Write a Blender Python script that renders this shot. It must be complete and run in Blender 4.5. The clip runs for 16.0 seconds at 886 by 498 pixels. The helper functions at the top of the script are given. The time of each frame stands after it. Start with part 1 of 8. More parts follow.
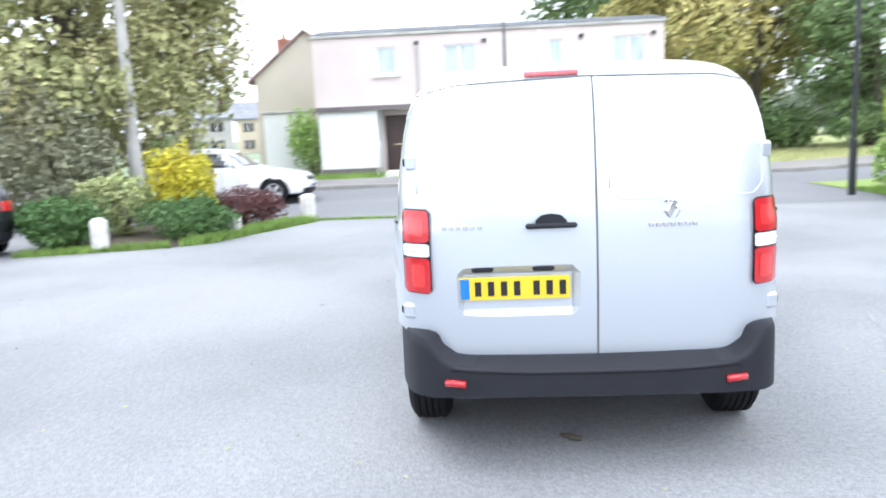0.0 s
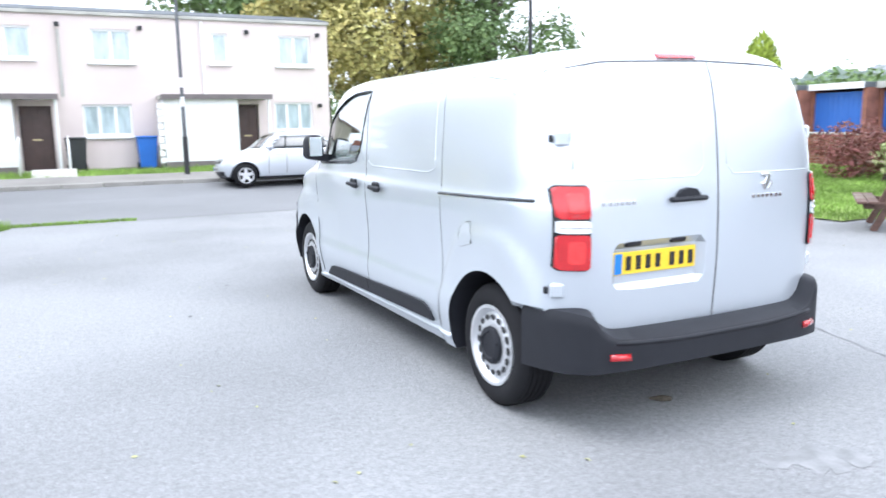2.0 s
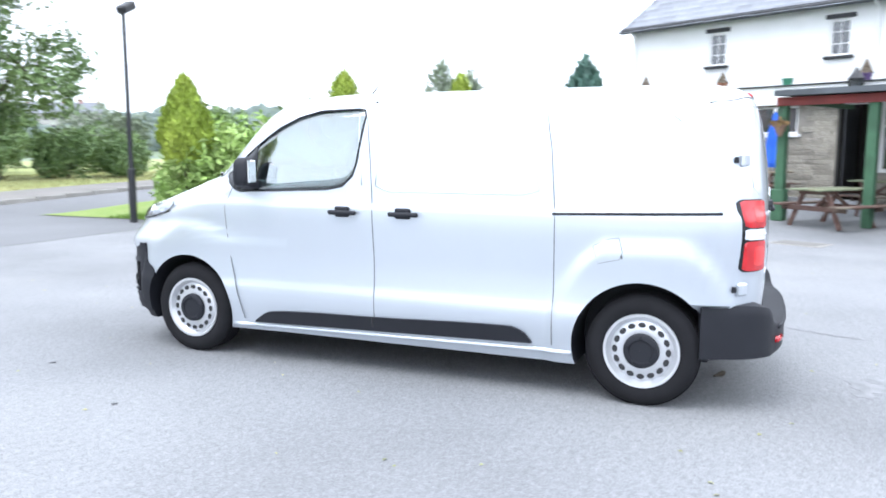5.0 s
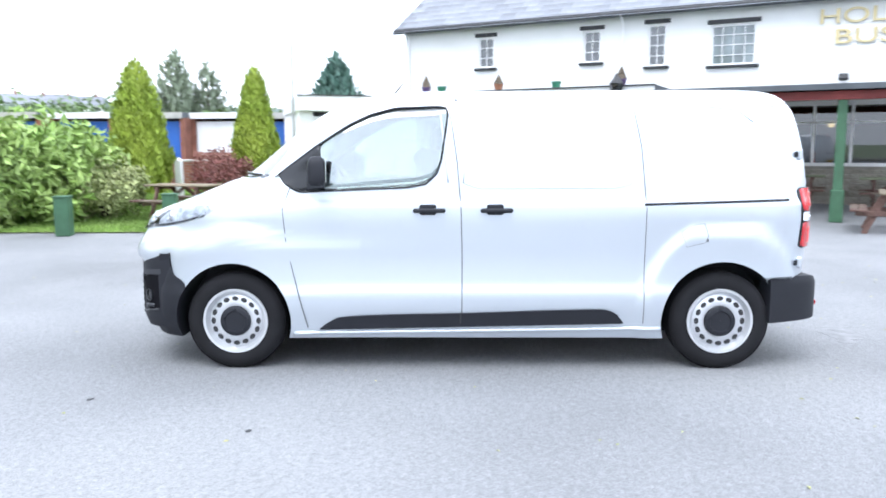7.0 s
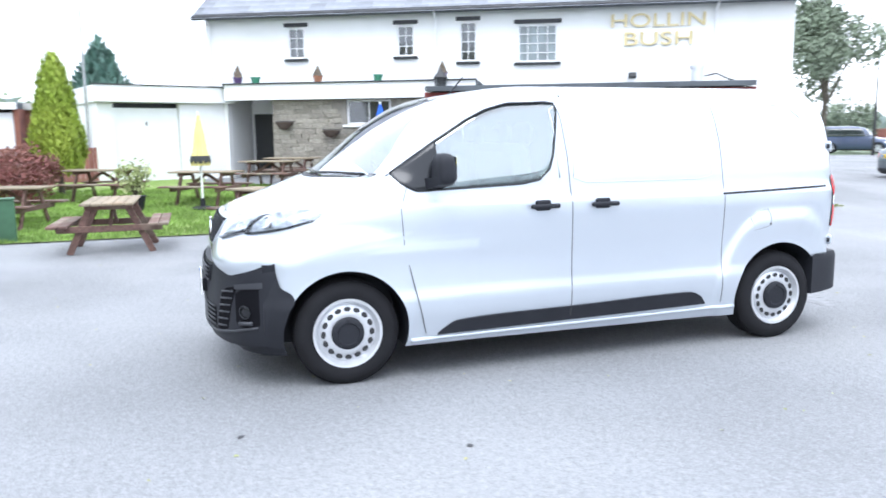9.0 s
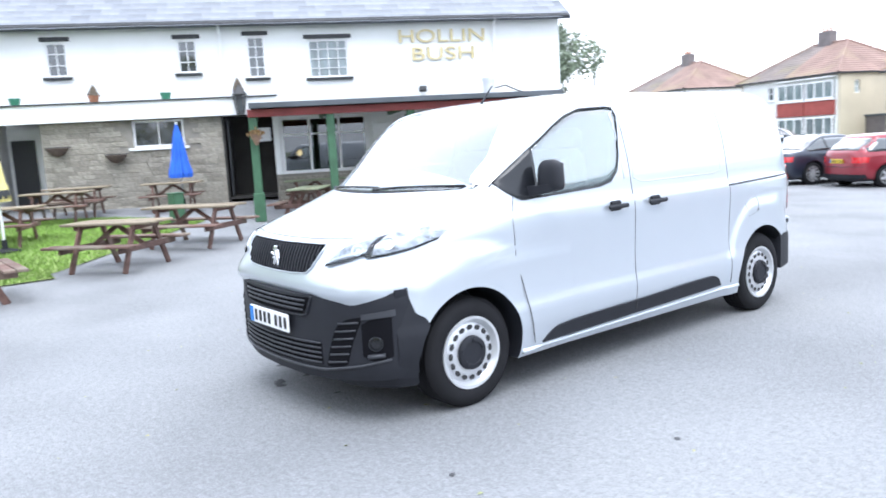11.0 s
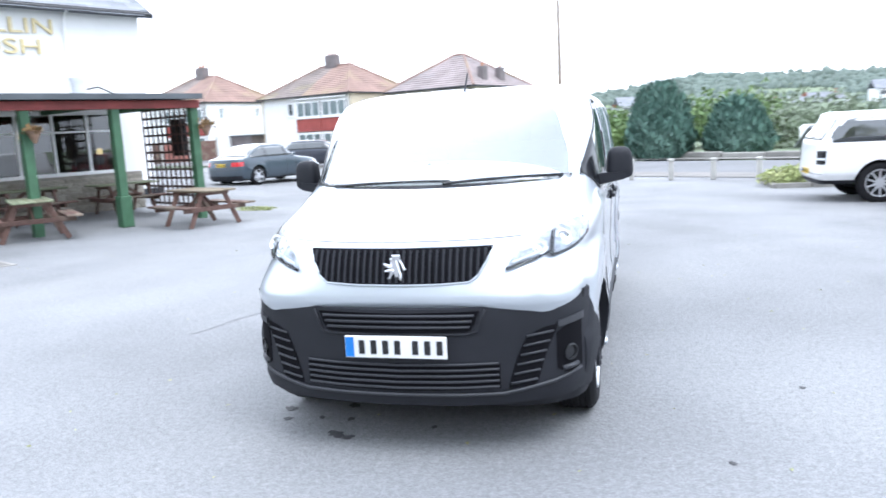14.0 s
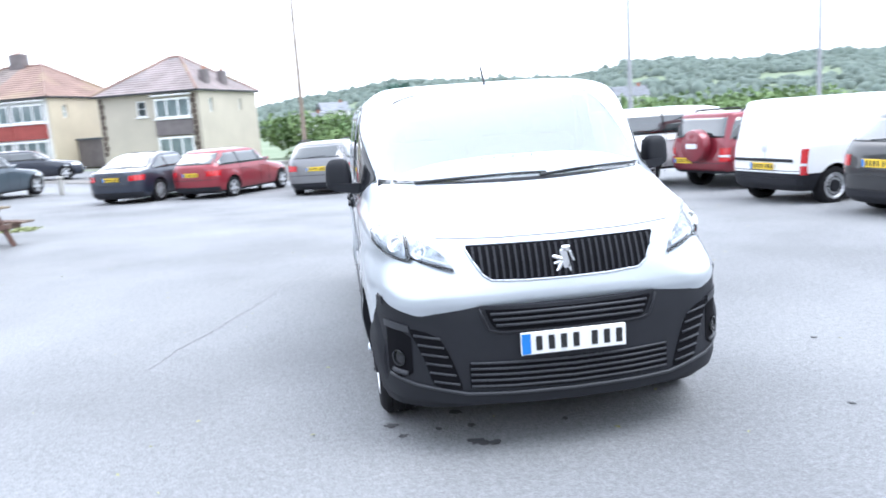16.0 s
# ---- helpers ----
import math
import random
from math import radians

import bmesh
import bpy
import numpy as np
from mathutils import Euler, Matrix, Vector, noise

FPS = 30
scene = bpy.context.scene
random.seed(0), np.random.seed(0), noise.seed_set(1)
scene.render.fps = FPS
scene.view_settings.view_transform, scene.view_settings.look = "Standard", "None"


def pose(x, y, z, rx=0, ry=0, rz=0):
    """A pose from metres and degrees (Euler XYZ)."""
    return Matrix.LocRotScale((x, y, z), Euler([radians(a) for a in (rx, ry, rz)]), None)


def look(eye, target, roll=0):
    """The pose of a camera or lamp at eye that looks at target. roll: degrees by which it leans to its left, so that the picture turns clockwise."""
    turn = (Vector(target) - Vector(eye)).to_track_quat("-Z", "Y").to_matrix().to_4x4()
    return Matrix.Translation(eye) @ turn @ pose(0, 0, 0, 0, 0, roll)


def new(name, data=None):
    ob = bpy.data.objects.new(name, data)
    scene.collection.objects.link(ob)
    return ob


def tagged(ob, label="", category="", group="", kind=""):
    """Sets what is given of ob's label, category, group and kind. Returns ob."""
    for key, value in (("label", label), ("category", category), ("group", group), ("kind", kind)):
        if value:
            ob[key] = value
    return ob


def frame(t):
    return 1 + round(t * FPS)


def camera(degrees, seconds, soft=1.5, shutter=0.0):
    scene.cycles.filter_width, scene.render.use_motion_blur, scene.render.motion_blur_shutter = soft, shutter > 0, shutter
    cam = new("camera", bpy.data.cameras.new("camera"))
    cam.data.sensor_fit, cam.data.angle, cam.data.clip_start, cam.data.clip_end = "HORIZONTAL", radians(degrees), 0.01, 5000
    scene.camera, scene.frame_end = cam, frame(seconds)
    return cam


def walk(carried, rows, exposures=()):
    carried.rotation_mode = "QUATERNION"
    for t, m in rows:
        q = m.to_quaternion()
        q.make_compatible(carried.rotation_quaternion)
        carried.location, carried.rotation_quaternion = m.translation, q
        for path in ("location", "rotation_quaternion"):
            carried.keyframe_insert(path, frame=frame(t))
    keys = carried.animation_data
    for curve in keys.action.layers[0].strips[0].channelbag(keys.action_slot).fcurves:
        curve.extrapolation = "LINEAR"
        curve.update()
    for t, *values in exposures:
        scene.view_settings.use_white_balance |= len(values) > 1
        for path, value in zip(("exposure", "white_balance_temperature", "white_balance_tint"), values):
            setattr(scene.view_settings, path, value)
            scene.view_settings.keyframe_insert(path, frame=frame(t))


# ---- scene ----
cam = camera(60.3, 16.0, soft=1.7, shutter=0.6)
PATH = [
    (0, (-0.461, -5.841, 1.587), (-0.59, -3.868, 1.284), -2.5),
    (0.5, (-1.111, -5.806, 1.594), (-0.92, -3.832, 1.336), -1.6),
    (1, (-1.692, -5.634, 1.559), (-1.22, -3.71, 1.282), -2.0),
    (1.5, (-2.324, -5.455, 1.549), (-1.622, -3.605, 1.258), -1.4),
    (2, (-2.925, -5.154, 1.521), (-2.052, -3.384, 1.198), -0.9),
    (2.5, (-3.487, -4.779, 1.531), (-2.414, -3.116, 1.239), -0.3),
    (3, (-4.017, -4.351, 1.517), (-2.718, -2.862, 1.207), 0.8),
    (3.5, (-4.436, -3.851, 1.529), (-2.916, -2.577, 1.266), 2.0),
    (4, (-4.863, -3.365, 1.527), (-3.22, -2.261, 1.241), 1.6),
    (4.2, (-4.965, -3.171, 1.485), (-3.291, -2.109, 1.218), 1.1),
    (6.3, (-5.901, -0.748, 1.537), (-3.935, -0.504, 1.263), 0.2),
    (6.5, (-5.929, -0.519, 1.515), (-3.956, -0.311, 1.26), -0.0),
    (7, (-5.993, 0.064, 1.514), (-4.011, 0.11, 1.245), -0.2),
    (7.5, (-6.002, 0.648, 1.525), (-4.027, 0.488, 1.251), 2.2),
    (8, (-5.904, 1.228, 1.54), (-3.958, 0.856, 1.269), 1.4),
    (8.5, (-5.805, 1.875, 1.556), (-3.891, 1.368, 1.277), 0.2),
    (9, (-5.563, 2.44, 1.556), (-3.678, 1.838, 1.262), -0.6),
    (9.2, (-5.471, 2.674, 1.549), (-3.616, 1.974, 1.283), -0.1),
    (11.3, (-4.104, 4.636, 1.591), (-2.613, 3.336, 1.298), -3.1),
    (11.5, (-3.912, 4.768, 1.582), (-2.48, 3.405, 1.28), -2.7),
    (12, (-3.447, 5.15, 1.592), (-2.135, 3.675, 1.268), -2.3),
    (12.5, (-2.91, 5.382, 1.593), (-1.712, 3.814, 1.268), -2.8),
    (13, (-2.38, 5.629, 1.605), (-1.395, 3.918, 1.283), -3.5),
    (13.5, (-1.8, 5.745, 1.599), (-1.04, 3.929, 1.25), -3.6),
    (14, (-1.216, 5.869, 1.61), (-0.704, 3.96, 1.301), -3.1),
    (14.5, (-0.65, 5.936, 1.604), (-0.293, 3.996, 1.277), -2.1),
    (15, (-0.102, 5.953, 1.637), (0.049, 3.981, 1.336), -3.2),
    (15.5, (0.46, 5.985, 1.642), (0.428, 4.015, 1.298), -3.3),
    (16, (0.987, 5.88, 1.667), (0.747, 3.924, 1.325), -4.0),
]
walk(cam, [(t, look(eye, target, roll)) for t, eye, target, roll in PATH], [(0.0, 1.62, 6000, 11), (4.0, 1.57, 5950, 11), (16.0, 1.54, 5850, 11)])

# ---- light ----
world = bpy.data.worlds.new("overcast_sky")
world.use_nodes = True
scene.world = world
wn, wl = world.node_tree.nodes, world.node_tree.links
wn.clear()
w_out = wn.new("ShaderNodeOutputWorld")
w_bg = wn.new("ShaderNodeBackground")
w_sky = wn.new("ShaderNodeTexSky")
w_sky.sky_type = "NISHITA"
w_sky.sun_disc = False
w_sky.sun_elevation = radians(48)
w_sky.sun_rotation = radians(150)
w_sky.dust_density = 3.0
w_hsv = wn.new("ShaderNodeHueSaturation")
w_hsv.inputs["Saturation"].default_value = 0.32
w_bg.inputs["Strength"].default_value = 0.15
w_mix = wn.new("ShaderNodeMix")
w_mix.data_type = "RGBA"
w_mix.inputs[0].default_value = 0.7
w_mix.inputs[7].default_value = (6.6, 6.9, 7.3, 1)
wl.new(w_sky.outputs[0], w_hsv.inputs["Color"])
wl.new(w_hsv.outputs[0], w_mix.inputs[6])
wl.new(w_mix.outputs[2], w_bg.inputs["Color"])
wl.new(w_bg.outputs[0], w_out.inputs["Surface"])

sun_data = bpy.data.lights.new("sun", "SUN")
sun_data.energy, sun_data.angle, sun_data.color = 0.9, radians(35), (1.0, 0.97, 0.92)
sun = new("sun", sun_data)
sun.matrix_world = look((-20, 10, 40), (0, 0, 0))


# ---- materials ----
def mat(name, col, rough=0.6, metal=0.0, var=0.15, scale=3.0, fine=40.0, bump=0.15, spec=0.5, coat=0.0, col2=None,
        rand=0.0, dist=0.01, patch=None, patch_scale=0.6, island=0.0, stretch=(1, 1, 1)):
    """A surface with a broad and a fine variation of its colour, and a fine relief."""
    m = bpy.data.materials.new(name)
    m.use_nodes = True
    n, l = m.node_tree.nodes, m.node_tree.links
    b = n["Principled BSDF"]
    tc = n.new("ShaderNodeTexCoord")
    mp = n.new("ShaderNodeMapping")
    mp.inputs["Scale"].default_value = stretch
    l.new(tc.outputs["Object"], mp.inputs["Vector"])
    n1, n2 = n.new("ShaderNodeTexNoise"), n.new("ShaderNodeTexNoise")
    n1.inputs["Scale"].default_value, n1.inputs["Detail"].default_value = scale, 5
    n2.inputs["Scale"].default_value, n2.inputs["Detail"].default_value = fine, 3
    for k in (n1, n2):
        l.new(mp.outputs[0], k.inputs["Vector"])
    mix = n.new("ShaderNodeMix")
    mix.data_type = "RGBA"
    c2 = col2 or tuple(min(1.0, c * (1 + var)) for c in col)
    c1 = col if col2 else tuple(c * (1 - var) for c in col)
    mix.inputs[6].default_value, mix.inputs[7].default_value = (*c1, 1), (*c2, 1)
    add = n.new("ShaderNodeMath")
    add.operation = "ADD"
    mul = n.new("ShaderNodeMath")
    mul.operation = "MULTIPLY_ADD"
    mul.inputs[1].default_value, mul.inputs[2].default_value = 0.45, -0.22
    l.new(n2.outputs["Fac"], mul.inputs[0])
    ramp = n.new("ShaderNodeMapRange")
    ramp.inputs["From Min"].default_value, ramp.inputs["From Max"].default_value = 0.3, 0.7
    l.new(n1.outputs["Fac"], ramp.inputs["Value"])
    l.new(ramp.outputs[0], add.inputs[0])
    l.new(mul.outputs[0], add.inputs[1])
    l.new(add.outputs[0], mix.inputs[0])
    colour = mix.outputs[2]
    if patch:
        n3 = n.new("ShaderNodeTexNoise")
        n3.inputs["Scale"].default_value, n3.inputs["Detail"].default_value = patch_scale, 6
        l.new(tc.outputs["Object"], n3.inputs["Vector"])
        r3 = n.new("ShaderNodeMapRange")
        r3.inputs["From Min"].default_value, r3.inputs["From Max"].default_value = 0.52, 0.72
        l.new(n3.outputs["Fac"], r3.inputs["Value"])
        m3 = n.new("ShaderNodeMix")
        m3.data_type = "RGBA"
        m3.inputs[7].default_value = (*patch, 1)
        l.new(r3.outputs[0], m3.inputs[0])
        l.new(colour, m3.inputs[6])
        colour = m3.outputs[2]
    if rand or island:
        hs = n.new("ShaderNodeHueSaturation")
        src = n.new("ShaderNodeObjectInfo").outputs["Random"] if rand else n.new("ShaderNodeNewGeometry").outputs["Random Per Island"]
        a = rand or island
        mr = n.new("ShaderNodeMapRange")
        mr.inputs["To Min"].default_value, mr.inputs["To Max"].default_value = 1 - a, 1 + a
        l.new(src, mr.inputs["Value"])
        l.new(mr.outputs[0], hs.inputs["Value"])
        l.new(colour, hs.inputs["Color"])
        colour = hs.outputs[0]
    l.new(colour, b.inputs["Base Color"])
    b.inputs["Roughness"].default_value, b.inputs["Metallic"].default_value = rough, metal
    b.inputs["Specular IOR Level"].default_value = spec
    b.inputs["Coat Weight"].default_value = coat
    b.inputs["Coat Roughness"].default_value = 0.04
    if bump:
        bp = n.new("ShaderNodeBump")
        bp.inputs["Strength"].default_value, bp.inputs["Distance"].default_value = bump, dist
        l.new(n2.outputs["Fac"], bp.inputs["Height"])
        l.new(bp.outputs[0], b.inputs["Normal"])
    return m


def glass(name, tint, gloss=0.05):
    """A thin pane: clear or tinted, with a mirror gloss that grows towards a grazing view."""
    m = bpy.data.materials.new(name)
    m.use_nodes = True
    n, l = m.node_tree.nodes, m.node_tree.links
    n.clear()
    out, mx = n.new("ShaderNodeOutputMaterial"), n.new("ShaderNodeMixShader")
    tr, gl, lw = n.new("ShaderNodeBsdfTransparent"), n.new("ShaderNodeBsdfGlossy"), n.new("ShaderNodeLayerWeight")
    tr.inputs["Color"].default_value = (*tint, 1)
    gl.inputs["Roughness"].default_value = 0.015
    lw.inputs["Blend"].default_value = 0.5
    pw, ma = n.new("ShaderNodeMath"), n.new("ShaderNodeMath")
    pw.operation, ma.operation = "POWER", "MULTIPLY_ADD"
    pw.inputs[1].default_value = 4.0
    ma.inputs[1].default_value, ma.inputs[2].default_value = 1 - gloss, gloss
    l.new(lw.outputs["Facing"], pw.inputs[0])
    l.new(pw.outputs[0], ma.inputs[0])
    l.new(ma.outputs[0], mx.inputs[0])
    l.new(tr.outputs[0], mx.inputs[1])
    l.new(gl.outputs[0], mx.inputs[2])
    l.new(mx.outputs[0], out.inputs["Surface"])
    return m


def paint(name, col, metal=0.0, rough=0.35):
    return mat(name, col, rough=rough, metal=metal, var=0.04, scale=1.2, fine=500, bump=0.0, coat=1.0)


ASPHALT = mat("worn_tarmac", (0.205, 0.209, 0.216), rough=0.9, var=0.22, scale=0.35, fine=55, bump=0.65, dist=0.012, patch=(0.247, 0.25, 0.253), patch_scale=0.25)


def gritty(m, amount=0.5, scale=26.0, stones=160.0):
    """Adds a mid-sized mottling and single pale and dark stones to a surface."""
    n, l = m.node_tree.nodes, m.node_tree.links
    b = n["Principled BSDF"]
    src = b.inputs["Base Color"].links[0].from_socket
    tc = n.new("ShaderNodeTexCoord")
    a, v = n.new("ShaderNodeTexNoise"), n.new("ShaderNodeTexVoronoi")
    a.inputs["Scale"].default_value, a.inputs["Detail"].default_value, a.inputs["Roughness"].default_value = scale, 6, 0.75
    v.inputs["Scale"].default_value = stones
    mr, mv = n.new("ShaderNodeMapRange"), n.new("ShaderNodeMapRange")
    for k in (a, v):
        l.new(tc.outputs["Object"], k.inputs["Vector"])
    mr.inputs["From Min"].default_value, mr.inputs["From Max"].default_value = 0.3, 0.7
    mr.inputs["To Min"].default_value, mr.inputs["To Max"].default_value = 1 - amount * 0.55, 1 + amount * 0.55
    l.new(a.outputs["Fac"], mr.inputs["Value"])
    sp = n.new("ShaderNodeSeparateColor")
    l.new(v.outputs["Color"], sp.inputs[0])
    mv.inputs["To Min"].default_value, mv.inputs["To Max"].default_value = 1 - amount * 0.5, 1 + amount * 0.5
    l.new(sp.outputs[0], mv.inputs["Value"])
    mu = n.new("ShaderNodeMath")
    mu.operation = "MULTIPLY"
    l.new(mr.outputs[0], mu.inputs[0])
    l.new(mv.outputs[0], mu.inputs[1])
    hs = n.new("ShaderNodeHueSaturation")
    l.new(src, hs.inputs["Color"])
    l.new(mu.outputs[0], hs.inputs["Value"])
    l.new(hs.outputs[0], b.inputs["Base Color"])
    return m


gritty(ASPHALT, 0.38)
ROAD = mat("road_tarmac", (0.16, 0.163, 0.17), rough=0.92, var=0.12, scale=0.3, fine=70, bump=0.5, dist=0.006)
PAVING = mat("pavement_tarmac", (0.19, 0.18, 0.17), rough=0.93, var=0.14, scale=0.8, fine=60, bump=0.5)
KERB = mat("concrete_kerb", (0.28, 0.27, 0.25), rough=0.9, var=0.2, scale=1.5, fine=50, rand=0.12)
GRASS = mat("lawn_soil", (0.16, 0.25, 0.05), rough=0.95, scale=0.7, fine=30, bump=0.8, dist=0.03, col2=(0.24, 0.29, 0.09))
DRY = mat("dry_verge_turf", (0.3, 0.3, 0.13), rough=0.95, scale=0.5, fine=25, bump=0.6, dist=0.03, col2=(0.24, 0.3, 0.1))
BLADE_DRY = mat("dry_grass_blades", (0.36, 0.35, 0.16), rough=0.85, var=0.25, scale=0.8, bump=0, island=0.3)
BLADE = mat("grass_blades", (0.19, 0.3, 0.06), rough=0.8, var=0.3, scale=1.0, bump=0, island=0.35)
# green greyed towards the far woods, some distance haze put into the colour
FIELD = mat("rough_field", (0.14, 0.19, 0.11), rough=0.95, scale=0.12, fine=4, bump=0.5, dist=0.1, col2=(0.2, 0.24, 0.16))
DAMP = mat("damp_mark", (0.21, 0.213, 0.22), rough=0.85, var=0.25, scale=8, fine=60, bump=0.3)
STAIN = mat("oil_stain", (0.055, 0.055, 0.06), rough=0.75, var=0.3, scale=6, fine=60, bump=0.3)
SILVER = mat("silver_paint", (0.56, 0.6, 0.65), rough=0.36, metal=0.55, var=0.02, scale=1.0, fine=700, bump=0.0, coat=1.0)
PLASTIC = mat("black_plastic", (0.016, 0.017, 0.022), rough=0.55, spec=0.28, var=0.1, scale=6, fine=350, bump=0.2, dist=0.002)
GLOSSBLACK = mat("gloss_black", (0.012, 0.013, 0.016), rough=0.2, var=0.05, bump=0)
SEAM = mat("panel_gap", (0.03, 0.03, 0.033), rough=0.8, bump=0)
GAPLINE = mat("shut_line", (0.13, 0.135, 0.14), rough=0.8, bump=0)
INTAKE = mat("dark_intake", (0.006, 0.006, 0.008), rough=0.9, spec=0.1, bump=0)
SLATGREY = mat("slat_edge_lit_ridge", (0.035, 0.037, 0.044), rough=0.5, var=0.1, bump=0)
LAMPBOWL = mat("lamp_bowl", (0.36, 0.375, 0.4), rough=0.3, metal=0.3, var=0.6, scale=25, fine=120, bump=0.5, dist=0.004)
REDLIGHT = mat("red_bulb_panel_highlight", (0.75, 0.03, 0.03), rough=0.15, var=0.2, scale=30, fine=160, bump=0.5, dist=0.004, coat=1)
RUBBER = mat("tyre_rubber", (0.011, 0.011, 0.013), rough=0.82, spec=0.25, var=0.2, scale=5, fine=80, bump=0.3, dist=0.003)
STEEL = mat("wheel_silver", (0.62, 0.63, 0.65), rough=0.36, metal=0.6, var=0.06, scale=6, fine=200, bump=0.05)
CHROME = mat("chrome", (0.85, 0.86, 0.88), rough=0.1, metal=1.0, var=0.02, bump=0)
REDLENS = mat("red_lamp_lens", (0.5, 0.006, 0.012), rough=0.12, var=0.1, scale=20, fine=160, bump=0.5, dist=0.004, coat=1)
CLEARLENS = mat("clear_lamp_lens", (0.75, 0.77, 0.8), rough=0.1, var=0.1, scale=20, fine=120, bump=0.4, dist=0.004, coat=1)
PLATE_Y = mat("yellow_plate", (0.82, 0.56, 0.02), rough=0.35, var=0.03, bump=0, coat=0.5)
PLATE_W = mat("white_plate", (0.8, 0.8, 0.8), rough=0.35, var=0.03, bump=0, coat=0.5)
PLATE_B = mat("blue_band", (0.02, 0.2, 0.62), rough=0.35, bump=0)
INK = mat("black_ink", (0.012, 0.012, 0.014), rough=0.5, bump=0)
SCREEN = glass("windscreen_glass", (0.8, 0.86, 0.86), 0.35)
DOORGLASS = glass("green_tinted_door_glass", (0.8, 0.9, 0.9), 0.3)
TINT = glass("tinted_glass", (0.28, 0.31, 0.32), 0.12)
PRIVACY = mat("car_window_glass", (0.03, 0.037, 0.04), rough=0.04, var=0.05, bump=0, spec=0.9, coat=1)
PRIVACY.node_tree.nodes["Principled BSDF"].inputs["Coat IOR"].default_value = 1.7
CABIN = mat("dark_trim", (0.065, 0.068, 0.075), rough=0.8, var=0.15, scale=8, fine=150, bump=0.2)
CLOTH = mat("seat_cloth", (0.06, 0.062, 0.07), rough=0.95, var=0.2, scale=12, fine=250, bump=0.3)


# ---- mesh helpers ----
def pch(xs, ys):
    """A smooth curve through knots that never overshoots."""
    xs, ys = np.array(xs, float), np.array(ys, float)
    h, d = np.diff(xs), np.diff(ys) / np.diff(xs)
    m = np.zeros(len(xs))
    m[0], m[-1] = d[0], d[-1]
    for i in range(1, len(xs) - 1):
        if d[i - 1] * d[i] > 0:
            w1, w2 = 2 * h[i] + h[i - 1], h[i] + 2 * h[i - 1]
            m[i] = (w1 + w2) / (w1 / d[i - 1] + w2 / d[i])

    def at(x):
        x = np.clip(np.asarray(x, float), xs[0], xs[-1])
        i = np.clip(np.searchsorted(xs, x, side="right") - 1, 0, len(xs) - 2)
        t = (x - xs[i]) / h[i]
        return ((1 + 2 * t) * (1 - t) ** 2 * ys[i] + t * (1 - t) ** 2 * h[i] * m[i] + t * t * (3 - 2 * t) * ys[i + 1] + t * t * (t - 1) * h[i] * m[i + 1])

    return at


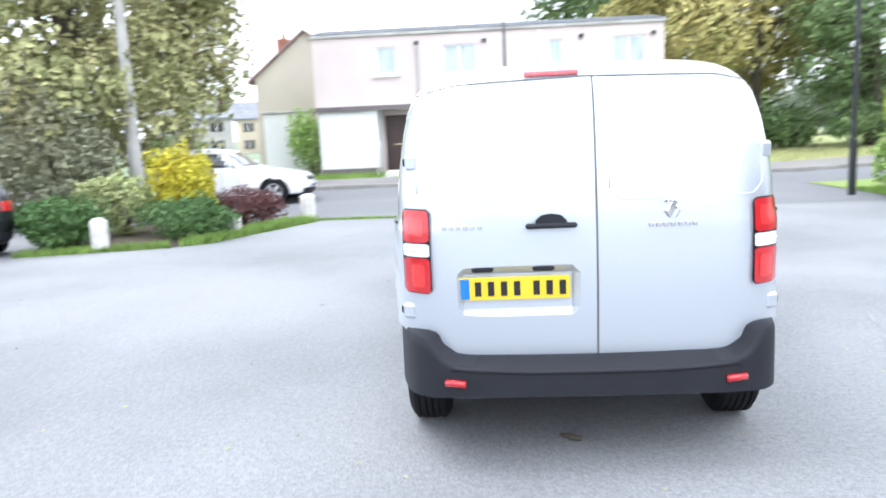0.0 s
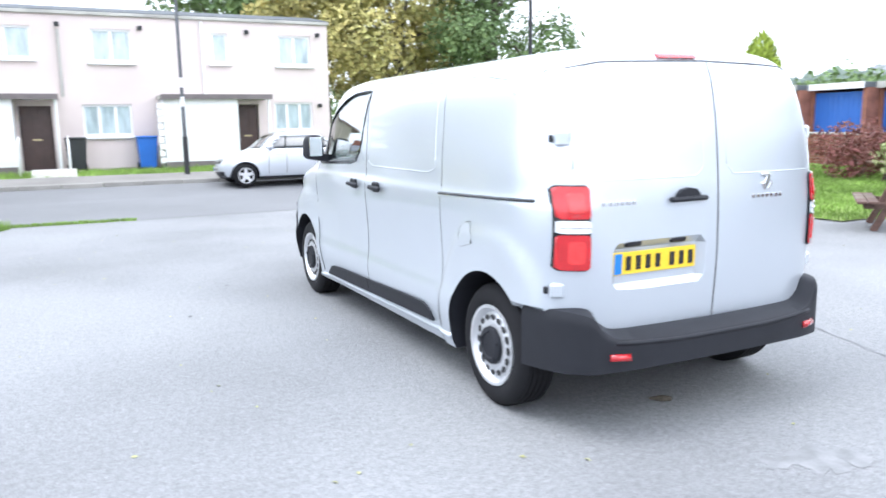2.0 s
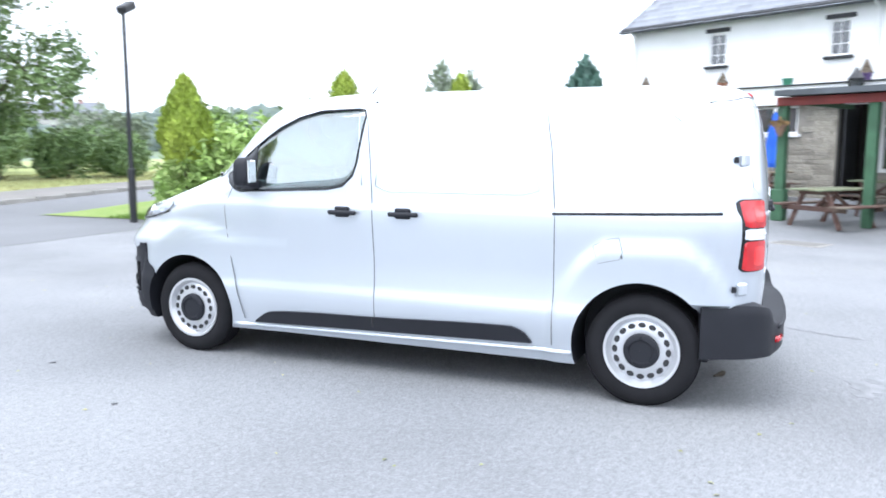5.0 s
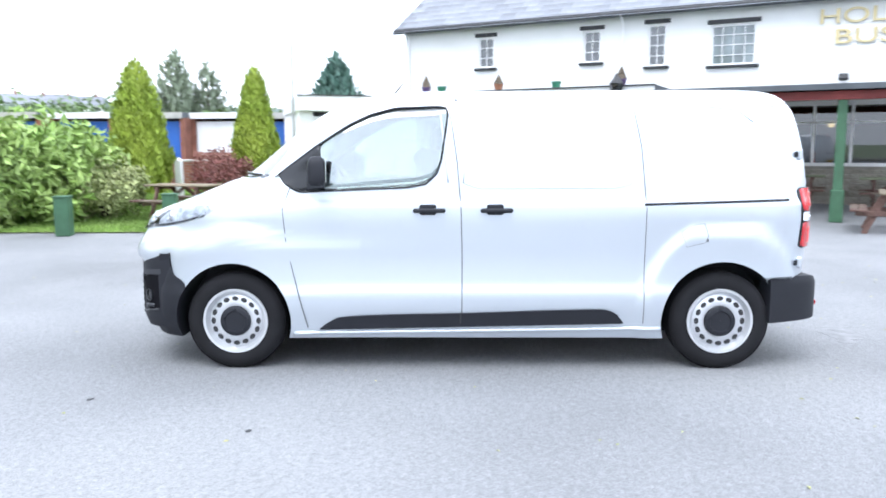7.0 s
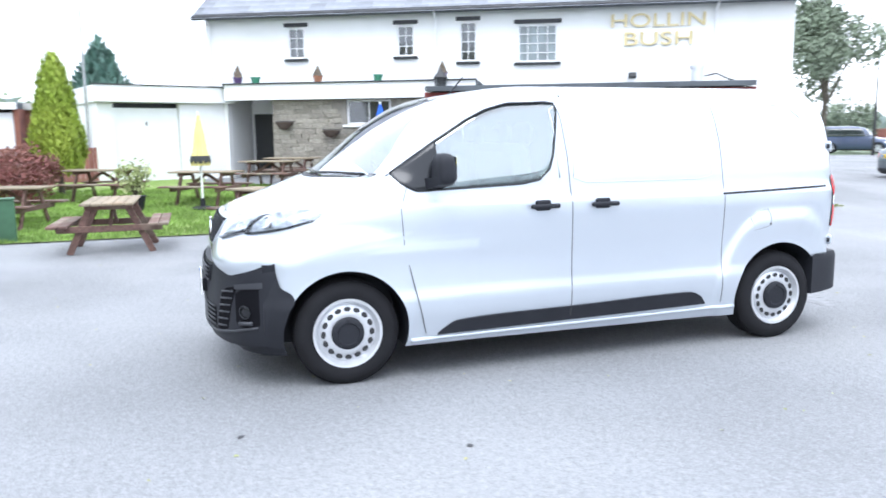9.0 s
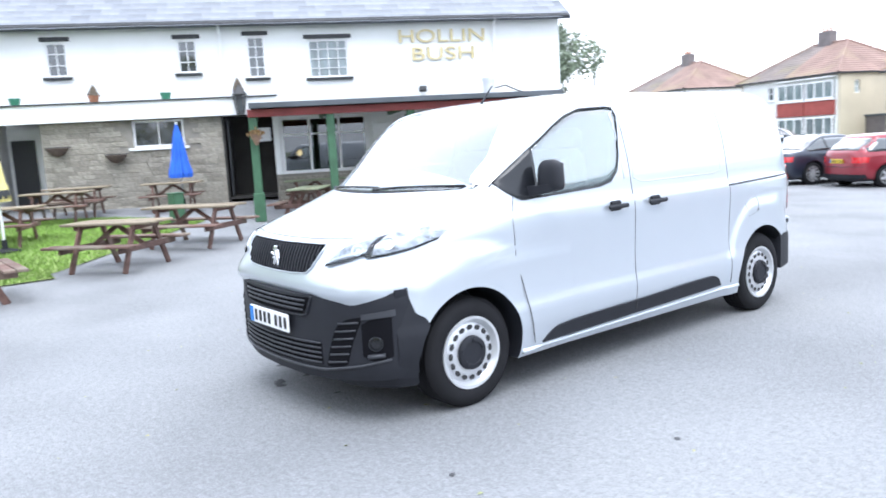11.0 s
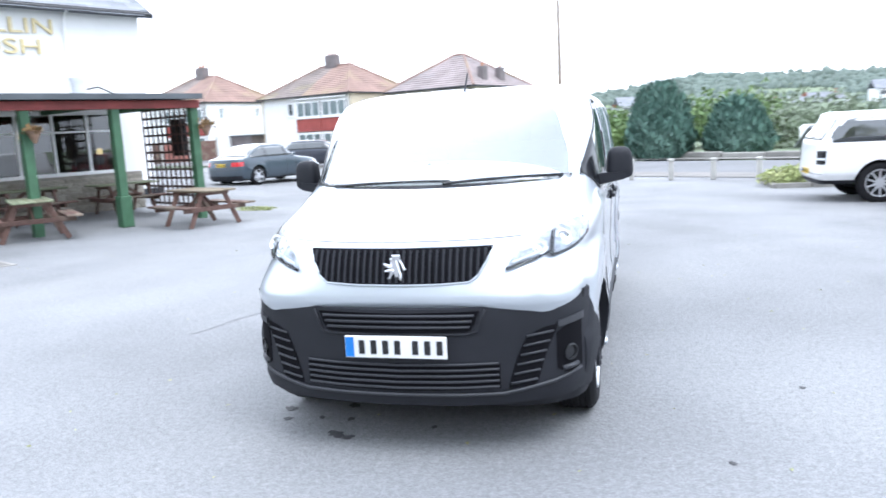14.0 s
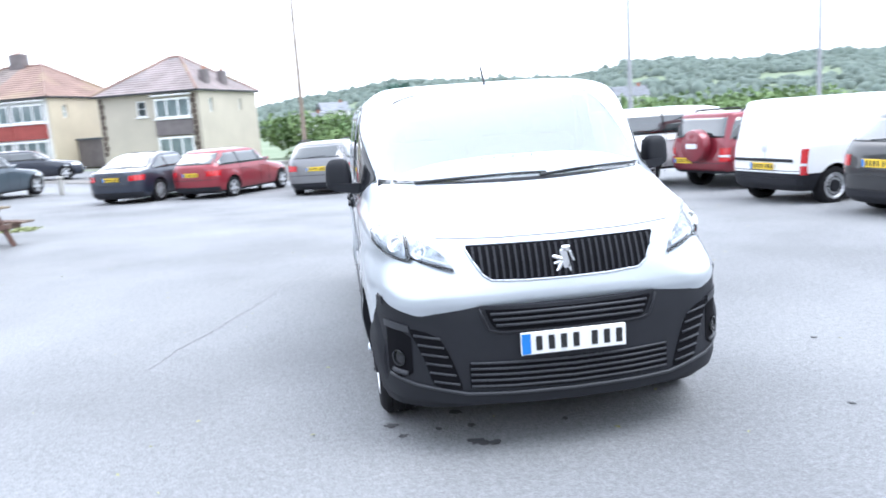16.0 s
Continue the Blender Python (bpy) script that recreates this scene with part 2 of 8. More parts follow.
class M:
    """A mesh in the making: vertices and faces, gathered piece by piece."""

    def __init__(self):
        self.v, self.f = [], []

    def add(self, vs, fs):
        k = len(self.v)
        self.v += [tuple(p) for p in vs]
        self.f += [tuple(i + k for i in f) for f in fs]
        return self

    def box(self, c, s, rz=0.0, ch=0.0, rot=None):
        """A box with its edges chamfered by ch."""
        hx, hy, hz = (k / 2 for k in s)
        r = rot or Matrix.Rotation(radians(rz), 3, "Z")
        if ch <= 0:
            vs = [Vector((x, y, z)) for x in (-hx, hx) for y in (-hy, hy) for z in (-hz, hz)]
            fs = [(0, 1, 3, 2), (4, 6, 7, 5), (0, 4, 5, 1), (2, 3, 7, 6), (0, 2, 6, 4), (1, 5, 7, 3)]
        else:
            ch = min(ch, hx * 0.9, hy * 0.9, hz * 0.9)
            vs, idx = [], {}
            for sx in (-1, 1):
                for sy in (-1, 1):
                    for sz in (-1, 1):
                        for ax in range(3):
                            p = [sx * (hx - ch), sy * (hy - ch), sz * (hz - ch)]
                            p[ax] += (sx, sy, sz)[ax] * ch
                            idx[sx, sy, sz, ax] = len(vs)
                            vs.append(Vector(p))
            fs = []
            for ax in range(3):
                o = [k for k in range(3) if k != ax]
                for sg in (-1, 1):
                    loop = []
                    for a, b in ((-1, -1), (1, -1), (1, 1), (-1, 1)):
                        k = [0, 0, 0]
                        k[ax], k[o[0]], k[o[1]] = sg, a, b
                        loop.append(idx[(*k, ax)])
                    fs.append(loop if (sg > 0) == (ax != 1) else loop[::-1])
            for a in range(3):
                for b in range(a + 1, 3):
                    c3 = 3 - a - b
                    for sa in (-1, 1):
                        for sb in (-1, 1):
                            q = []
                            for sc, ax in ((-1, a), (1, a), (1, b), (-1, b)):
                                k = [0, 0, 0]
                                k[a], k[b], k[c3] = sa, sb, sc
                                q.append(idx[(*k, ax)])
                            fs.append(q)
            for sx in (-1, 1):
                for sy in (-1, 1):
                    for sz in (-1, 1):
                        fs.append([idx[sx, sy, sz, ax] for ax in range(3)])
        c = Vector(c)
        return self.add([c + r @ p for p in vs], fs)

    def tube(self, pts, rad, n=8, cap=True):
        """A round bar along points; rad may be one radius or one for each point."""
        pts = [Vector(p) for p in pts]
        rads = rad if isinstance(rad, (list, tuple)) else [rad] * len(pts)
        k, up = len(self.v), None
        for i, p in enumerate(pts):
            t = (pts[min(i + 1, len(pts) - 1)] - pts[max(i - 1, 0)]).normalized()
            if up is None:
                up = t.orthogonal().normalized()
            up = (up - t * up.dot(t)).normalized()
            sd = t.cross(up)
            self.v += [tuple(p + rads[i] * (math.cos(2 * math.pi * j / n) * up + math.sin(2 * math.pi * j / n) * sd)) for j in range(n)]
        for i in range(len(pts) - 1):
            for j in range(n):
                a, b = k + i * n + j, k + i * n + (j + 1) % n
                self.f.append((a, b, b + n, a + n))
        if cap:
            self.f.append(tuple(range(k + n - 1, k - 1, -1)))
            e = k + (len(pts) - 1) * n
            self.f.append(tuple(range(e, e + n)))
        return self

    def lathe(self, prof, n=32, m=None, closed=False):
        """A body of revolution round z: prof holds (radius, height)."""
        m = m or Matrix.Identity(4)
        k = len(self.v)
        for r, h in prof:
            self.v += [tuple(m @ Vector((r * math.cos(2 * math.pi * j / n), r * math.sin(2 * math.pi * j / n), h))) for j in range(n)]
        rows = len(prof)
        for i in range(rows if closed else rows - 1):
            for j in range(n):
                a, b = k + i * n + j, k + i * n + (j + 1) % n
                c, d = k + ((i + 1) % rows) * n + (j + 1) % n, k + ((i + 1) % rows) * n + j
                self.f.append((a, b, c, d))
        return self

    def grid(self, rows):
        k, w = len(self.v), len(rows[0])
        for r in rows:
            self.v += [tuple(p) for p in r]
        for i in range(len(rows) - 1):
            for j in range(w - 1):
                a = k + i * w + j
                self.f.append((a, a + 1, a + w + 1, a + w))
        return self

    def prism(self, poly, axis, a, b):
        """A flat outline of two coordinates pushed from a to b along the third axis."""
        n, k = len(poly), len(self.v)
        for h in (a, b):
            for p in poly:
                q = list(p)
                q.insert(axis, h)
                self.v.append(tuple(q))
        self.f.append(tuple(range(k, k + n)))
        self.f.append(tuple(range(k + 2 * n - 1, k + n - 1, -1)))
        for i in range(n):
            j = (i + 1) % n
            self.f.append((k + i, k + n + i, k + n + j, k + j))
        return self

    def move(self, m):
        self.v = [tuple(m @ Vector(p)) for p in self.v]
        return self

    def mesh(self, name, material, smooth=False, tidy=True):
        me = bpy.data.meshes.new(name)
        me.from_pydata(self.v, [], self.f)
        if tidy:
            bm = bmesh.new()
            bm.from_mesh(me)
            if len(bm.verts) < 4000:
                bmesh.ops.remove_doubles(bm, verts=bm.verts, dist=0.00005)
            bmesh.ops.recalc_face_normals(bm, faces=bm.faces)
            bm.to_mesh(me)
            bm.free()
        for one in material if isinstance(material, (list, tuple)) else [material]:
            me.materials.append(one)
        if smooth:
            me.shade_smooth()
            if smooth is not True:
                me.set_sharp_from_angle(angle=radians(smooth))
        return me

    def part(self, name, material, parent=None, label="", smooth=False, tidy=True):
        ob = new(name, self.mesh(name, material, smooth, tidy))
        if parent:
            ob.parent = parent
        if label:
            tagged(ob, label)
        return ob


def thing(name, label, category, m=None, group="", kind=""):
    ob = new(name)
    ob.empty_display_size = 0.2
    if m is not None:
        ob.matrix_basis = m
    return tagged(ob, label, category, group, kind)


def rel(x, y):
    """The height of the ground: level by the van, rising to the pub and the terrace, falling to the far road."""
    hx = 0.045 * np.maximum(0, x - 8.0)
    hy = 0.06 * np.maximum(0, y - 13.0)
    up = 0.45 * np.tanh((hx + hy) / 0.45)
    out = -0.5 * x - 0.87 * y
    down = 0.3 * np.tanh(0.1 * np.maximum(0, out - 4)) + 0.7 * np.tanh(0.04 * np.maximum(0, out - 26))
    return float(up - down) if np.ndim(x) == 0 else up - down



def sheet(name, corners, dz, material, label, cat="", n=24, kind="structure", k=None):
    """A ground surface between four corners, laid on the ground's relief."""
    a, b, c, d = (Vector((*p, 0)) for p in corners)
    rows = []
    for i in range(n + 1):
        l, r = a.lerp(d, i / n), b.lerp(c, i / n)
        row = [l.lerp(r, j / n) for j in range(n + 1)]
        rows.append([(p.x, p.y, rel(p.x, p.y) + dz) for p in row])
    ob = M().grid(rows).part(name, material, smooth=True)
    return tagged(ob, label, cat or name, kind=kind)


# ---- ground ----
far = M()
us = np.concatenate([-np.geomspace(1500, 40, 14), np.linspace(-36, 36, 37), np.geomspace(40, 1500, 14)])
far.grid([[(x, y, rel(x, y) - 0.06) for x in us] for y in us])
tagged(far.part("ground", FIELD, smooth=True), "rough green and straw-coloured open land to the horizon", "ground", kind="structure")
sheet("car_park", [(-24, -20), (30, -36), (30, 8.6), (-24, 8.6)], 0.0, ASPHALT, "worn pale grey tarmac car park", "car park", 60)
sheet("road", [(-60, 8.6), (60, 8.6), (60, 15.2), (-60, 15.2)], 0.004, ROAD, "grey tarmac side road", "road", 60)
sheet("pavement", [(-60, 15.33), (60, 15.33), (60, 17.0), (-60, 17.0)], 0.1, PAVING, "tarmac footpath beside the road", "pavement", 60)


# ---- vehicles ----
class Shell:
    """A vehicle's skin: level slices with a front and a rear reach, a half width and rounded corners."""

    def __init__(self, front, rear, width, pf, pr, y0f, y0r, flares=()):
        self.yf, self.yr, self.B = pch(*zip(*front)), pch(*zip(*rear)), pch(*zip(*width))
        self.pf, self.pr, self.y0f, self.y0r, self.flares = pch(*zip(*pf)), pch(*zip(*pr)), y0f, y0r, flares

    def _y0(self, z):
        return np.minimum(self.y0f, self.yf(z) - 0.15), np.maximum(self.y0r, self.yr(z) + 0.1)

    def side(self, y, z):
        """The half width at a length and a height."""
        y, z = np.broadcast_arrays(np.asarray(y, float), np.asarray(z, float))
        a, b = self._y0(z)
        u = np.clip((y - a) / (self.yf(z) - a), 0, 1)
        w = np.clip((b - y) / (b - self.yr(z)), 0, 1)
        pf, pr = self.pf(z), self.pr(z)
        x = self.B(z) * (1 - u**pf) ** (1 / pf) * (1 - w**pr) ** (1 / pr)
        for yc, zc, r, h in self.flares:
            d = np.hypot((y - yc) / 0.82, z - zc)
            t = np.clip((r - d) / 0.075, 0, 1)
            x = x + h * t * t * (3 - 2 * t)
        return x

    def front(self, x, z):
        a, _ = self._y0(z)
        p = self.pf(z)
        return a + (self.yf(z) - a) * (1 - np.clip(np.abs(x) / self.B(z), 0, 1) ** p) ** (1 / p)

    def rear(self, x, z):
        _, b = self._y0(z)
        p = self.pr(z)
        return b - (b - self.yr(z)) * (1 - np.clip(np.abs(x) / self.B(z), 0, 1) ** p) ** (1 / p)

    def skin(self, zs, ns=60, inset=0.0, cut=None):
        """The closed skin as a mesh in the making."""
        m, rows = M(), []
        for z in zs:
            a, b = (float(k) for k in self._y0(z))
            p, q, w = float(self.pf(z)), float(self.pr(z)), float(self.B(z))
            yf, yr = float(self.yf(z)), float(self.yr(z))
            half = []
            for t in np.linspace(0, math.pi / 2, 18):
                half.append((w * max(math.sin(t), 0) ** (2 / q), b - (b - yr) * max(math.cos(t), 0) ** (2 / q)))
            half += [(w, y) for y in np.linspace(b, a, ns)[1:-1]]
            for t in np.linspace(0, math.pi / 2, 26):
                half.append((w * max(math.cos(t), 0) ** (2 / p), a + (yf - a) * max(math.sin(t), 0) ** (2 / p)))
            out = []
            for x, y in half:
                for yc, zc, r, h in self.flares:
                    t = min(1, max(0, (r - math.hypot((y - yc) / 0.82, z - zc)) / 0.075))
                    if x > 0.5 * w:
                        x += h * t * t * (3 - 2 * t)
                out.append((x, y))
            loop = out + [(-x, y) for x, y in out[-2:0:-1]]
            rows.append([(x * (1 - inset / max(w, 0.2)), y if not cut else min(max(y, cut[0]), cut[1]), z) for x, y in loop])
        k = len(rows[0])
        for r in rows:
            m.v += r
        for i in range(len(rows) - 1):
            for j in range(k):
                m.f.append((i * k + j, i * k + (j + 1) % k, (i + 1) * k + (j + 1) % k, (i + 1) * k + j))
        m.f.append(tuple(range(k - 1, -1, -1)))
        e = (len(rows) - 1) * k
        m.f.append(tuple(range(e, e + k)))
        return m

    def patch(self, face, a, lo, hi, off=0.004, thick=0.012, na=16, nb=8, swap=False, sx=-1):
        """A panel that follows the skin. face: side, front or rear; a: its range along; lo and hi: its edges as knots (a, b).
        swap: a is the height and lo, hi the edges across. sx: which side, -1 the left."""
        flo, fhi = pch(*zip(*lo)), pch(*zip(*hi))
        outer, inner = [], []
        for s in np.linspace(a[0], a[1], na + 1):
            ro, ri = [], []
            for t in np.linspace(float(flo(s)), float(fhi(s)), nb + 1):
                u, z = (t, s) if swap else (s, t)
                for row, o in ((ro, off), (ri, off - thick)):
                    if face == "side":
                        row.append((sx * (float(self.side(u, z)) + o), u, z))
                    elif face == "front":
                        row.append((u, float(self.front(u, z)) + o, z))
                    else:
                        row.append((u, float(self.rear(u, z)) - o, z))
            outer.append(ro)
            inner.append(ri)
        m = M().grid(outer).grid(inner)
        w, n0 = nb + 1, (na + 1) * (nb + 1)
        ring = [j for j in range(w)] + [i * w + nb for i in range(1, na + 1)] + [na * w + j for j in range(nb - 1, -1, -1)] + [i * w for i in range(na - 1, 0, -1)]
        for i, p in enumerate(ring):
            q = ring[(i + 1) % len(ring)]
            m.f.append((p, q, q + n0, p + n0))
        return m

    def line(self, face, pts, rad=0.004, off=0.0, sx=-1, closed=False, n=6):
        """A thin bar along the skin through knots (along, height)."""
        if closed:
            pts = list(pts) + [pts[0]]
        out = []
        for (a, b), (c, d) in zip(pts, pts[1:]):
            k = max(2, int(math.hypot(c - a, d - b) / 0.06))
            for i in range(k):
                u, z = a + (c - a) * i / k, b + (d - b) * i / k
                out.append((u, z))
        out.append(pts[-1])
        p3 = []
        for u, z in out:
            if face == "side":
                p3.append((sx * (float(self.side(u, z)) + off), u, z))
            elif face == "front":
                p3.append((u, float(self.front(u, z)) + off, z))
            else:
                p3.append((u, float(self.rear(u, z)) - off, z))
        return M().tube(p3, rad, n)


def carve(ob, cutters):
    """Cuts solids out of a solid, for good."""
    mods = []
    for c in cutters:
        mod = ob.modifiers.new("cut", "BOOLEAN")
        mod.operation, mod.solver, mod.object = "DIFFERENCE", "EXACT", c
    dg = bpy.context.evaluated_depsgraph_get()
    me = bpy.data.meshes.new_from_object(ob.evaluated_get(dg))
    ob.modifiers.clear()
    ob.data = me
    for c in cutters:
        bpy.data.objects.remove(c)
    return ob


def plate(parent, m, back, w=0.52, h=0.111, chars=((0.02, 4), (0.29, 3))):
    """A number plate with its blue band; the characters are plain bars."""
    pl = M().box((0, 0, 0), (w, 0.012, h), ch=0.004).move(m).part("number_plate", back, parent)
    M().box((-w / 2 + 0.026, -0.0075, 0), (0.044, 0.004, h - 0.012)).move(m).part("blue_band", PLATE_B, pl)
    x = -w / 2 + 0.066
    for k in range(7):
        M().box((x + 0.023, -0.0075, 0), (0.03, 0.003, h * 0.62)).move(m).part("character_bar", INK, pl)
        x += 0.061 + (0.03 if k == 3 else 0)
    return pl


def tyre_mesh(r, w, rim):
    prof = [(rim, -w / 2 + 0.01), (rim + 0.012, -w / 2), (r - 0.05, -w / 2 - 0.004), (r - 0.02, -w / 2 + 0.012), (r - 0.004, -w / 2 + 0.035)]
    for k in range(5):
        y = -w / 2 + 0.04 + (w - 0.08) * k / 4
        prof += [(r, y - 0.011), (r, y + 0.011)]
        if k < 4:
            prof += [(r - 0.008, y + 0.013), (r - 0.008, y + (w - 0.08) / 4 - 0.013)]
    prof += [(r - 0.004, w / 2 - 0.035), (r - 0.02, w / 2 - 0.012), (r - 0.05, w / 2 + 0.004), (rim + 0.012, w / 2), (rim, w / 2 - 0.01)]
    return M().lathe(prof, 48, closed=True)


def wheel(parent, x, y, r=0.335, w=0.215, rim=0.205, style="steel", steer=0.0):
    """A wheel on the left (x < 0) or the right; its outer face looks outwards."""
    sg = -1 if x < 0 else 1
    m = Matrix.Translation((x, y, r)) @ Matrix.Rotation(radians(steer), 4, "Z") @ Matrix.Rotation(radians(90 * sg), 4, "Y")
    wh = tyre_mesh(r, w, rim).move(m).part("tyre", RUBBER, parent, smooth=40)
    o = w / 2
    if style == "steel":
        prof = [(rim + 0.006, o - 0.004), (rim + 0.004, o + 0.004), (rim - 0.012, o + 0.002), (rim - 0.02, o - 0.012), (rim - 0.035, o - 0.03), (rim - 0.045, o - 0.022), (0.112, o - 0.006), (0.1, o - 0.012), (0.0, o - 0.014)]
        rm = M().lathe(prof, 48).move(m).part("rim", STEEL, wh, smooth=50)
        rb = rim - 0.062
        for k in range(16):
            a = 2 * math.pi * k / 16
            hm = m @ Matrix.Translation((rb * math.cos(a), rb * math.sin(a), o - 0.0125)) @ Matrix.Rotation(a, 4, "Z")
            M().lathe([(0.0, 0.002), (0.0155, 0.002), (0.017, 0.0)], 10, hm @ Matrix.Diagonal((0.95, 1.35, 1, 1))).part("rim_hole", SEAM, rm)
        cap = [(0.105, o - 0.013), (0.1, o + 0.012), (0.088, o + 0.018), (0.07, o + 0.019), (0.066, o + 0.012), (0.0, o + 0.013)]
        hub = M().lathe(cap, 32).move(m).part("hub_cap", PLASTIC, wh, smooth=40)
        for k in range(5):
            a = 2 * math.pi * k / 5
            M().lathe([(0.0, 0.006), (0.01, 0.006), (0.011, -0.002)], 8, m @ Matrix.Translation((0.083 * math.cos(a), 0.083 * math.sin(a), o + 0.017))).part("nut_cover", PLASTIC, hub)
    else:
        prof = [(rim + 0.006, o - 0.004), (rim, o + 0.004), (rim - 0.018, o), (rim - 0.022, o - 0.06), (0.05, o - 0.06), (0.0, o - 0.06)]
        M().lathe(prof, 36).move(m).part("rim", GLOSSBLACK, wh, smooth=50)
        sp = M()
        n = 5 if style == "five" else 10
        for k in range(n):
            a = 2 * math.pi * k / n
            rr = Matrix.Rotation(a, 4, "Z")
            wd = 0.055 if n == 5 else 0.026
            q = [rr @ Vector(p) for p in ((0.03, -wd * 0.8, o - 0.008), (rim - 0.012, -wd / 2, o - 0.004), (rim - 0.012, wd / 2, o - 0.004), (0.03, wd * 0.8, o - 0.008),
                                          (0.03, -wd * 0.8, o - 0.05), (rim - 0.012, -wd / 2, o - 0.03), (rim - 0.012, wd / 2, o - 0.03), (0.03, wd * 0.8, o - 0.05))]
            sp.add(q, [(0, 1, 2, 3), (4, 7, 6, 5), (0, 4, 5, 1), (1, 5, 6, 2), (2, 6, 7, 3), (3, 7, 4, 0)])
        sp.lathe([(0.062, o - 0.03), (0.058, o), (0.0, o + 0.002)], 20)
        sp.lathe([(rim + 0.006, o - 0.004), (rim + 0.003, o + 0.005), (rim - 0.014, o + 0.002), (rim - 0.02, o - 0.012)], 36)
        sp.move(m).part("spokes", STEEL, wh)
    return wh


# the panel van
VAN = thing("panel_van", "silver panel van with black bumpers and steel wheels", "van", pose(-0.02, 0.0, 0, 0, 0, 0.3))
vs = Shell(
    front=[(0.2, 2.25), (0.28, 2.28), (0.42, 2.32), (0.6, 2.33), (0.72, 2.35), (0.78, 2.39), (0.86, 2.375), (0.96, 2.345), (1.03, 2.312), (1.08, 2.235), (1.12, 2.13), (1.17, 2.0), (1.22, 1.88), (1.27, 1.755), (1.3, 1.67), (1.34, 1.61), (1.45, 1.465), (1.6, 1.265), (1.707, 1.09), (1.77, 0.965), (1.815, 0.85), (1.851, 0.7), (1.878, 0.48), (1.891, 0.3), (1.902, 0.05)],
    rear=[(0.2, -2.03), (0.33, -2.07), (0.37, -2.27), (0.42, -2.3), (0.6, -2.32), (0.9, -2.335), (1.1, -2.33), (1.4, -2.305), (1.65, -2.265), (1.78, -2.225), (1.842, -2.18), (1.878, -2.1), (1.891, -2.02), (1.902, -1.85)],
    width=[(0.2, 0.9), (0.26, 0.925), (0.34, 0.938), (0.46, 0.955), (0.52, 0.957), (0.6, 0.945), (0.72, 0.942), (0.9, 0.95), (1.05, 0.957), (1.12, 0.955), (1.17, 0.94), (1.3, 0.93), (1.5, 0.905), (1.65, 0.878), (1.745, 0.845), (1.806, 0.8), (1.851, 0.735), (1.878, 0.65), (1.892, 0.52), (1.902, 0.3)],
    pf=[(0.2, 6.0), (0.8, 5.8), (0.9, 4.6), (0.97, 4.0), (1.1, 3.8), (1.25, 3.0), (1.34, 2.7), (1.6, 2.9), (1.77, 3.2), (1.902, 3.2)],
    pr=[(0.2, 5.2), (0.8, 5.8), (1.25, 5.8), (1.7, 5.0), (1.902, 3.8)],
    y0f=0.75, y0r=-1.45,
    flares=((1.6, 0.335, 0.68, 0.022), (-1.675, 0.335, 0.71, 0.022)),
)
van_zs = np.concatenate([np.linspace(0.22, 1.0, 27), np.linspace(1.02, 1.34, 23), np.linspace(1.37, 1.77, 16), np.linspace(1.79, 1.87, 8), [1.878, 1.885, 1.892, 1.898, 1.902]])
body = vs.skin(van_zs, 70).part("body", [SILVER, PLASTIC, CABIN], VAN, smooth=True)
# behind the rear arch the skin draws in under the bumper
for v in body.data.vertices:
    if v.co.y < -1.96 and v.co.z < 0.625:
        v.co.x = math.copysign(min(abs(v.co.x), 0.885), v.co.x)
cuts = []
for wy, wr in ((1.6, 0.392), (-1.675, 0.4)):
    for sx in (-1, 1):
        c = M().lathe([(0.001, -0.25), (wr, -0.25), (wr, 0.25), (0.001, 0.25)], 56, closed=True, m=Matrix.Translation((sx * 0.85, wy, 0.345)) @ Matrix.Rotation(radians(90), 4, "Y"))
        cuts.append(c.part("cutter", PLASTIC))
# the cab's hollow and the openings of its windows
cab_zs = np.concatenate([np.linspace(0.75, 1.3, 8), np.linspace(1.33, 1.83, 14)])
cuts.append(vs.skin(cab_zs, 24, inset=0.06, cut=(0.0, 1.55)).part("cutter", PLASTIC))
SIDE_WIN = [(1.29, 1.325), (1.24, 1.268), (1.12, 1.213), (0.42, 1.24), (0.3, 1.262), (0.225, 1.33), (0.195, 1.42), (0.15, 1.72), (0.165, 1.762), (0.22, 1.77), (0.5, 1.76), (0.66, 1.718), (0.8, 1.652), (1.03, 1.508), (1.2, 1.39)]
side_cut = M().prism(SIDE_WIN, 0, -1.2, 1.2).part("cutter", PLASTIC)
scr = [(-0.805, 1.309), (0.805, 1.309), (0.79, 1.453), (0.717, 1.652), (0.64, 1.775), (0.5, 1.81), (-0.5, 1.81), (-0.64, 1.775), (-0.717, 1.652), (-0.79, 1.453)]
cm = M()
k = len(scr)
cm.v = [(x, float(vs.front(x, z)) + 0.3, z + 0.3) for x, z in scr] + [(x * 0.98, float(vs.front(x * 0.9, z)) - 0.22, z - 0.2) for x, z in scr]
cm.f = [tuple(range(k)), tuple(range(2 * k - 1, k - 1, -1))] + [(i, k + i, k + (i + 1) % k, (i + 1) % k) for i in range(k)]
cuts.append(cm.part("cutter", PLASTIC))
cuts.append(side_cut)
cuts.append(M().box((-0.349, -2.365, 0.834), (0.6, 0.14, 0.256), ch=0.045).part("cutter", SILVER))
carve(body, cuts)
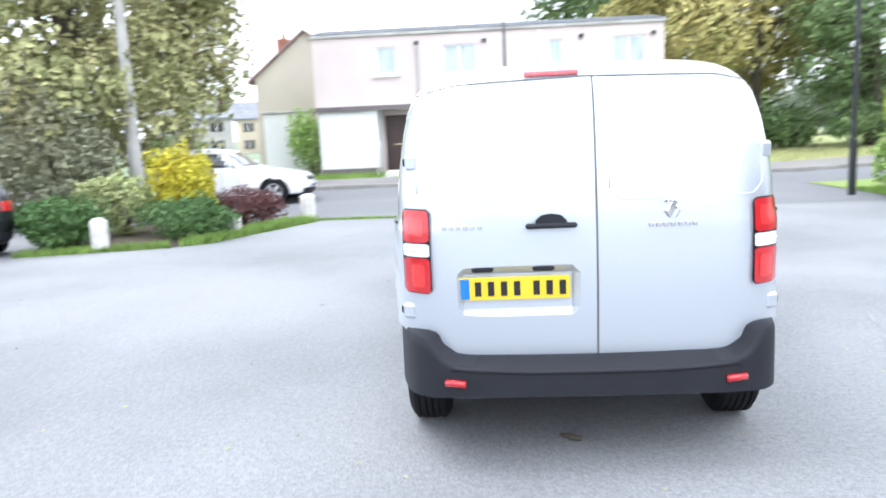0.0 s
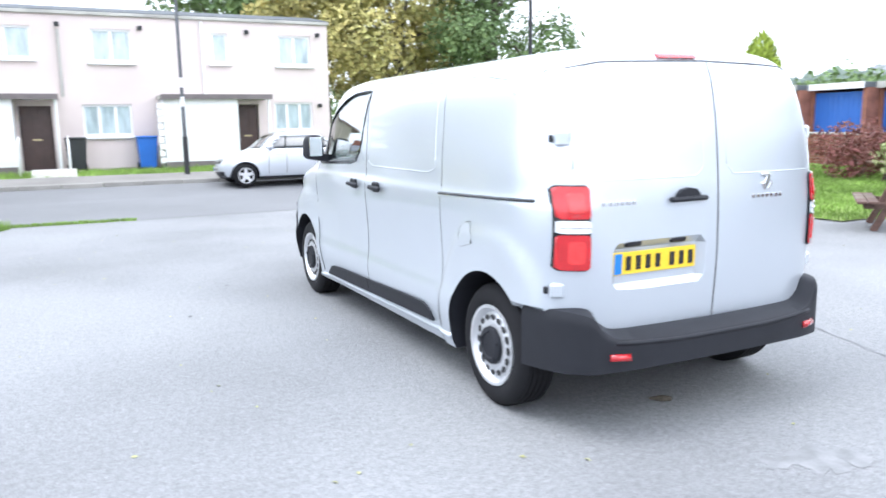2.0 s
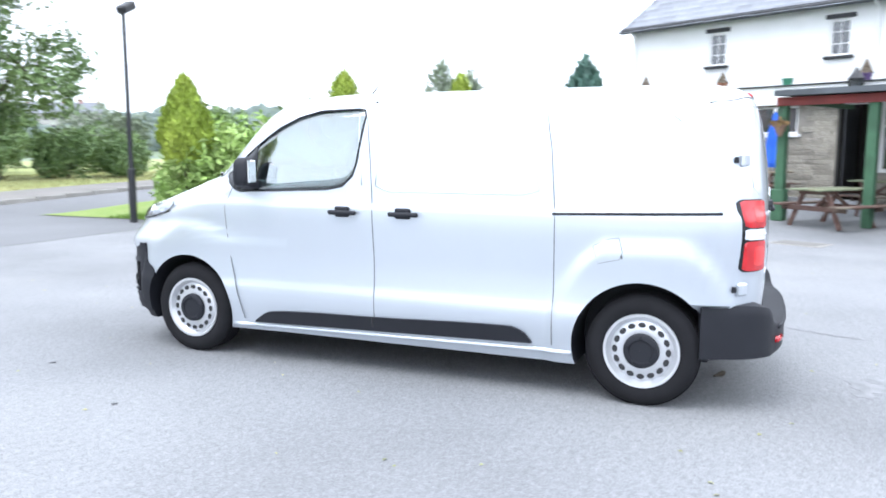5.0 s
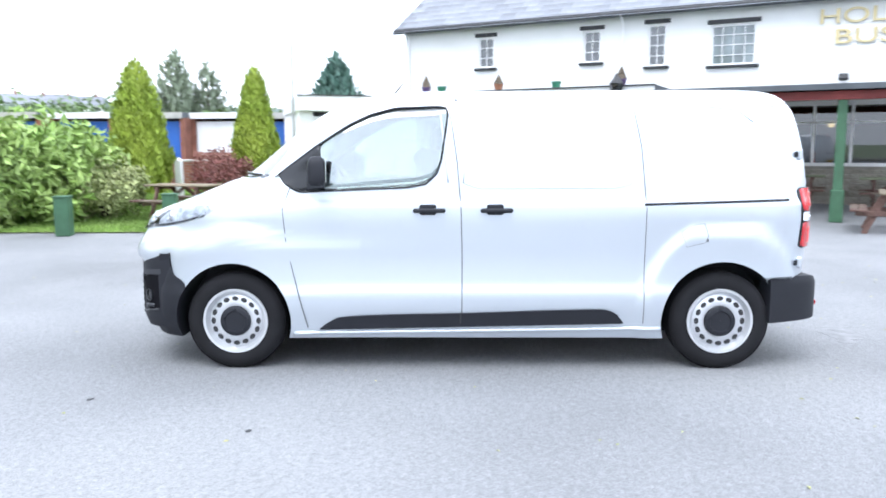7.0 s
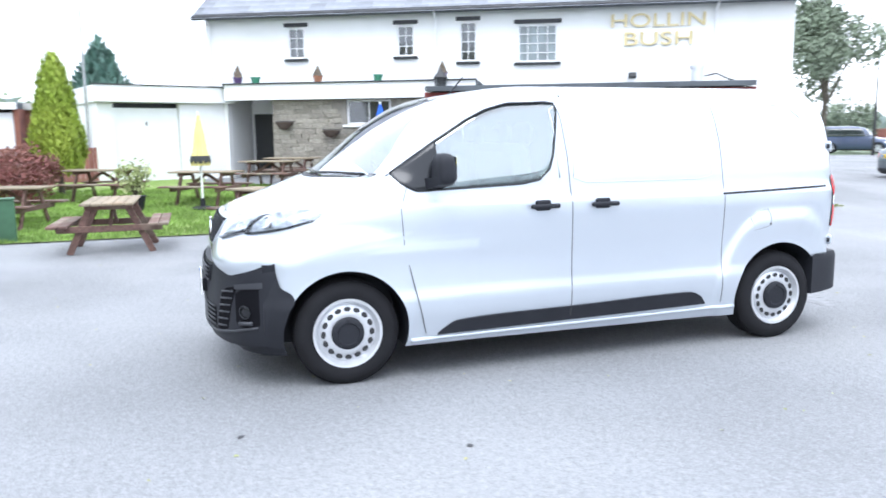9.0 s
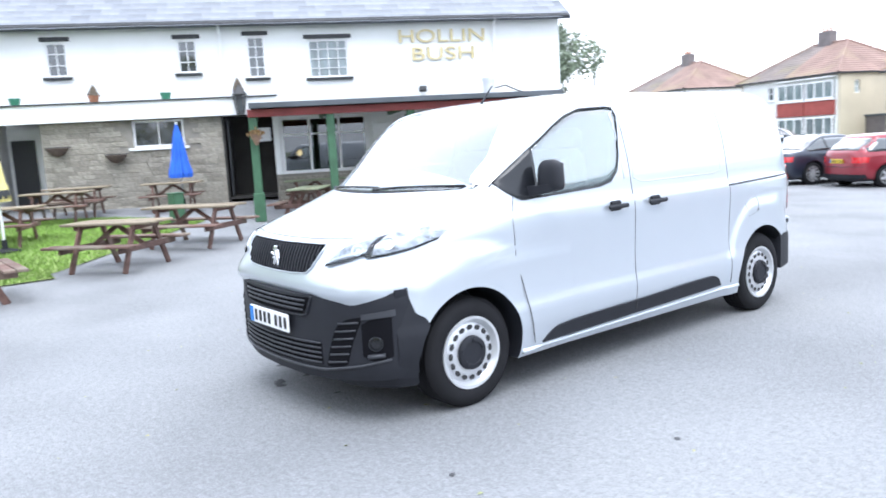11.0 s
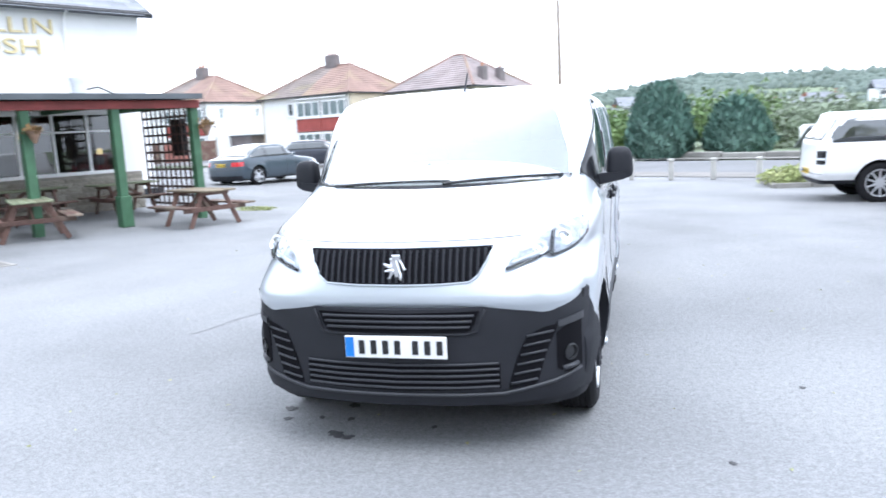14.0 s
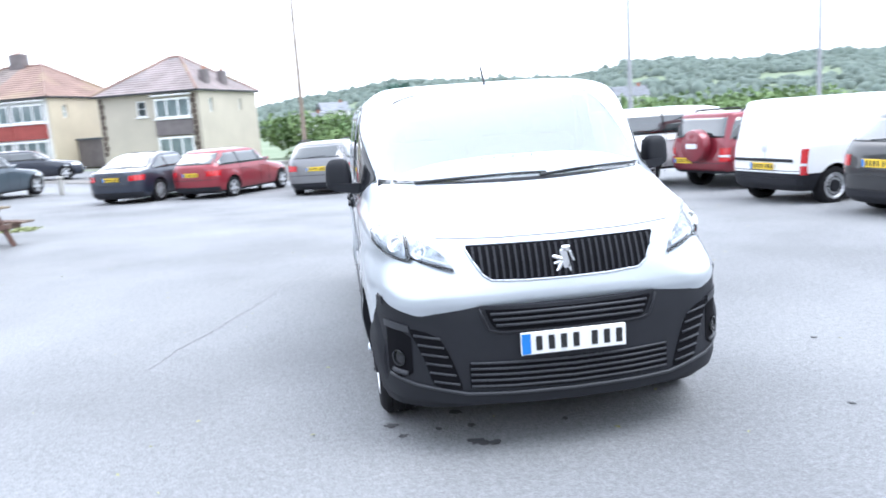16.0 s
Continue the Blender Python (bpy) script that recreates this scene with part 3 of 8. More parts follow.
for p in body.data.polygons:
    c = p.center
    hub = min(math.hypot(c.y - 1.6, c.z - 0.345), math.hypot(c.y + 1.675, c.z - 0.345))
    if c.z < 0.225 or (c.y > 1.97 and c.z < 0.6) or (c.y > 2.2 and c.z < 0.68) or (c.y < -2.0 and c.z < 0.42) or (hub < 0.398 and abs(c.x) < 0.99 and abs(p.normal.x) < 0.7) or (hub < 0.385):
        p.material_index = 1
    elif abs(c.x) < float(vs.side(c.y, c.z)) - 0.012 and 0.0 <= c.y < 1.56 and 0.74 < c.z < 1.87 and c.y < float(vs.front(c.x, c.z)) - 0.03:
        p.material_index = 2
body.data.shade_smooth()
body.data.set_sharp_from_angle(angle=radians(32))

# windows
vs.patch("front", (1.295, 1.815), [(1.295, -0.845), (1.45, -0.81), (1.65, -0.735), (1.77, -0.655), (1.815, -0.5)], [(1.295, 0.845), (1.45, 0.81), (1.65, 0.735), (1.77, 0.655), (1.815, 0.5)], 0.001, 0.005, 20, 24, swap=True).part("windscreen", SCREEN, VAN, "sloping windscreen that mirrors the white sky", smooth=True).visible_shadow = False
for sx in (-1, 1):
    win = vs.patch("side", (0.15, 1.29), [(0.15, 1.69), (0.17, 1.56), (0.195, 1.42), (0.225, 1.33), (0.3, 1.262), (0.42, 1.24), (1.12, 1.213), (1.24, 1.268), (1.29, 1.32)], [(0.15, 1.72), (0.165, 1.762), (0.22, 1.77), (0.5, 1.76), (0.66, 1.718), (0.8, 1.652), (1.03, 1.508), (1.2, 1.39), (1.29, 1.33)], 0.0, 0.005, 76, 8, sx=sx).part("side_window", DOORGLASS, VAN, smooth=True)
    win.visible_shadow = False
    vs.line("side", SIDE_WIN, 0.008, 0.0, sx, True).part("window_rubber", GLOSSBLACK, win, smooth=True)
    vs.patch("side", (1.0, 1.295), [(1.0, 1.214), (1.12, 1.207), (1.24, 1.262), (1.295, 1.32)], [(1.0, 1.53), (1.03, 1.512), (1.2, 1.392), (1.295, 1.33)], 0.006, 0.02, 16, 6, sx=sx).part("quarter_panel", GLOSSBLACK, win, smooth=True)
vs.patch("front", (-0.83, 0.83), [(-0.83, 1.304), (0, 1.284), (0.83, 1.304)], [(-0.83, 1.325), (0, 1.3), (0.83, 1.325)], 0.002, 0.02, 30, 3).part("scuttle", PLASTIC, VAN, smooth=True)
vs.patch("front", (-0.8, 0.8), [(-0.8, 1.318), (0, 1.3), (0.8, 1.318)], [(-0.8, 1.385), (-0.72, 1.36), (0, 1.345), (0.72, 1.36), (0.8, 1.385)], -0.008, 0.004, 40, 4).part("screen_border", PLASTIC, VAN, "black printed border behind the windscreen", smooth=True)
for x0, x1, z1 in ((0.62, -0.12, 1.322), (-0.08, -0.74, 1.332)):
    pts = []
    for i in range(9):
        t = i / 8
        x, z = x0 + (x1 - x0) * t, 1.305 + (z1 - 1.305 + 0.025) * math.sin(t * math.pi * 0.8) * 0.3 + 0.006 * t
        pts.append((x, float(vs.front(x, z)) + 0.02, z + 0.002))
    wp = M().tube(pts, [0.009] * 4 + [0.007] * 5, 6).part("wiper", GLOSSBLACK, VAN)
    M().tube([(p[0], p[1] - 0.016, p[2] - 0.006) for p in pts[3:]], 0.006, 5).part("wiper_blade", RUBBER, wp)

class Wrap(Shell):
    """The plan outline of the two bumpers, for parts that lie on them."""

    def __init__(self, front, rear):
        self.ff, self.rf = pch(*zip(*front)), pch(*zip(*rear))

    def front(self, x, z):
        return self.ff(np.abs(x)) - 0.35 * np.maximum(0, 0.33 - np.asarray(z, float))

    def rear(self, x, z):
        return self.rf(np.abs(x)) + 0.0 * np.asarray(z, float)


def band(rows, thick, rise=0.0, tuck=0.0, n=40, nb=10):
    """A bumper's shell swept along its plan outline; rows from the middle outwards: x, y, lower edge, upper edge."""
    a = np.array(rows)
    d = np.concatenate([[0], np.cumsum(np.hypot(*np.diff(a[:, :2], axis=0).T))])
    fs = [pch(d, a[:, k]) for k in range(4)]
    sg = 1 if a[0, 1] > 0 else -1
    outer, inner = [], []
    for q in np.concatenate([-np.linspace(d[-1], 0, n), np.linspace(0, d[-1], n)[1:]]):
        u, h = abs(q), 0.004
        x, y, lo, hi = (float(f(u)) for f in fs)
        tx, ty = float(fs[0](u + h) - fs[0](u - h)), float(fs[1](u + h) - fs[1](u - h))
        if u < 0.01:
            tx, ty = 1.0, 0.0
        k = math.hypot(tx, ty)
        nx, ny = -sg * ty / k, sg * tx / k
        sd = 1 if q >= 0 else -1
        ro, ri = [], []
        for i in range(nb + 1):
            t = i / nb
            z = lo + (hi - lo) * t
            e = tuck * max(0.0, 0.33 - z) + 0.012 * max(0.0, (t - 0.86) / 0.14) ** 2
            ro.append((sd * (x - nx * e), y - ny * e, z))
            ri.append((sd * (x - nx * thick), y - ny * thick, z + rise * t))
        outer.append(ro)
        inner.append(ri)
    m = M().grid(outer).grid(inner)
    w, na = nb + 1, len(outer) - 1
    n0 = (na + 1) * w
    ring = [c for c in range(w)] + [r * w + nb for r in range(1, na + 1)] + [na * w + c for c in range(nb - 1, -1, -1)] + [r * w for r in range(na - 1, 0, -1)]
    for r, p in enumerate(ring):
        q = ring[(r + 1) % len(ring)]
        m.f.append((p, q, q + n0, p + n0))
    return m


FRONT = [(0, 2.43, 0.262, 0.752), (0.25, 2.42, 0.263, 0.756), (0.5, 2.375, 0.268, 0.768), (0.7, 2.30, 0.275, 0.79), (0.82, 2.215, 0.28, 0.81), (0.885, 2.11, 0.285, 0.812), (0.912, 2.035, 0.285, 0.8)]
REAR = [(0, -2.455, 0.36, 0.497), (0.3, -2.45, 0.36, 0.498), (0.55, -2.43, 0.355, 0.502), (0.66, -2.405, 0.35, 0.512), (0.715, -2.385, 0.345, 0.545), (0.76, -2.37, 0.342, 0.61), (0.83, -2.318, 0.34, 0.632), (0.874, -2.24, 0.335, 0.638), (0.903, -2.14, 0.33, 0.638), (0.926, -2.03, 0.325, 0.632), (0.932, -2.0, 0.324, 0.63)]
bw = Wrap([(r[0], r[1]) for r in FRONT], [(r[0], r[1]) for r in REAR])

# front: bumper, grilles, lamps
fb = band(FRONT, 0.06, tuck=0.35).part("front_bumper", PLASTIC, VAN, "black grained plastic front bumper", smooth=40)
for sx in (-1, 1):
    vs.patch("side", (0.275, 0.795), [(0.275, 1.995), (0.345, 2.0), (0.5, 1.965), (0.575, 1.925), (0.61, 1.94), (0.655, 2.005), (0.7, 2.02), (0.795, 2.04)], [(0.275, 2.11), (0.795, 2.11)], 0.012, 0.05, 30, 8, swap=True, sx=sx).part("bumper_corner", PLASTIC, fb, smooth=40)

    def K(*pts):
        return sorted((sx * a, b) for a, b in pts)
    # side intake with its slats, then the fog lamp under its ridge
    x0, x1 = sorted((sx * 0.54, sx * 0.765))
    vs_lo, vs_hi = K((0.54, 0.352), (0.6, 0.355), (0.668, 0.37), (0.71, 0.5), (0.765, 0.63)), K((0.54, 0.375), (0.58, 0.5), (0.63, 0.6), (0.7, 0.64), (0.765, 0.652))
    bw.patch("front", (x0, x1), vs_lo, vs_hi, 0.004, 0.01, 18, 6).part("side_intake", INTAKE, fb)
    for i in range(6):
        z = 0.378 + 0.046 * i
        bw.line("front", [(sx * (0.55 + 0.016 * i), z), (sx * (0.672 + 0.016 * i), z + 0.014)], 0.006, 0.006).part("intake_slat", SLATGREY, fb, smooth=True)
    q0, q1 = sorted((sx * 0.765, sx * 0.875))
    bw.patch("front", (q0, q1), K((0.765, 0.43), (0.82, 0.4), (0.875, 0.42)), K((0.765, 0.61), (0.82, 0.64), (0.875, 0.645)), 0.004, 0.02, 8, 6).part("fog_bezel", INTAKE, fb)
    fx, fz = sx * 0.825, 0.5
    fm = Matrix.Translation((fx, float(bw.front(fx, fz)) + 0.004, fz)) @ Matrix.Rotation(radians(-48 * sx), 4, "Z") @ Matrix.Rotation(radians(-90), 4, "X")
    M().lathe([(0.043, -0.03), (0.043, 0.008), (0.036, 0.01), (0.033, 0.0), (0.0, 0.006)], 20, fm).part("fog_lamp", GLOSSBLACK, fb, smooth=40)
    bw.line("front", [(sx * 0.79, 0.425), (sx * 0.855, 0.432)], 0.014, 0.006).part("fog_recess", SLATGREY, fb, smooth=True)
    # ridge in paler grey: the highlight on its upward face put into the colour
    bw.patch("front", tuple(sorted((sx * 0.775, sx * 0.885))), K((0.775, 0.638), (0.885, 0.652)), K((0.775, 0.668), (0.885, 0.688)), 0.016, 0.03, 8, 3).part("bumper_ridge", SLATGREY, fb, smooth=40)
ug = bw.patch("front", (-0.41, 0.41), [(-0.41, 0.735), (-0.375, 0.655), (-0.34, 0.644), (0, 0.64), (0.34, 0.644), (0.375, 0.655), (0.41, 0.735)], [(-0.41, 0.745), (0, 0.738), (0.41, 0.745)], 0.004, 0.01, 40, 4).part("upper_intake", INTAKE, fb)
for i in range(3):
    z = 0.668 + 0.028 * i
    bw.line("front", [(-0.365 - 0.012 * i, z), (0.365 + 0.012 * i, z)], 0.0065, 0.007).part("intake_slat", SLATGREY, ug, smooth=True)
bw.line("front", [(-0.44, 0.75), (-0.4, 0.645), (-0.35, 0.632), (0, 0.628), (0.35, 0.632), (0.4, 0.645), (0.44, 0.75)], 0.007, 0.004).part("intake_surround", PLASTIC, ug, smooth=True)
lg = bw.patch("front", (-0.5, 0.5), [(-0.5, 0.36), (0, 0.348), (0.5, 0.36)], [(-0.5, 0.482), (0, 0.486), (0.5, 0.482)], 0.004, 0.01, 30, 4).part("lower_intake", INTAKE, fb)
for i in range(5):
    z = 0.362 + 0.029 * i
    bw.line("front", [(-0.495, z + 0.006), (0, z), (0.495, z + 0.006)], 0.006, 0.006).part("intake_slat", SLATGREY, lg, smooth=True)
bw.line("front", [(-0.87, 0.405), (-0.75, 0.37), (-0.515, 0.33), (0, 0.326), (0.515, 0.33), (0.75, 0.37), (0.87, 0.405)], 0.009, 0.004).part("splitter", SLATGREY, fb, smooth=True)
gr_lo = [(-0.475, 1.03), (-0.44, 0.965), (-0.405, 0.908), (-0.365, 0.88), (-0.2, 0.868), (0, 0.865), (0.2, 0.868), (0.365, 0.88), (0.405, 0.908), (0.44, 0.965), (0.475, 1.03)]
gr_hi = [(-0.475, 1.046), (-0.3, 1.044), (0, 1.04), (0.3, 1.044), (0.475, 1.046)]
gr = vs.patch("front", (-0.475, 0.475), gr_lo, gr_hi, 0.008, 0.012, 40, 6).part("grille", INTAKE, VAN, "black grille under the bonnet edge", smooth=40)
flo, fhi = pch(*zip(*gr_lo)), pch(*zip(*gr_hi))
for i in range(27):
    x = -0.44 + 0.88 * i / 26
    za, zb = float(flo(x)) + 0.012, float(fhi(x)) - 0.01
    vs.line("front", [(x, za), (x, zb)], 0.0085, 0.009, n=4).part("grille_bar", PLASTIC, gr)
vs.line("front", [(p[0], p[1]) for p in gr_lo] + [(p[0], p[1]) for p in gr_hi[::-1]], 0.006, 0.004, closed=True).part("grille_surround", SILVER, gr, smooth=True)
vs.line("front", [(-0.6, 1.075), (-0.3, 1.066), (0, 1.063), (0.3, 1.066), (0.6, 1.075)], 0.0035, -0.001).part("bonnet_gap", GAPLINE, VAN)
# a plain emblem shape
em = M()
yv = float(vs.front(0, 0.955)) + 0.024
for c, d, r in (((0.0, yv, 0.955), (0.036, 0.016, 0.1), 14), ((0.026, yv, 0.918), (0.02, 0.016, 0.062), -28), ((-0.02, yv, 0.912), (0.02, 0.016, 0.05), 14), ((0.035, yv, 0.962), (0.058, 0.016, 0.017), -16), ((0.038, yv, 0.938), (0.042, 0.016, 0.014), 12), ((-0.004, yv, 1.003), (0.044, 0.016, 0.03), 0), ((-0.034, yv, 0.965), (0.014, 0.016, 0.06), 24)):
    em.box(c, d, ch=0.005, rot=Matrix.Rotation(radians(r), 3, "Y"))
em.part("emblem", CHROME, gr)
plate(VAN, Matrix.Translation((0, 2.455, 0.575)) @ Matrix.Rotation(radians(180), 4, "Z"), PLATE_W)
M().box((0, 2.43, 0.575), (0.4, 0.04, 0.09), ch=0.006).part("plate_bracket", PLASTIC, VAN)
for sx in (-1, 1):
    def S(pts):
        return sorted((sx * a, b) for a, b in pts)
    lo = S([(0.54, 0.928), (0.6, 0.944), (0.68, 0.966), (0.735, 0.984), (0.746, 0.968), (0.8, 0.976), (0.86, 0.998), (0.9, 1.04)])
    hi = S([(0.54, 0.942), (0.565, 0.985), (0.61, 1.03), (0.7, 1.08), (0.78, 1.108), (0.86, 1.122), (0.9, 1.09)])
    rg = tuple(sorted((sx * 0.54, sx * 0.9)))
    hl = vs.patch("front", rg, lo, hi, 0.004, 0.02, 30, 8).part("headlamp", LAMPBOWL, VAN, "swept-back headlamp with clear lens", smooth=40)
    for cx, cz, rr in ((0.685, 1.015, 0.03), (0.79, 1.045, 0.036)):
        y = float(vs.front(sx * cx, cz))
        fm = Matrix.Translation((sx * cx, y + 0.003, cz)) @ Matrix.Rotation(radians(-35 * sx), 4, "Z") @ Matrix.Rotation(radians(-60), 4, "X")
        M().lathe([(rr + 0.008, -0.015), (rr + 0.006, 0.008), (rr, 0.008), (rr * 0.7, -0.004), (0.0, 0.006)], 20, fm).part("reflector", CHROME, hl, smooth=40)
    vs.patch("front", rg, [(a, b + 0.002) for a, b in lo], [(a, b + 0.016) for a, b in lo], 0.02, 0.012, 30, 2).part("lower_strip", INTAKE, hl)
    vs.patch("front", tuple(sorted((sx * 0.57, sx * 0.73))), S([(0.57, 0.962), (0.73, 1.008)]), S([(0.57, 0.972), (0.73, 1.02)]), 0.02, 0.012, 12, 2).part("light_strip", CLEARLENS, hl)
    vs.patch("front", tuple(sorted((sx * 0.735, sx * 0.752))), S([(0.735, 0.99), (0.752, 0.98)]), S([(0.735, 1.085), (0.752, 1.09)]), 0.02, 0.012, 3, 6).part("divider", INTAKE, hl)
    cl = vs.patch("front", rg, lo, hi, 0.024, 0.003, 30, 8).part("lamp_lens", glass("lamp_cover", (0.93, 0.95, 0.97), 0.04) if sx < 0 else bpy.data.materials["lamp_cover"], hl, smooth=True)
    cl.visible_shadow = False

# rear: doors, lamps, bumper
rb = band(REAR, 0.13, rise=0.028).part("rear_bumper", PLASTIC, VAN, "black grained plastic rear bumper with a step", smooth=40)
bw.line("rear", [(-0.66, 0.49), (-0.3, 0.478), (0.3, 0.478), (0.66, 0.49)], 0.012, -0.003).part("bumper_step", PLASTIC, rb, smooth=True)
for sx in (-1, 1):
    bw.line("rear", [(sx * 0.595, 0.42), (sx * 0.69, 0.422)], 0.019, 0.002).part("reflector", REDLENS, rb, smooth=True)

    def tl_patch(x0, x1, z0, z1, off, th=0.02, rnd=0.012):
        a, b = sorted((sx * x0, sx * x1))
        e = (b - a) * 0.12
        return vs.patch("rear", (a, b), [(a, z0 + rnd), (a + e, z0), (b - e, z0), (b, z0 + rnd)], [(a, z1 - rnd), (a + e, z1), (b - e, z1), (b, z1 - rnd)], off, th, 16, 6)
    tl = tl_patch(0.745, 0.884, 0.828, 1.232, 0.012, 0.05, 0.02).part("tail_lamp", GLOSSBLACK, VAN, "tall red and clear tail lamp", smooth=50)
    for za, zb in ((0.834, 1.0), (1.076, 1.226)):
        tl_patch(0.749, 0.88, za, zb, 0.022, 0.03).part("red_section", REDLENS, tl, smooth=50)
        # bulb panel in paler red, with the lens's pinkish highlights put into its colour
        tl_patch(0.775, 0.84, za + 0.03, zb - 0.03, 0.026, 0.01).part("bulb_panel", REDLIGHT, tl, smooth=50)
    tl_patch(0.749, 0.88, 1.008, 1.068, 0.022, 0.03, 0.006).part("clear_band", CLEARLENS, tl, "clear reversing lamp band", smooth=50)
    vs.line("rear", [(sx * 0.757, 1.038), (sx * 0.872, 1.038)], 0.005, 0.024).part("lamp_rib", CHROME, tl)
    for z, hx in ((0.73, 0.862), (1.447, 0.825)):
        y = float(vs.rear(sx * hx, z))
        hg = M().box((sx * hx, y - 0.004, z), (0.075, 0.035, 0.075), rz=sx * 30, ch=0.012).part("door_hinge", SILVER, VAN, smooth=30)
        M().box((sx * (hx + 0.04), y + 0.036, z), (0.012, 0.024, 0.034), ch=0.003).part("hinge_pin", PLASTIC, hg)
vs.line("rear", [(0.03, 0.52), (0.03, 1.81)], 0.0055, -0.001).part("door_gap", GAPLINE, VAN)
vs.line("rear", [(-0.8, 1.765), (-0.6, 1.8), (0, 1.815), (0.6, 1.8), (0.8, 1.765)], 0.005, 0).part("roof_gap", GAPLINE, VAN)
for x in (-0.503, -0.219):
    M().box((x, -2.312, 0.944), (0.105, 0.034, 0.032), ch=0.01).part("plate_lamp", PLASTIC, VAN)
plate(VAN, Matrix.Translation((-0.355, -2.3075, 0.848)) @ Matrix.Rotation(radians(2), 4, "X"), PLATE_Y)
hm = M()
ym = float(vs.rear(-0.18, 1.13))
hm.box((-0.18, ym - 0.016, 1.142), (0.24, 0.036, 0.024), ch=0.01)
cup = [(-0.075, 0.0), (0.075, 0.0), (0.07, 0.022), (0.045, 0.044), (0.0, 0.052), (-0.045, 0.044), (-0.07, 0.022)]
hm.prism([(-0.18 + a, 1.145 + b) for a, b in cup], 1, ym - 0.02, ym + 0.01)
hm.part("rear_door_handle", PLASTIC, VAN, smooth=30)
for xs, z, w in ((-0.675, 1.141, 6), (0.275, 1.129, 7)):
    for i in range(w):
        x = xs + 0.033 * i
        M().box((x, float(vs.rear(x, z)) - 0.004, z), (0.022, 0.006, 0.02), ch=0.002).part("lettering_bar", CHROME, VAN)
e2 = M()
y2 = float(vs.rear(0.37, 1.2)) - 0.006
for c, d, r in (((0.37, y2, 1.207), (0.028, 0.012, 0.075), 24), ((0.35, y2, 1.178), (0.016, 0.012, 0.045), -34), ((0.393, y2, 1.177), (0.016, 0.012, 0.045), 30), ((0.385, y2, 1.208), (0.05, 0.012, 0.012), 30), ((0.352, y2, 1.238), (0.044, 0.012, 0.016), 8)):
    e2.box(c, d, ch=0.004, rot=Matrix.Rotation(radians(r), 3, "Y"))
e2.part("emblem", CHROME, VAN)
vs.patch("rear", (-0.28, -0.03), [(-0.28, 1.825), (-0.03, 1.828)], [(-0.28, 1.848), (-0.03, 1.85)], 0.012, 0.03, 10, 2).part("high_brake_lamp", REDLENS, VAN, smooth=50)
for sx in (-1, 1):
    e = 0.06 if sx < 0 else 0.09
    x0, x1 = (-0.8, -e) if sx < 0 else (e, 0.8)
    vs.line("rear", [(x0, 1.3), (x0 + 0.02, 1.68), (x0 + 0.1, 1.745), (x1 - 0.06, 1.765), (x1, 1.715), (x1, 1.3), (x1 - 0.05, 1.25), (x0 + 0.05, 1.25)], 0.006, -0.0042, closed=True).part("panel_crease", SILVER, VAN, smooth=True)

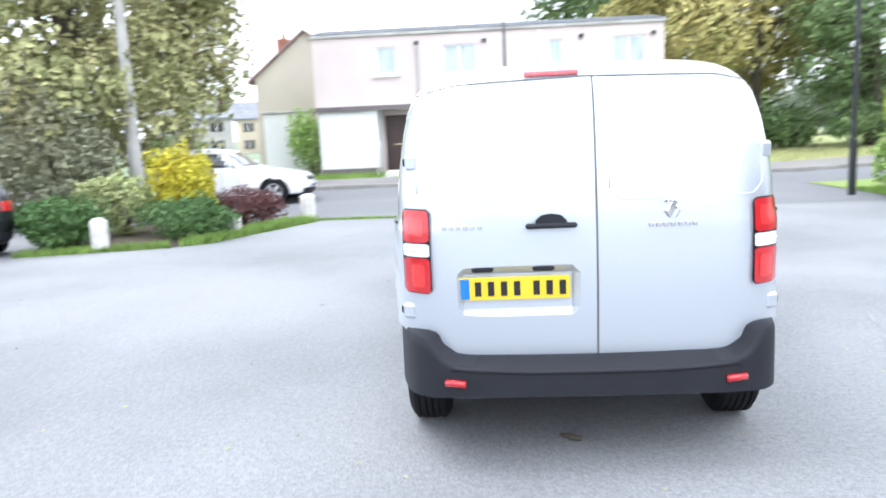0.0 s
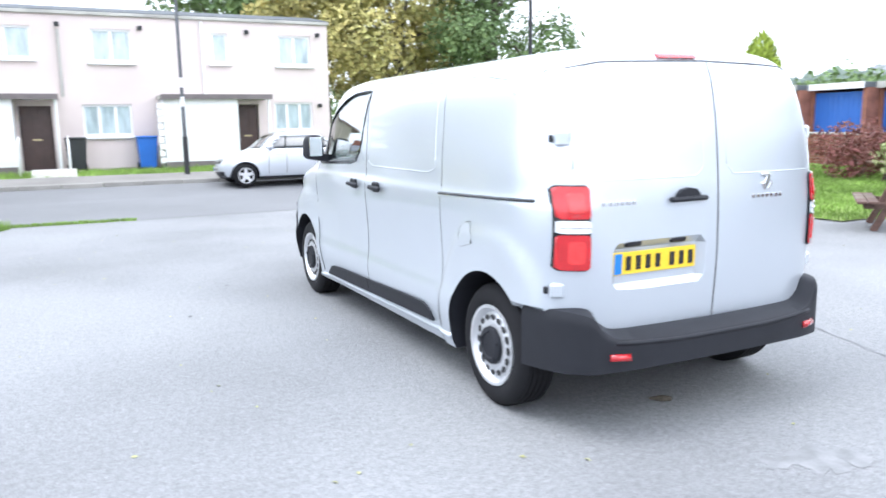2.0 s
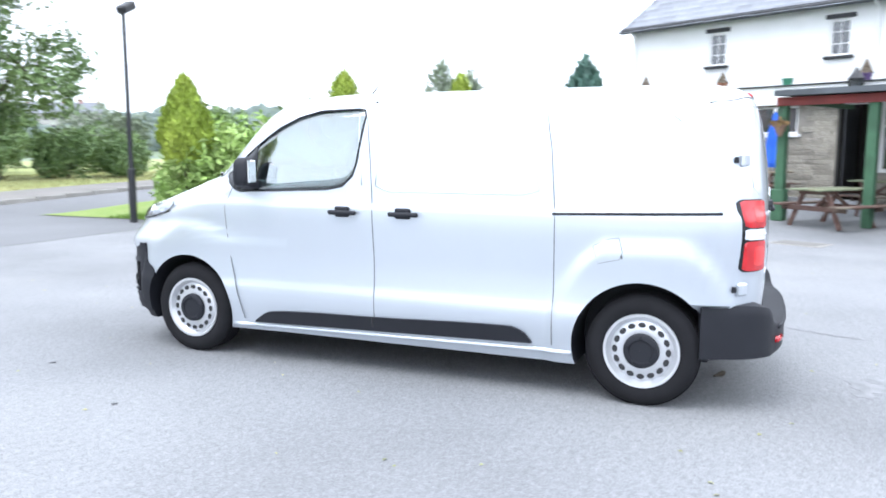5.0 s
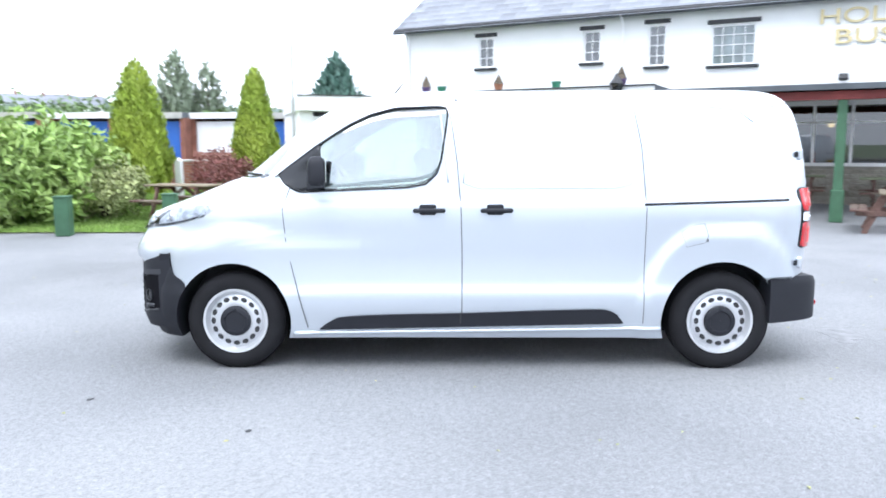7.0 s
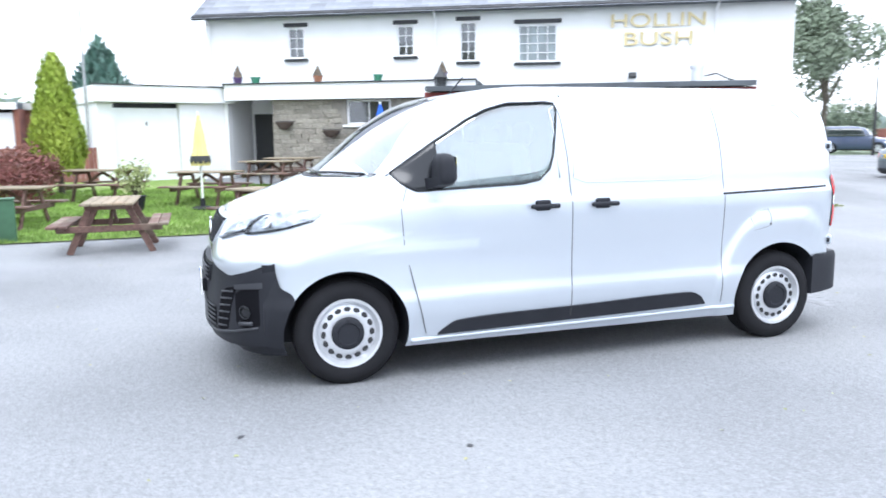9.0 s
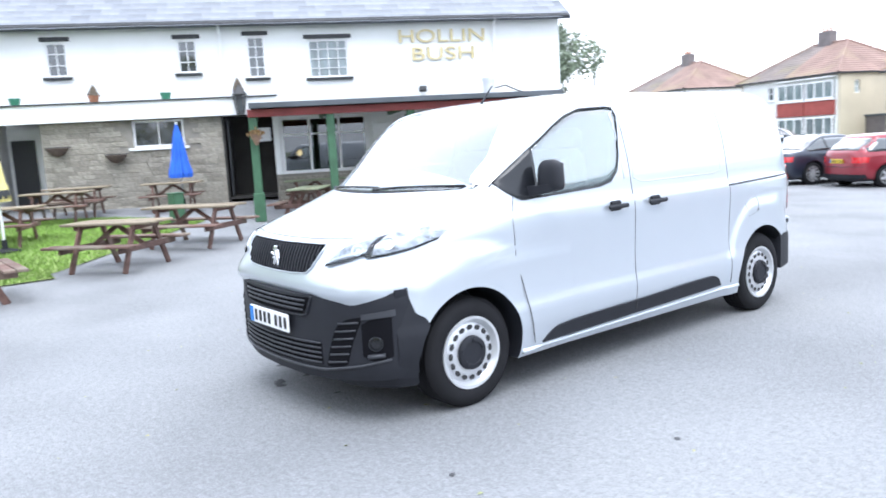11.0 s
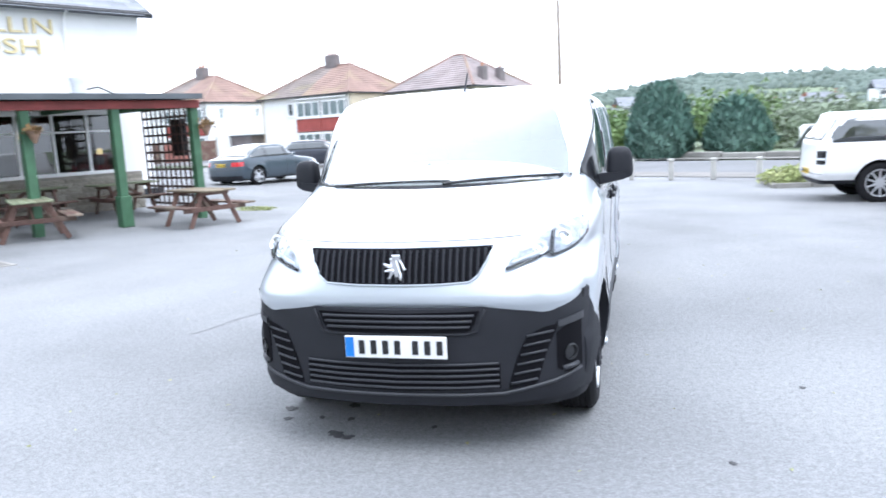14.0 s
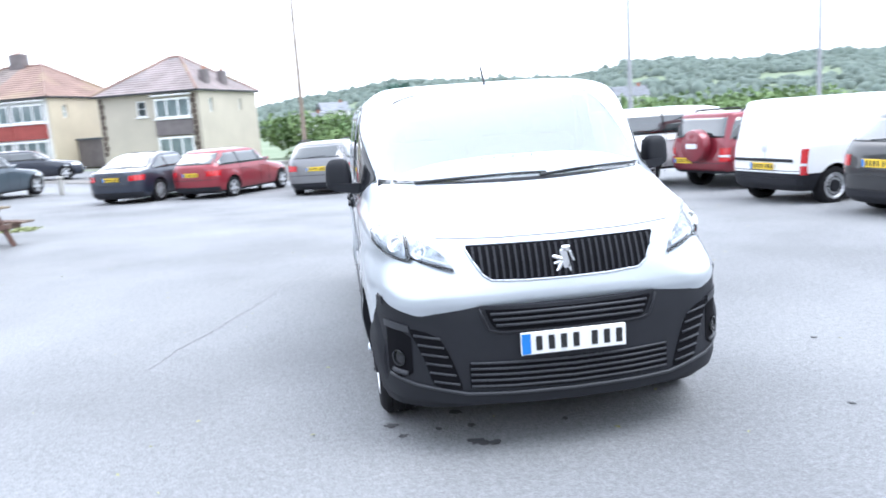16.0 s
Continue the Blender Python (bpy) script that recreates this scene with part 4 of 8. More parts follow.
# sides: gaps, rails, handles, mirrors, sill trims
for sx in (-1, 1):
    vs.line("side", [(0.06, 0.3), (0.058, 0.8), (0.065, 1.1), (0.09, 1.4), (0.12, 1.62), (0.15, 1.78)], 0.004, -0.001, sx).part("door_gap", GAPLINE, VAN)
    vs.line("side", [(1.1, 0.3), (1.17, 0.6), (1.23, 0.85), (1.25, 1.1), (1.2, 1.25)], 0.0035, -0.001, sx).part("door_gap", GAPLINE, VAN)
    vs.line("side", [(-1.15, 0.33), (-1.155, 1.1), (-1.12, 1.5), (-1.07, 1.76)], 0.0035, -0.001, sx).part("door_gap", GAPLINE, VAN)
    vs.line("side", [(-1.14, 1.125), (-2.09, 1.152)], 0.009, 0.001, sx).part("door_rail", GLOSSBLACK, VAN)
    vs.line("side", [(0.15, 1.27), (0.2, 1.72), (0.12, 1.765), (-1.45, 1.775), (-1.75, 1.74), (-1.85, 1.66)], 0.006, -0.002, sx).part("panel_crease", SILVER, VAN, smooth=True)
    vs.line("side", [(0.05, 1.27), (0.02, 1.68), (-0.05, 1.74), (-0.95, 1.74), (-1.0, 1.68), (-1.05, 1.26), (-0.95, 1.235), (-0.05, 1.235)], 0.006, -0.003, sx, True).part("panel_crease", SILVER, VAN, smooth=True)
    tr = vs.patch("side", (-1.02, 1.02), [(-1.02, 0.325), (1.02, 0.28)], [(-1.02, 0.335), (-0.97, 0.395), (-0.88, 0.425), (0, 0.4), (0.88, 0.37), (0.95, 0.34), (1.02, 0.29)], 0.016, 0.03, 50, 4, sx=sx).part("sill_trim", PLASTIC, VAN, "black plastic rubbing strip along the sill", smooth=40)
    vs.line("side", [(0.07, 0.33), (0.07, 0.4)], 0.006, 0.016, sx).part("trim_gap", SEAM, tr)
    vs.line("side", [(1.2, 0.255), (-1.27, 0.29)], 0.018, -0.004, sx).part("sill_edge", SILVER, VAN, smooth=True)
    for yc in (0.275, -0.17):
        x = float(vs.side(yc, 1.09))
        dh = M().box((sx * (x + 0.028), yc, 1.09), (0.022, 0.215, 0.03), ch=0.011).part("door_handle", PLASTIC, VAN, "black pull handle", smooth=30)
        M().box((sx * (x + 0.008), yc + 0.01, 1.095), (0.02, 0.11, 0.07), ch=0.009).part("handle_cup", PLASTIC, dh, smooth=30)
    x = float(vs.side(1.08, 1.3))
    shell = []
    for i in range(15):
        v = -math.pi / 2 + math.pi * i / 14
        row = []
        for k in range(25):
            u = 2 * math.pi * k / 24
            cu, su, cv, sv = math.cos(u), math.sin(u), math.cos(v), math.sin(v)
            pw = lambda q: math.copysign(abs(q) ** 0.55, q)
            row.append((0.078 * pw(cv) * pw(cu) * (1 - 0.16 * sv), 0.06 * pw(cv) * pw(su) * (1 - 0.1 * sv), 0.098 * pw(sv)))
        shell.append(row)
    mi = M().grid(shell).move(pose(sx * 1.045, 1.0, 1.352, 0, 0, sx * -10)).part("wing_mirror", PLASTIC, VAN, "black door mirror", smooth=True)
    am = M()
    am.add([(sx * a, b, c) for a, b, c in ((0.9, 1.09, 1.22), (1.07, 1.055, 1.25), (1.115, 1.03, 1.27), (1.115, 0.96, 1.27), (1.07, 0.95, 1.255), (0.9, 0.97, 1.225),
                                           (0.9, 1.09, 1.292), (1.07, 1.06, 1.298), (1.12, 1.03, 1.3), (1.12, 0.955, 1.3), (1.07, 0.945, 1.298), (0.9, 0.97, 1.29))],
           [(0, 1, 2, 3, 4, 5), (11, 10, 9, 8, 7, 6), (0, 6, 7, 1), (1, 7, 8, 2), (2, 8, 9, 3), (3, 9, 10, 4), (4, 10, 11, 5), (5, 11, 6, 0)])
    am.part("mirror_arm", PLASTIC, mi, smooth=50)
    M().box((sx * 1.04, 0.942, 1.355), (0.115, 0.008, 0.15), rz=sx * -10, ch=0.003).part("mirror_glass", CHROME, mi)
vs.line("side", [(-1.385, 0.945), (-1.45, 0.985), (-1.535, 1.0), (-1.56, 0.92), (-1.54, 0.875), (-1.42, 0.845)], 0.0016, -0.0006, closed=True).part("fuel_flap_gap", GAPLINE, VAN)
M().box((-float(vs.side(-1.555, 0.89)) - 0.002, -1.555, 0.89), (0.006, 0.012, 0.02), ch=0.002).part("fuel_flap_catch", GAPLINE, VAN)
M().tube([(0, 0.62, 1.855), (0, 0.5, 1.99)], [0.009, 0.005], 6).part("aerial", PLASTIC, VAN)
for sx in (-1, 1):
    for wy in (1.6, -1.675):
        wheel(VAN, sx * 0.812, wy, 0.335, 0.215, 0.216)
for wy in (1.6, -1.675):
    M().tube([(-0.7, wy, 0.33), (0.7, wy, 0.33)], 0.05, 10).part("axle", PLASTIC, VAN)
M().box((0, 0, 0.235), (1.2, 3.6, 0.1), ch=0.03).part("underbody", PLASTIC, VAN)
# cab: dashboard, wheel, seats, bulkhead
M().box((0, 1.32, 1.17), (1.62, 0.42, 0.2), ch=0.08).part("dashboard", CABIN, VAN, smooth=40)
M().box((0, 0.1, 1.3), (1.6, 0.03, 1.04), ch=0.01).part("bulkhead", CABIN, VAN)
for sx, wdt in ((1, 0.5), (-1, 0.86)):
    cx = sx * 0.45 if wdt < 0.6 else -0.3
    st = M().box((cx, 0.55, 0.92), (wdt, 0.5, 0.16), ch=0.05).part("seat", CLOTH, VAN, smooth=40)
    M().box((cx, 0.29, 1.22), (wdt * 0.95, 0.14, 0.56), rot=Matrix.Rotation(radians(-10), 3, "X"), ch=0.05).part("seat_back", CLOTH, st, smooth=40)
    for hx in ((cx,) if wdt < 0.6 else (cx - 0.2, cx + 0.2)):
        M().box((hx, 0.23, 1.56), (0.26, 0.09, 0.17), ch=0.04).part("headrest", CLOTH, st, smooth=40)
swm = Matrix.Translation((0.42, 1.02, 1.2)) @ Matrix.Rotation(radians(62), 4, "X")
ring = [(0.18 + 0.016 * math.cos(a), 0.016 * math.sin(a)) for a in np.linspace(0, 2 * math.pi, 9)[:-1]]
sw = M().lathe(ring, 32, swm, closed=True).part("steering_wheel", CABIN, VAN, smooth=True)
M().lathe([(0.07, -0.02), (0.06, 0.015), (0.0, 0.02)], 20, swm).part("wheel_boss", CABIN, sw)
for a in (0, 180, 270):
    M().box((0.1 * math.cos(radians(a)), 0.1 * math.sin(radians(a)), 0), (0.16 if a != 270 else 0.03, 0.03 if a != 270 else 0.16, 0.015)).move(swm).part("wheel_spoke", CABIN, sw)


# ---- buildings ----
RENDER_W = mat("white_render", (0.8, 0.8, 0.79), rough=0.9, var=0.05, scale=0.5, fine=60, bump=0.25, patch=(0.72, 0.72, 0.7), patch_scale=0.5)
RENDER_P = mat("pink_render", (0.66, 0.575, 0.55), rough=0.92, var=0.06, scale=0.5, fine=70, bump=0.35, patch=(0.62, 0.55, 0.525), patch_scale=0.4)
RENDER_T = mat("tan_render", (0.57, 0.5, 0.38), rough=0.92, var=0.08, scale=0.5, fine=60, bump=0.3, patch=(0.52, 0.46, 0.36), patch_scale=0.4)
BRICK_T = mat("tan_brickwork", (0.36, 0.3, 0.21), rough=0.9, var=0.12, scale=2.5, fine=40, bump=0.3)
SLATE = mat("slate_roof", (0.2, 0.21, 0.235), rough=0.7, var=0.25, scale=1.5, fine=18, bump=0.5, dist=0.02, stretch=(1, 1, 1), rand=0.16)
TILE_R = mat("red_roof_tile", (0.27, 0.18, 0.15), rough=0.85, var=0.2, scale=0.8, fine=12, bump=0.5, dist=0.03, patch=(0.31, 0.24, 0.16), patch_scale=0.5)
TILE_G = mat("grey_brown_roof_tile", (0.2, 0.165, 0.15), rough=0.85, var=0.25, scale=0.8, fine=12, bump=0.5, dist=0.03, patch=(0.3, 0.26, 0.14), patch_scale=0.35)
TILE_P = mat("greyed_pink_tile", (0.27, 0.225, 0.22), rough=0.85, var=0.25, scale=0.8, fine=12, bump=0.5, dist=0.03, patch=(0.22, 0.2, 0.2), patch_scale=0.6)
QUOIN = mat("dark_quoin_stone", (0.11, 0.085, 0.07), rough=0.95, var=0.3, scale=3, fine=30, bump=0.5)
TILE_B = mat("brown_roof_tile", (0.24, 0.165, 0.15), rough=0.85, var=0.2, scale=0.8, fine=12, bump=0.5, dist=0.03)
STONE = mat("buff_stone", (0.31, 0.285, 0.24), rough=0.92, var=0.3, scale=4, fine=30, bump=0.6, dist=0.02, rand=0.2)
MORTAR = mat("stone_mortar", (0.26, 0.24, 0.21), rough=0.95, var=0.15, scale=4, fine=60, bump=0.4)
WHITEWOOD = mat("white_gloss_frame", (0.8, 0.8, 0.8), rough=0.35, var=0.03, scale=2, bump=0.03)
BLACKPAINT = mat("black_paint", (0.02, 0.021, 0.024), rough=0.5, var=0.1, scale=3, bump=0.1)
HOUSEPANE = mat("house_window_glass", (0.15, 0.185, 0.19), rough=0.06, var=0.4, scale=1.6, fine=8, bump=0, coat=1, stretch=(3, 3, 0.6))
NETCURTAIN = mat("curtained_pane", (0.4, 0.48, 0.5), rough=0.06, var=0.3, scale=2.5, fine=20, bump=0, coat=1, stretch=(3, 3, 0.6))
DARKPANE = mat("dark_pane", (0.035, 0.04, 0.045), rough=0.03, var=0.4, scale=1.5, bump=0, coat=1, spec=0.8)
GREENPAINT = mat("green_painted_timber", (0.045, 0.115, 0.06), rough=0.6, var=0.2, scale=4, fine=60, bump=0.2)
REDPAINT = mat("red_painted_board", (0.2, 0.035, 0.03), rough=0.6, var=0.2, scale=3, fine=50, bump=0.2)
FELT = mat("grey_roofing_felt", (0.09, 0.1, 0.11), rough=0.9, var=0.2, scale=1.5, fine=40, bump=0.3)
GOLD = mat("gilt_letter", (0.58, 0.49, 0.27), rough=0.4, metal=0.3, var=0.1, bump=0.05)
BROWNDOOR = mat("dark_brown_door", (0.06, 0.035, 0.03), rough=0.4, var=0.15, scale=4, fine=40, bump=0.1)
# near-black base: the shade inside unlit rooms put into the colour
DARK = mat("room_shade", (0.03, 0.028, 0.026), rough=0.9, var=0.3, scale=2, bump=0)
FLOORIN = mat("bar_interior", (0.16, 0.12, 0.09), rough=0.8, var=0.5, scale=1.4, fine=6, bump=0)
BLUEPAINT = mat("blue_garage_paint", (0.03, 0.12, 0.42), rough=0.5, var=0.1, scale=1, bump=0.05)
CONCRETE = mat("pale_concrete", (0.42, 0.41, 0.38), rough=0.92, var=0.2, scale=1.5, fine=40, bump=0.4)
BRICK_R = mat("red_brick", (0.26, 0.11, 0.075), rough=0.9, var=0.25, scale=3, fine=30, bump=0.4, rand=0.2)
REDPANEL = mat("red_hung_tile", (0.3, 0.06, 0.05), rough=0.7, var=0.15, scale=2, fine=20, bump=0.3)
GREYPANEL = mat("grey_hung_tile", (0.16, 0.14, 0.14), rough=0.8, var=0.15, scale=2, fine=20, bump=0.3)


def wall_mesh(x0, x1, z0, z1, yf, th, holes=()):
    """A wall along x whose outer face lies at y = yf and looks to -y, with openings (x0, x1, z0, z1) through it."""
    m = M()
    xs = sorted({x0, x1, *(h[0] for h in holes), *(h[1] for h in holes)})
    zs = sorted({z0, z1, *(h[2] for h in holes), *(h[3] for h in holes)})
    solid = lambda x, z: not any(h[0] < x < h[1] and h[2] < z < h[3] for h in holes)  # noqa: E731
    for a, b in zip(xs, xs[1:]):
        for c, d in zip(zs, zs[1:]):
            if solid((a + b) / 2, (c + d) / 2):
                m.add([(a, yf, c), (b, yf, c), (b, yf, d), (a, yf, d)], [(0, 1, 2, 3)])
                m.add([(a, yf + th, c), (b, yf + th, c), (b, yf + th, d), (a, yf + th, d)], [(3, 2, 1, 0)])
    y2 = yf + th
    for a, b, c, d, s in [(x0, x1, z0, z1, 1)] + [(*h, -1) for h in holes]:
        q = [(a, yf, c), (b, yf, c), (b, yf, d), (a, yf, d), (a, y2, c), (b, y2, c), (b, y2, d), (a, y2, d)]
        fs = [(0, 4, 5, 1), (1, 5, 6, 2), (2, 6, 7, 3), (3, 7, 4, 0)]
        m.add(q, fs if s > 0 else [f[::-1] for f in fs])
    return m


def window(parent, x0, x1, z0, z1, y, T, nx=2, nz=1, pane=NETCURTAIN, frame=WHITEWOOD, sill=None, lintel=None, fw=0.055, depth=0.08, bar=0.022):
    """A window set into an opening of a wall whose face lies at y: frame, bars, pane, and a sill and a lintel if given."""
    fm = M()
    yc = y + depth
    for c, s in ((((x0 + x1) / 2, yc, z0 + fw / 2), (x1 - x0, 0.07, fw)), (((x0 + x1) / 2, yc, z1 - fw / 2), (x1 - x0, 0.07, fw)),
                 ((x0 + fw / 2, yc, (z0 + z1) / 2), (fw, 0.07, z1 - z0 - 2 * fw)), ((x1 - fw / 2, yc, (z0 + z1) / 2), (fw, 0.07, z1 - z0 - 2 * fw))):
        fm.box(c, s, ch=0.006)
    w = fm.move(T).part("window", frame, parent)
    for i in range(1, nx):
        x = x0 + (x1 - x0) * i / nx
        M().box((x, yc, (z0 + z1) / 2), (bar, 0.05, z1 - z0 - 2 * fw)).move(T).part("glazing_bar", frame, w)
    for i in range(1, nz):
        z = z0 + (z1 - z0) * i / nz
        M().box(((x0 + x1) / 2, yc - 0.002, z), (x1 - x0 - 2 * fw, 0.046, bar)).move(T).part("glazing_bar", frame, w)
    M().box(((x0 + x1) / 2, yc + 0.012, (z0 + z1) / 2), (x1 - x0 - fw, 0.01, z1 - z0 - fw)).move(T).part("pane", pane, w)
    if sill:
        M().box(((x0 + x1) / 2, y - 0.03, z0 - 0.05), (x1 - x0 + 0.22, 0.16, 0.08), ch=0.012).move(T).part("sill", sill, w)
    if lintel:
        M().box(((x0 + x1) / 2, y - 0.012, z1 + 0.09), (x1 - x0 + 0.24, 0.04, 0.13), ch=0.008).move(T).part("lintel", lintel, w)
    return w


def gable_roof(x0, x1, y0, y1, ze, zr, over=0.25, th=0.12):
    """Two slopes with a level ridge along x."""
    m, ym = M(), (y0 + y1) / 2
    k = (zr - ze) / (ym - y0)
    for s, ye in ((1, y0 - over), (-1, y1 + over)):
        zo = ze - over * k
        a = [(x0 - over, ye, zo), (x1 + over, ye, zo), (x1 + over, ym, zr), (x0 - over, ym, zr)]
        m.add(a + [(p[0], p[1], p[2] + th) for p in a], [(3, 2, 1, 0), (4, 5, 6, 7), (0, 1, 5, 4), (1, 2, 6, 5), (2, 3, 7, 6), (3, 0, 4, 7)])
    return m


# the public house
PU, PN = -2.2, 18.0
pub_d, pub_n = Vector((-math.sin(radians(26)), -math.cos(radians(26)), 0)), Vector((math.cos(radians(26)), -math.sin(radians(26)), 0))


def pubw(u, n, z=0.0):
    p = u * pub_d + n * pub_n
    return Vector((p.x, p.y, z))


PUB = thing("public_house", "white rendered pub with slate roof and black window trim", "pub", pose(*pubw(PU, PN, 0), 0, 0, 244))
PT = Matrix.Translation((-PU, -PN, 0)) @ Matrix.Diagonal((1, 1, 0.956, 1))
up_holes = [(-8.19, -7.64, 4.22, 5.22), (-4.64, -4.1, 4.21, 5.2), (-2.67, -2.15, 4.0, 5.25), (-0.88, 0.31, 3.93, 5.1)]
wall_mesh(-10.95, 7.12, 0.2, 5.72, 18, 0.3, up_holes).move(PT).part("wall", RENDER_W, PUB)
for u in (-10.95, 6.82):
    M().prism([(18.3, 0.2), (24, 0.2), (24, 5.72), (21, 7.75), (18.3, 5.9)], 0, u, u + 0.3).move(PT).part("gable_wall", RENDER_W, PUB)
M().box((-1.92, 24.15, 2.95), (18.0, 0.3, 5.5)).move(PT).part("rear_wall", RENDER_W, PUB)
rf = gable_roof(-10.95, 7.12, 18, 24, 5.72, 7.75, 0.32).move(PT).part("roof", mat("slate_bed", (0.16, 0.17, 0.19), rough=0.8, var=0.2, scale=2), PUB, "dark grey slate roof")
sl = M().box((0, 0, 0), (0.292, 0.42, 0.012)).mesh("slate", SLATE)
k_s = math.atan2(2.03, 3.0)
for r in range(8):
    for c in range(36):
        o = new("slate", sl)
        o.parent = rf
        yy = 17.72 + 0.33 * r
        o.matrix_basis = PT @ Matrix.Translation((-11.0 + 0.51 * c + (0.26 if r % 2 else 0), yy, 5.72 + 0.13 + (yy - 18) * 2.03 / 3 + 0.008 + 0.004 * ((c * 7 + r * 3) % 3))) @ Matrix.Rotation(k_s, 4, "X") @ Matrix.Diagonal((1.78, 1, 1, 1))
M().tube([(-11.2, 17.62, 5.6), (7.35, 17.62, 5.6)], 0.055, 8).move(PT).part("gutter", BLACKPAINT, PUB)
M().box((-1.92, 17.72, 5.62), (18.5, 0.04, 0.16)).move(PT).part("fascia_board", BLACKPAINT, PUB)
for u in (-10.8, -3.42, 4.92):
    M().tube([(u, 17.64, 5.55), (u, 17.93, 5.35), (u, 17.93, 3.0)], 0.035, 8).move(PT).part("drainpipe", WHITEWOOD, PUB)
window(PUB, *up_holes[0], 18, PT, 2, 3, DARKPANE, sill=BLACKPAINT, lintel=BLACKPAINT)
window(PUB, *up_holes[1], 18, PT, 2, 3, DARKPANE, sill=BLACKPAINT, lintel=BLACKPAINT)
window(PUB, *up_holes[2], 18, PT, 2, 4, DARKPANE, sill=BLACKPAINT, lintel=BLACKPAINT)
window(PUB, *up_holes[3], 18, PT, 4, 4, HOUSEPANE, sill=BLACKPAINT, lintel=BLACKPAINT)
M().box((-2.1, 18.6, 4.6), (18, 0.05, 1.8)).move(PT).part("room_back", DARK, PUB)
for word, u0, z0, wid in (("HOLLIN", 1.9, 4.92, 2.72), ("BUSH", 2.29, 4.36, 1.97)):
    fc = bpy.data.curves.new("sign_text", "FONT")
    fc.body, fc.size, fc.extrude, fc.align_x = word, 0.58, 0.025, "LEFT"
    tob = new("text_maker", fc)
    me = bpy.data.meshes.new_from_object(tob.evaluated_get(bpy.context.evaluated_depsgraph_get()))
    bpy.data.objects.remove(tob)
    xs = [v.co.x for v in me.vertices]
    k = wid / (max(xs) - min(xs))
    me.transform(PT @ Matrix.Translation((u0, 17.96, z0)) @ Matrix.Rotation(radians(90), 4, "X") @ Matrix.Diagonal((k, 1.0, 1, 1)) @ Matrix.Translation((-min(xs), 0, 0)))
    me.materials.append(GOLD)
    ob = new("wall_lettering", me)
    ob.parent = PUB
    tagged(ob, "gilt letters fixed on the white wall")

# single-storey front: garage, passage, stone bay, doorway
# the garage's front runs at a slight angle to the bay's
GT = PUB.matrix_basis.inverted() @ Matrix.Translation((17.45, 5.0, 0)) @ Matrix.Rotation(radians(-71), 4, "Z")
wall_mesh(0.03, 3.84, 0.2, 2.58, 0.0, 0.22, [(0.45, 2.27, 0.2, 2.56)]).move(GT).part("garage_wall", RENDER_W, PUB)
M().box((0.14, 2.2, 1.4), (0.22, 4.0, 2.36)).move(GT).part("garage_side_wall", RENDER_W, PUB)
# black sheet added behind the door, its colour stands for the gap's shade
M().box((1.36, 0.3, 1.4), (2.1, 0.04, 2.4)).move(GT).part("garage_gap_shade", BLACKPAINT, PUB)
gd = M().box((1.36, 0.14, 1.3), (1.8, 0.06, 2.24), ch=0.01).move(GT).part("garage_door", WHITEWOOD, PUB, "white up-and-over garage door")
for k in range(5):
    M().box((1.36, 0.108, 0.5 + 0.4 * k), (1.76, 0.008, 0.012)).move(GT).part("door_rib", WHITEWOOD, gd)
M().box((1.36, 0.1, 1.98), (0.03, 0.04, 0.12), ch=0.008).move(GT).part("door_handle", BLACKPAINT, gd)
M().box((1.93, -0.16, 2.8), (3.98, 0.06, 0.46), ch=0.01).move(GT).part("fascia", WHITEWOOD, PUB, "deep white fascia board")
M().box((0.0, 2.0, 2.8), (0.06, 4.3, 0.46), ch=0.01).move(GT).part("fascia", WHITEWOOD, PUB, "deep white fascia board")
M().box((1.95, 2.0, 2.96), (3.9, 4.26, 0.12)).move(GT).part("flat_roof", FELT, PUB)
M().box((1.93, -0.17, 3.045), (4.04, 0.12, 0.03), ch=0.008).move(GT).part("roof_edge", BLACKPAINT, PUB)
M().box((-9.5, 17.0, 1.6), (0.12, 2.0, 2.6)).move(PT).part("passage_wall", RENDER_W, PUB)
M().box((-7.88, 16.95, 1.5), (0.28, 1.4, 2.6)).move(PT).part("bay_side", MORTAR, PUB)
M().box((-8.6, 17.7, 1.5), (1.5, 0.1, 2.5)).move(PT).part("passage_end", RENDER_W, PUB)
M().box((-8.95, 17.62, 1.35), (0.62, 0.06, 2.1), ch=0.01).move(PT).part("passage_door", BLACKPAINT, PUB)
sb = wall_mesh(-8.02, -3.43, 0.2, 2.8, 15.95, 0.3, [(-5.76, -4.45, 2.0, 2.74)]).move(PT).part("stone_bay", MORTAR, PUB, "coursed buff stone wall")
window(PUB, -5.76, -4.45, 2.0, 2.74, 15.95, PT, 2, 1, DARKPANE, sill=WHITEWOOD)
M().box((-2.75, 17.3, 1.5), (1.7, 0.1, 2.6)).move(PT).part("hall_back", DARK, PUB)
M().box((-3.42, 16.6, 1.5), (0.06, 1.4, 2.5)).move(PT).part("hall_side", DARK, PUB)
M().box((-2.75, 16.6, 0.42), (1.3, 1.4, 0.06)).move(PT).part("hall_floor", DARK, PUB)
M().box((-3.3, 16.35, 1.55), (0.05, 0.8, 2.2), ch=0.01).move(PT).part("open_door", BLACKPAINT, PUB, "black door standing open")
M().box((-2.35, 16.6, 2.2), (0.35, 0.03, 0.4), ch=0.005).move(PT).part("notice", WHITEWOOD, PUB)
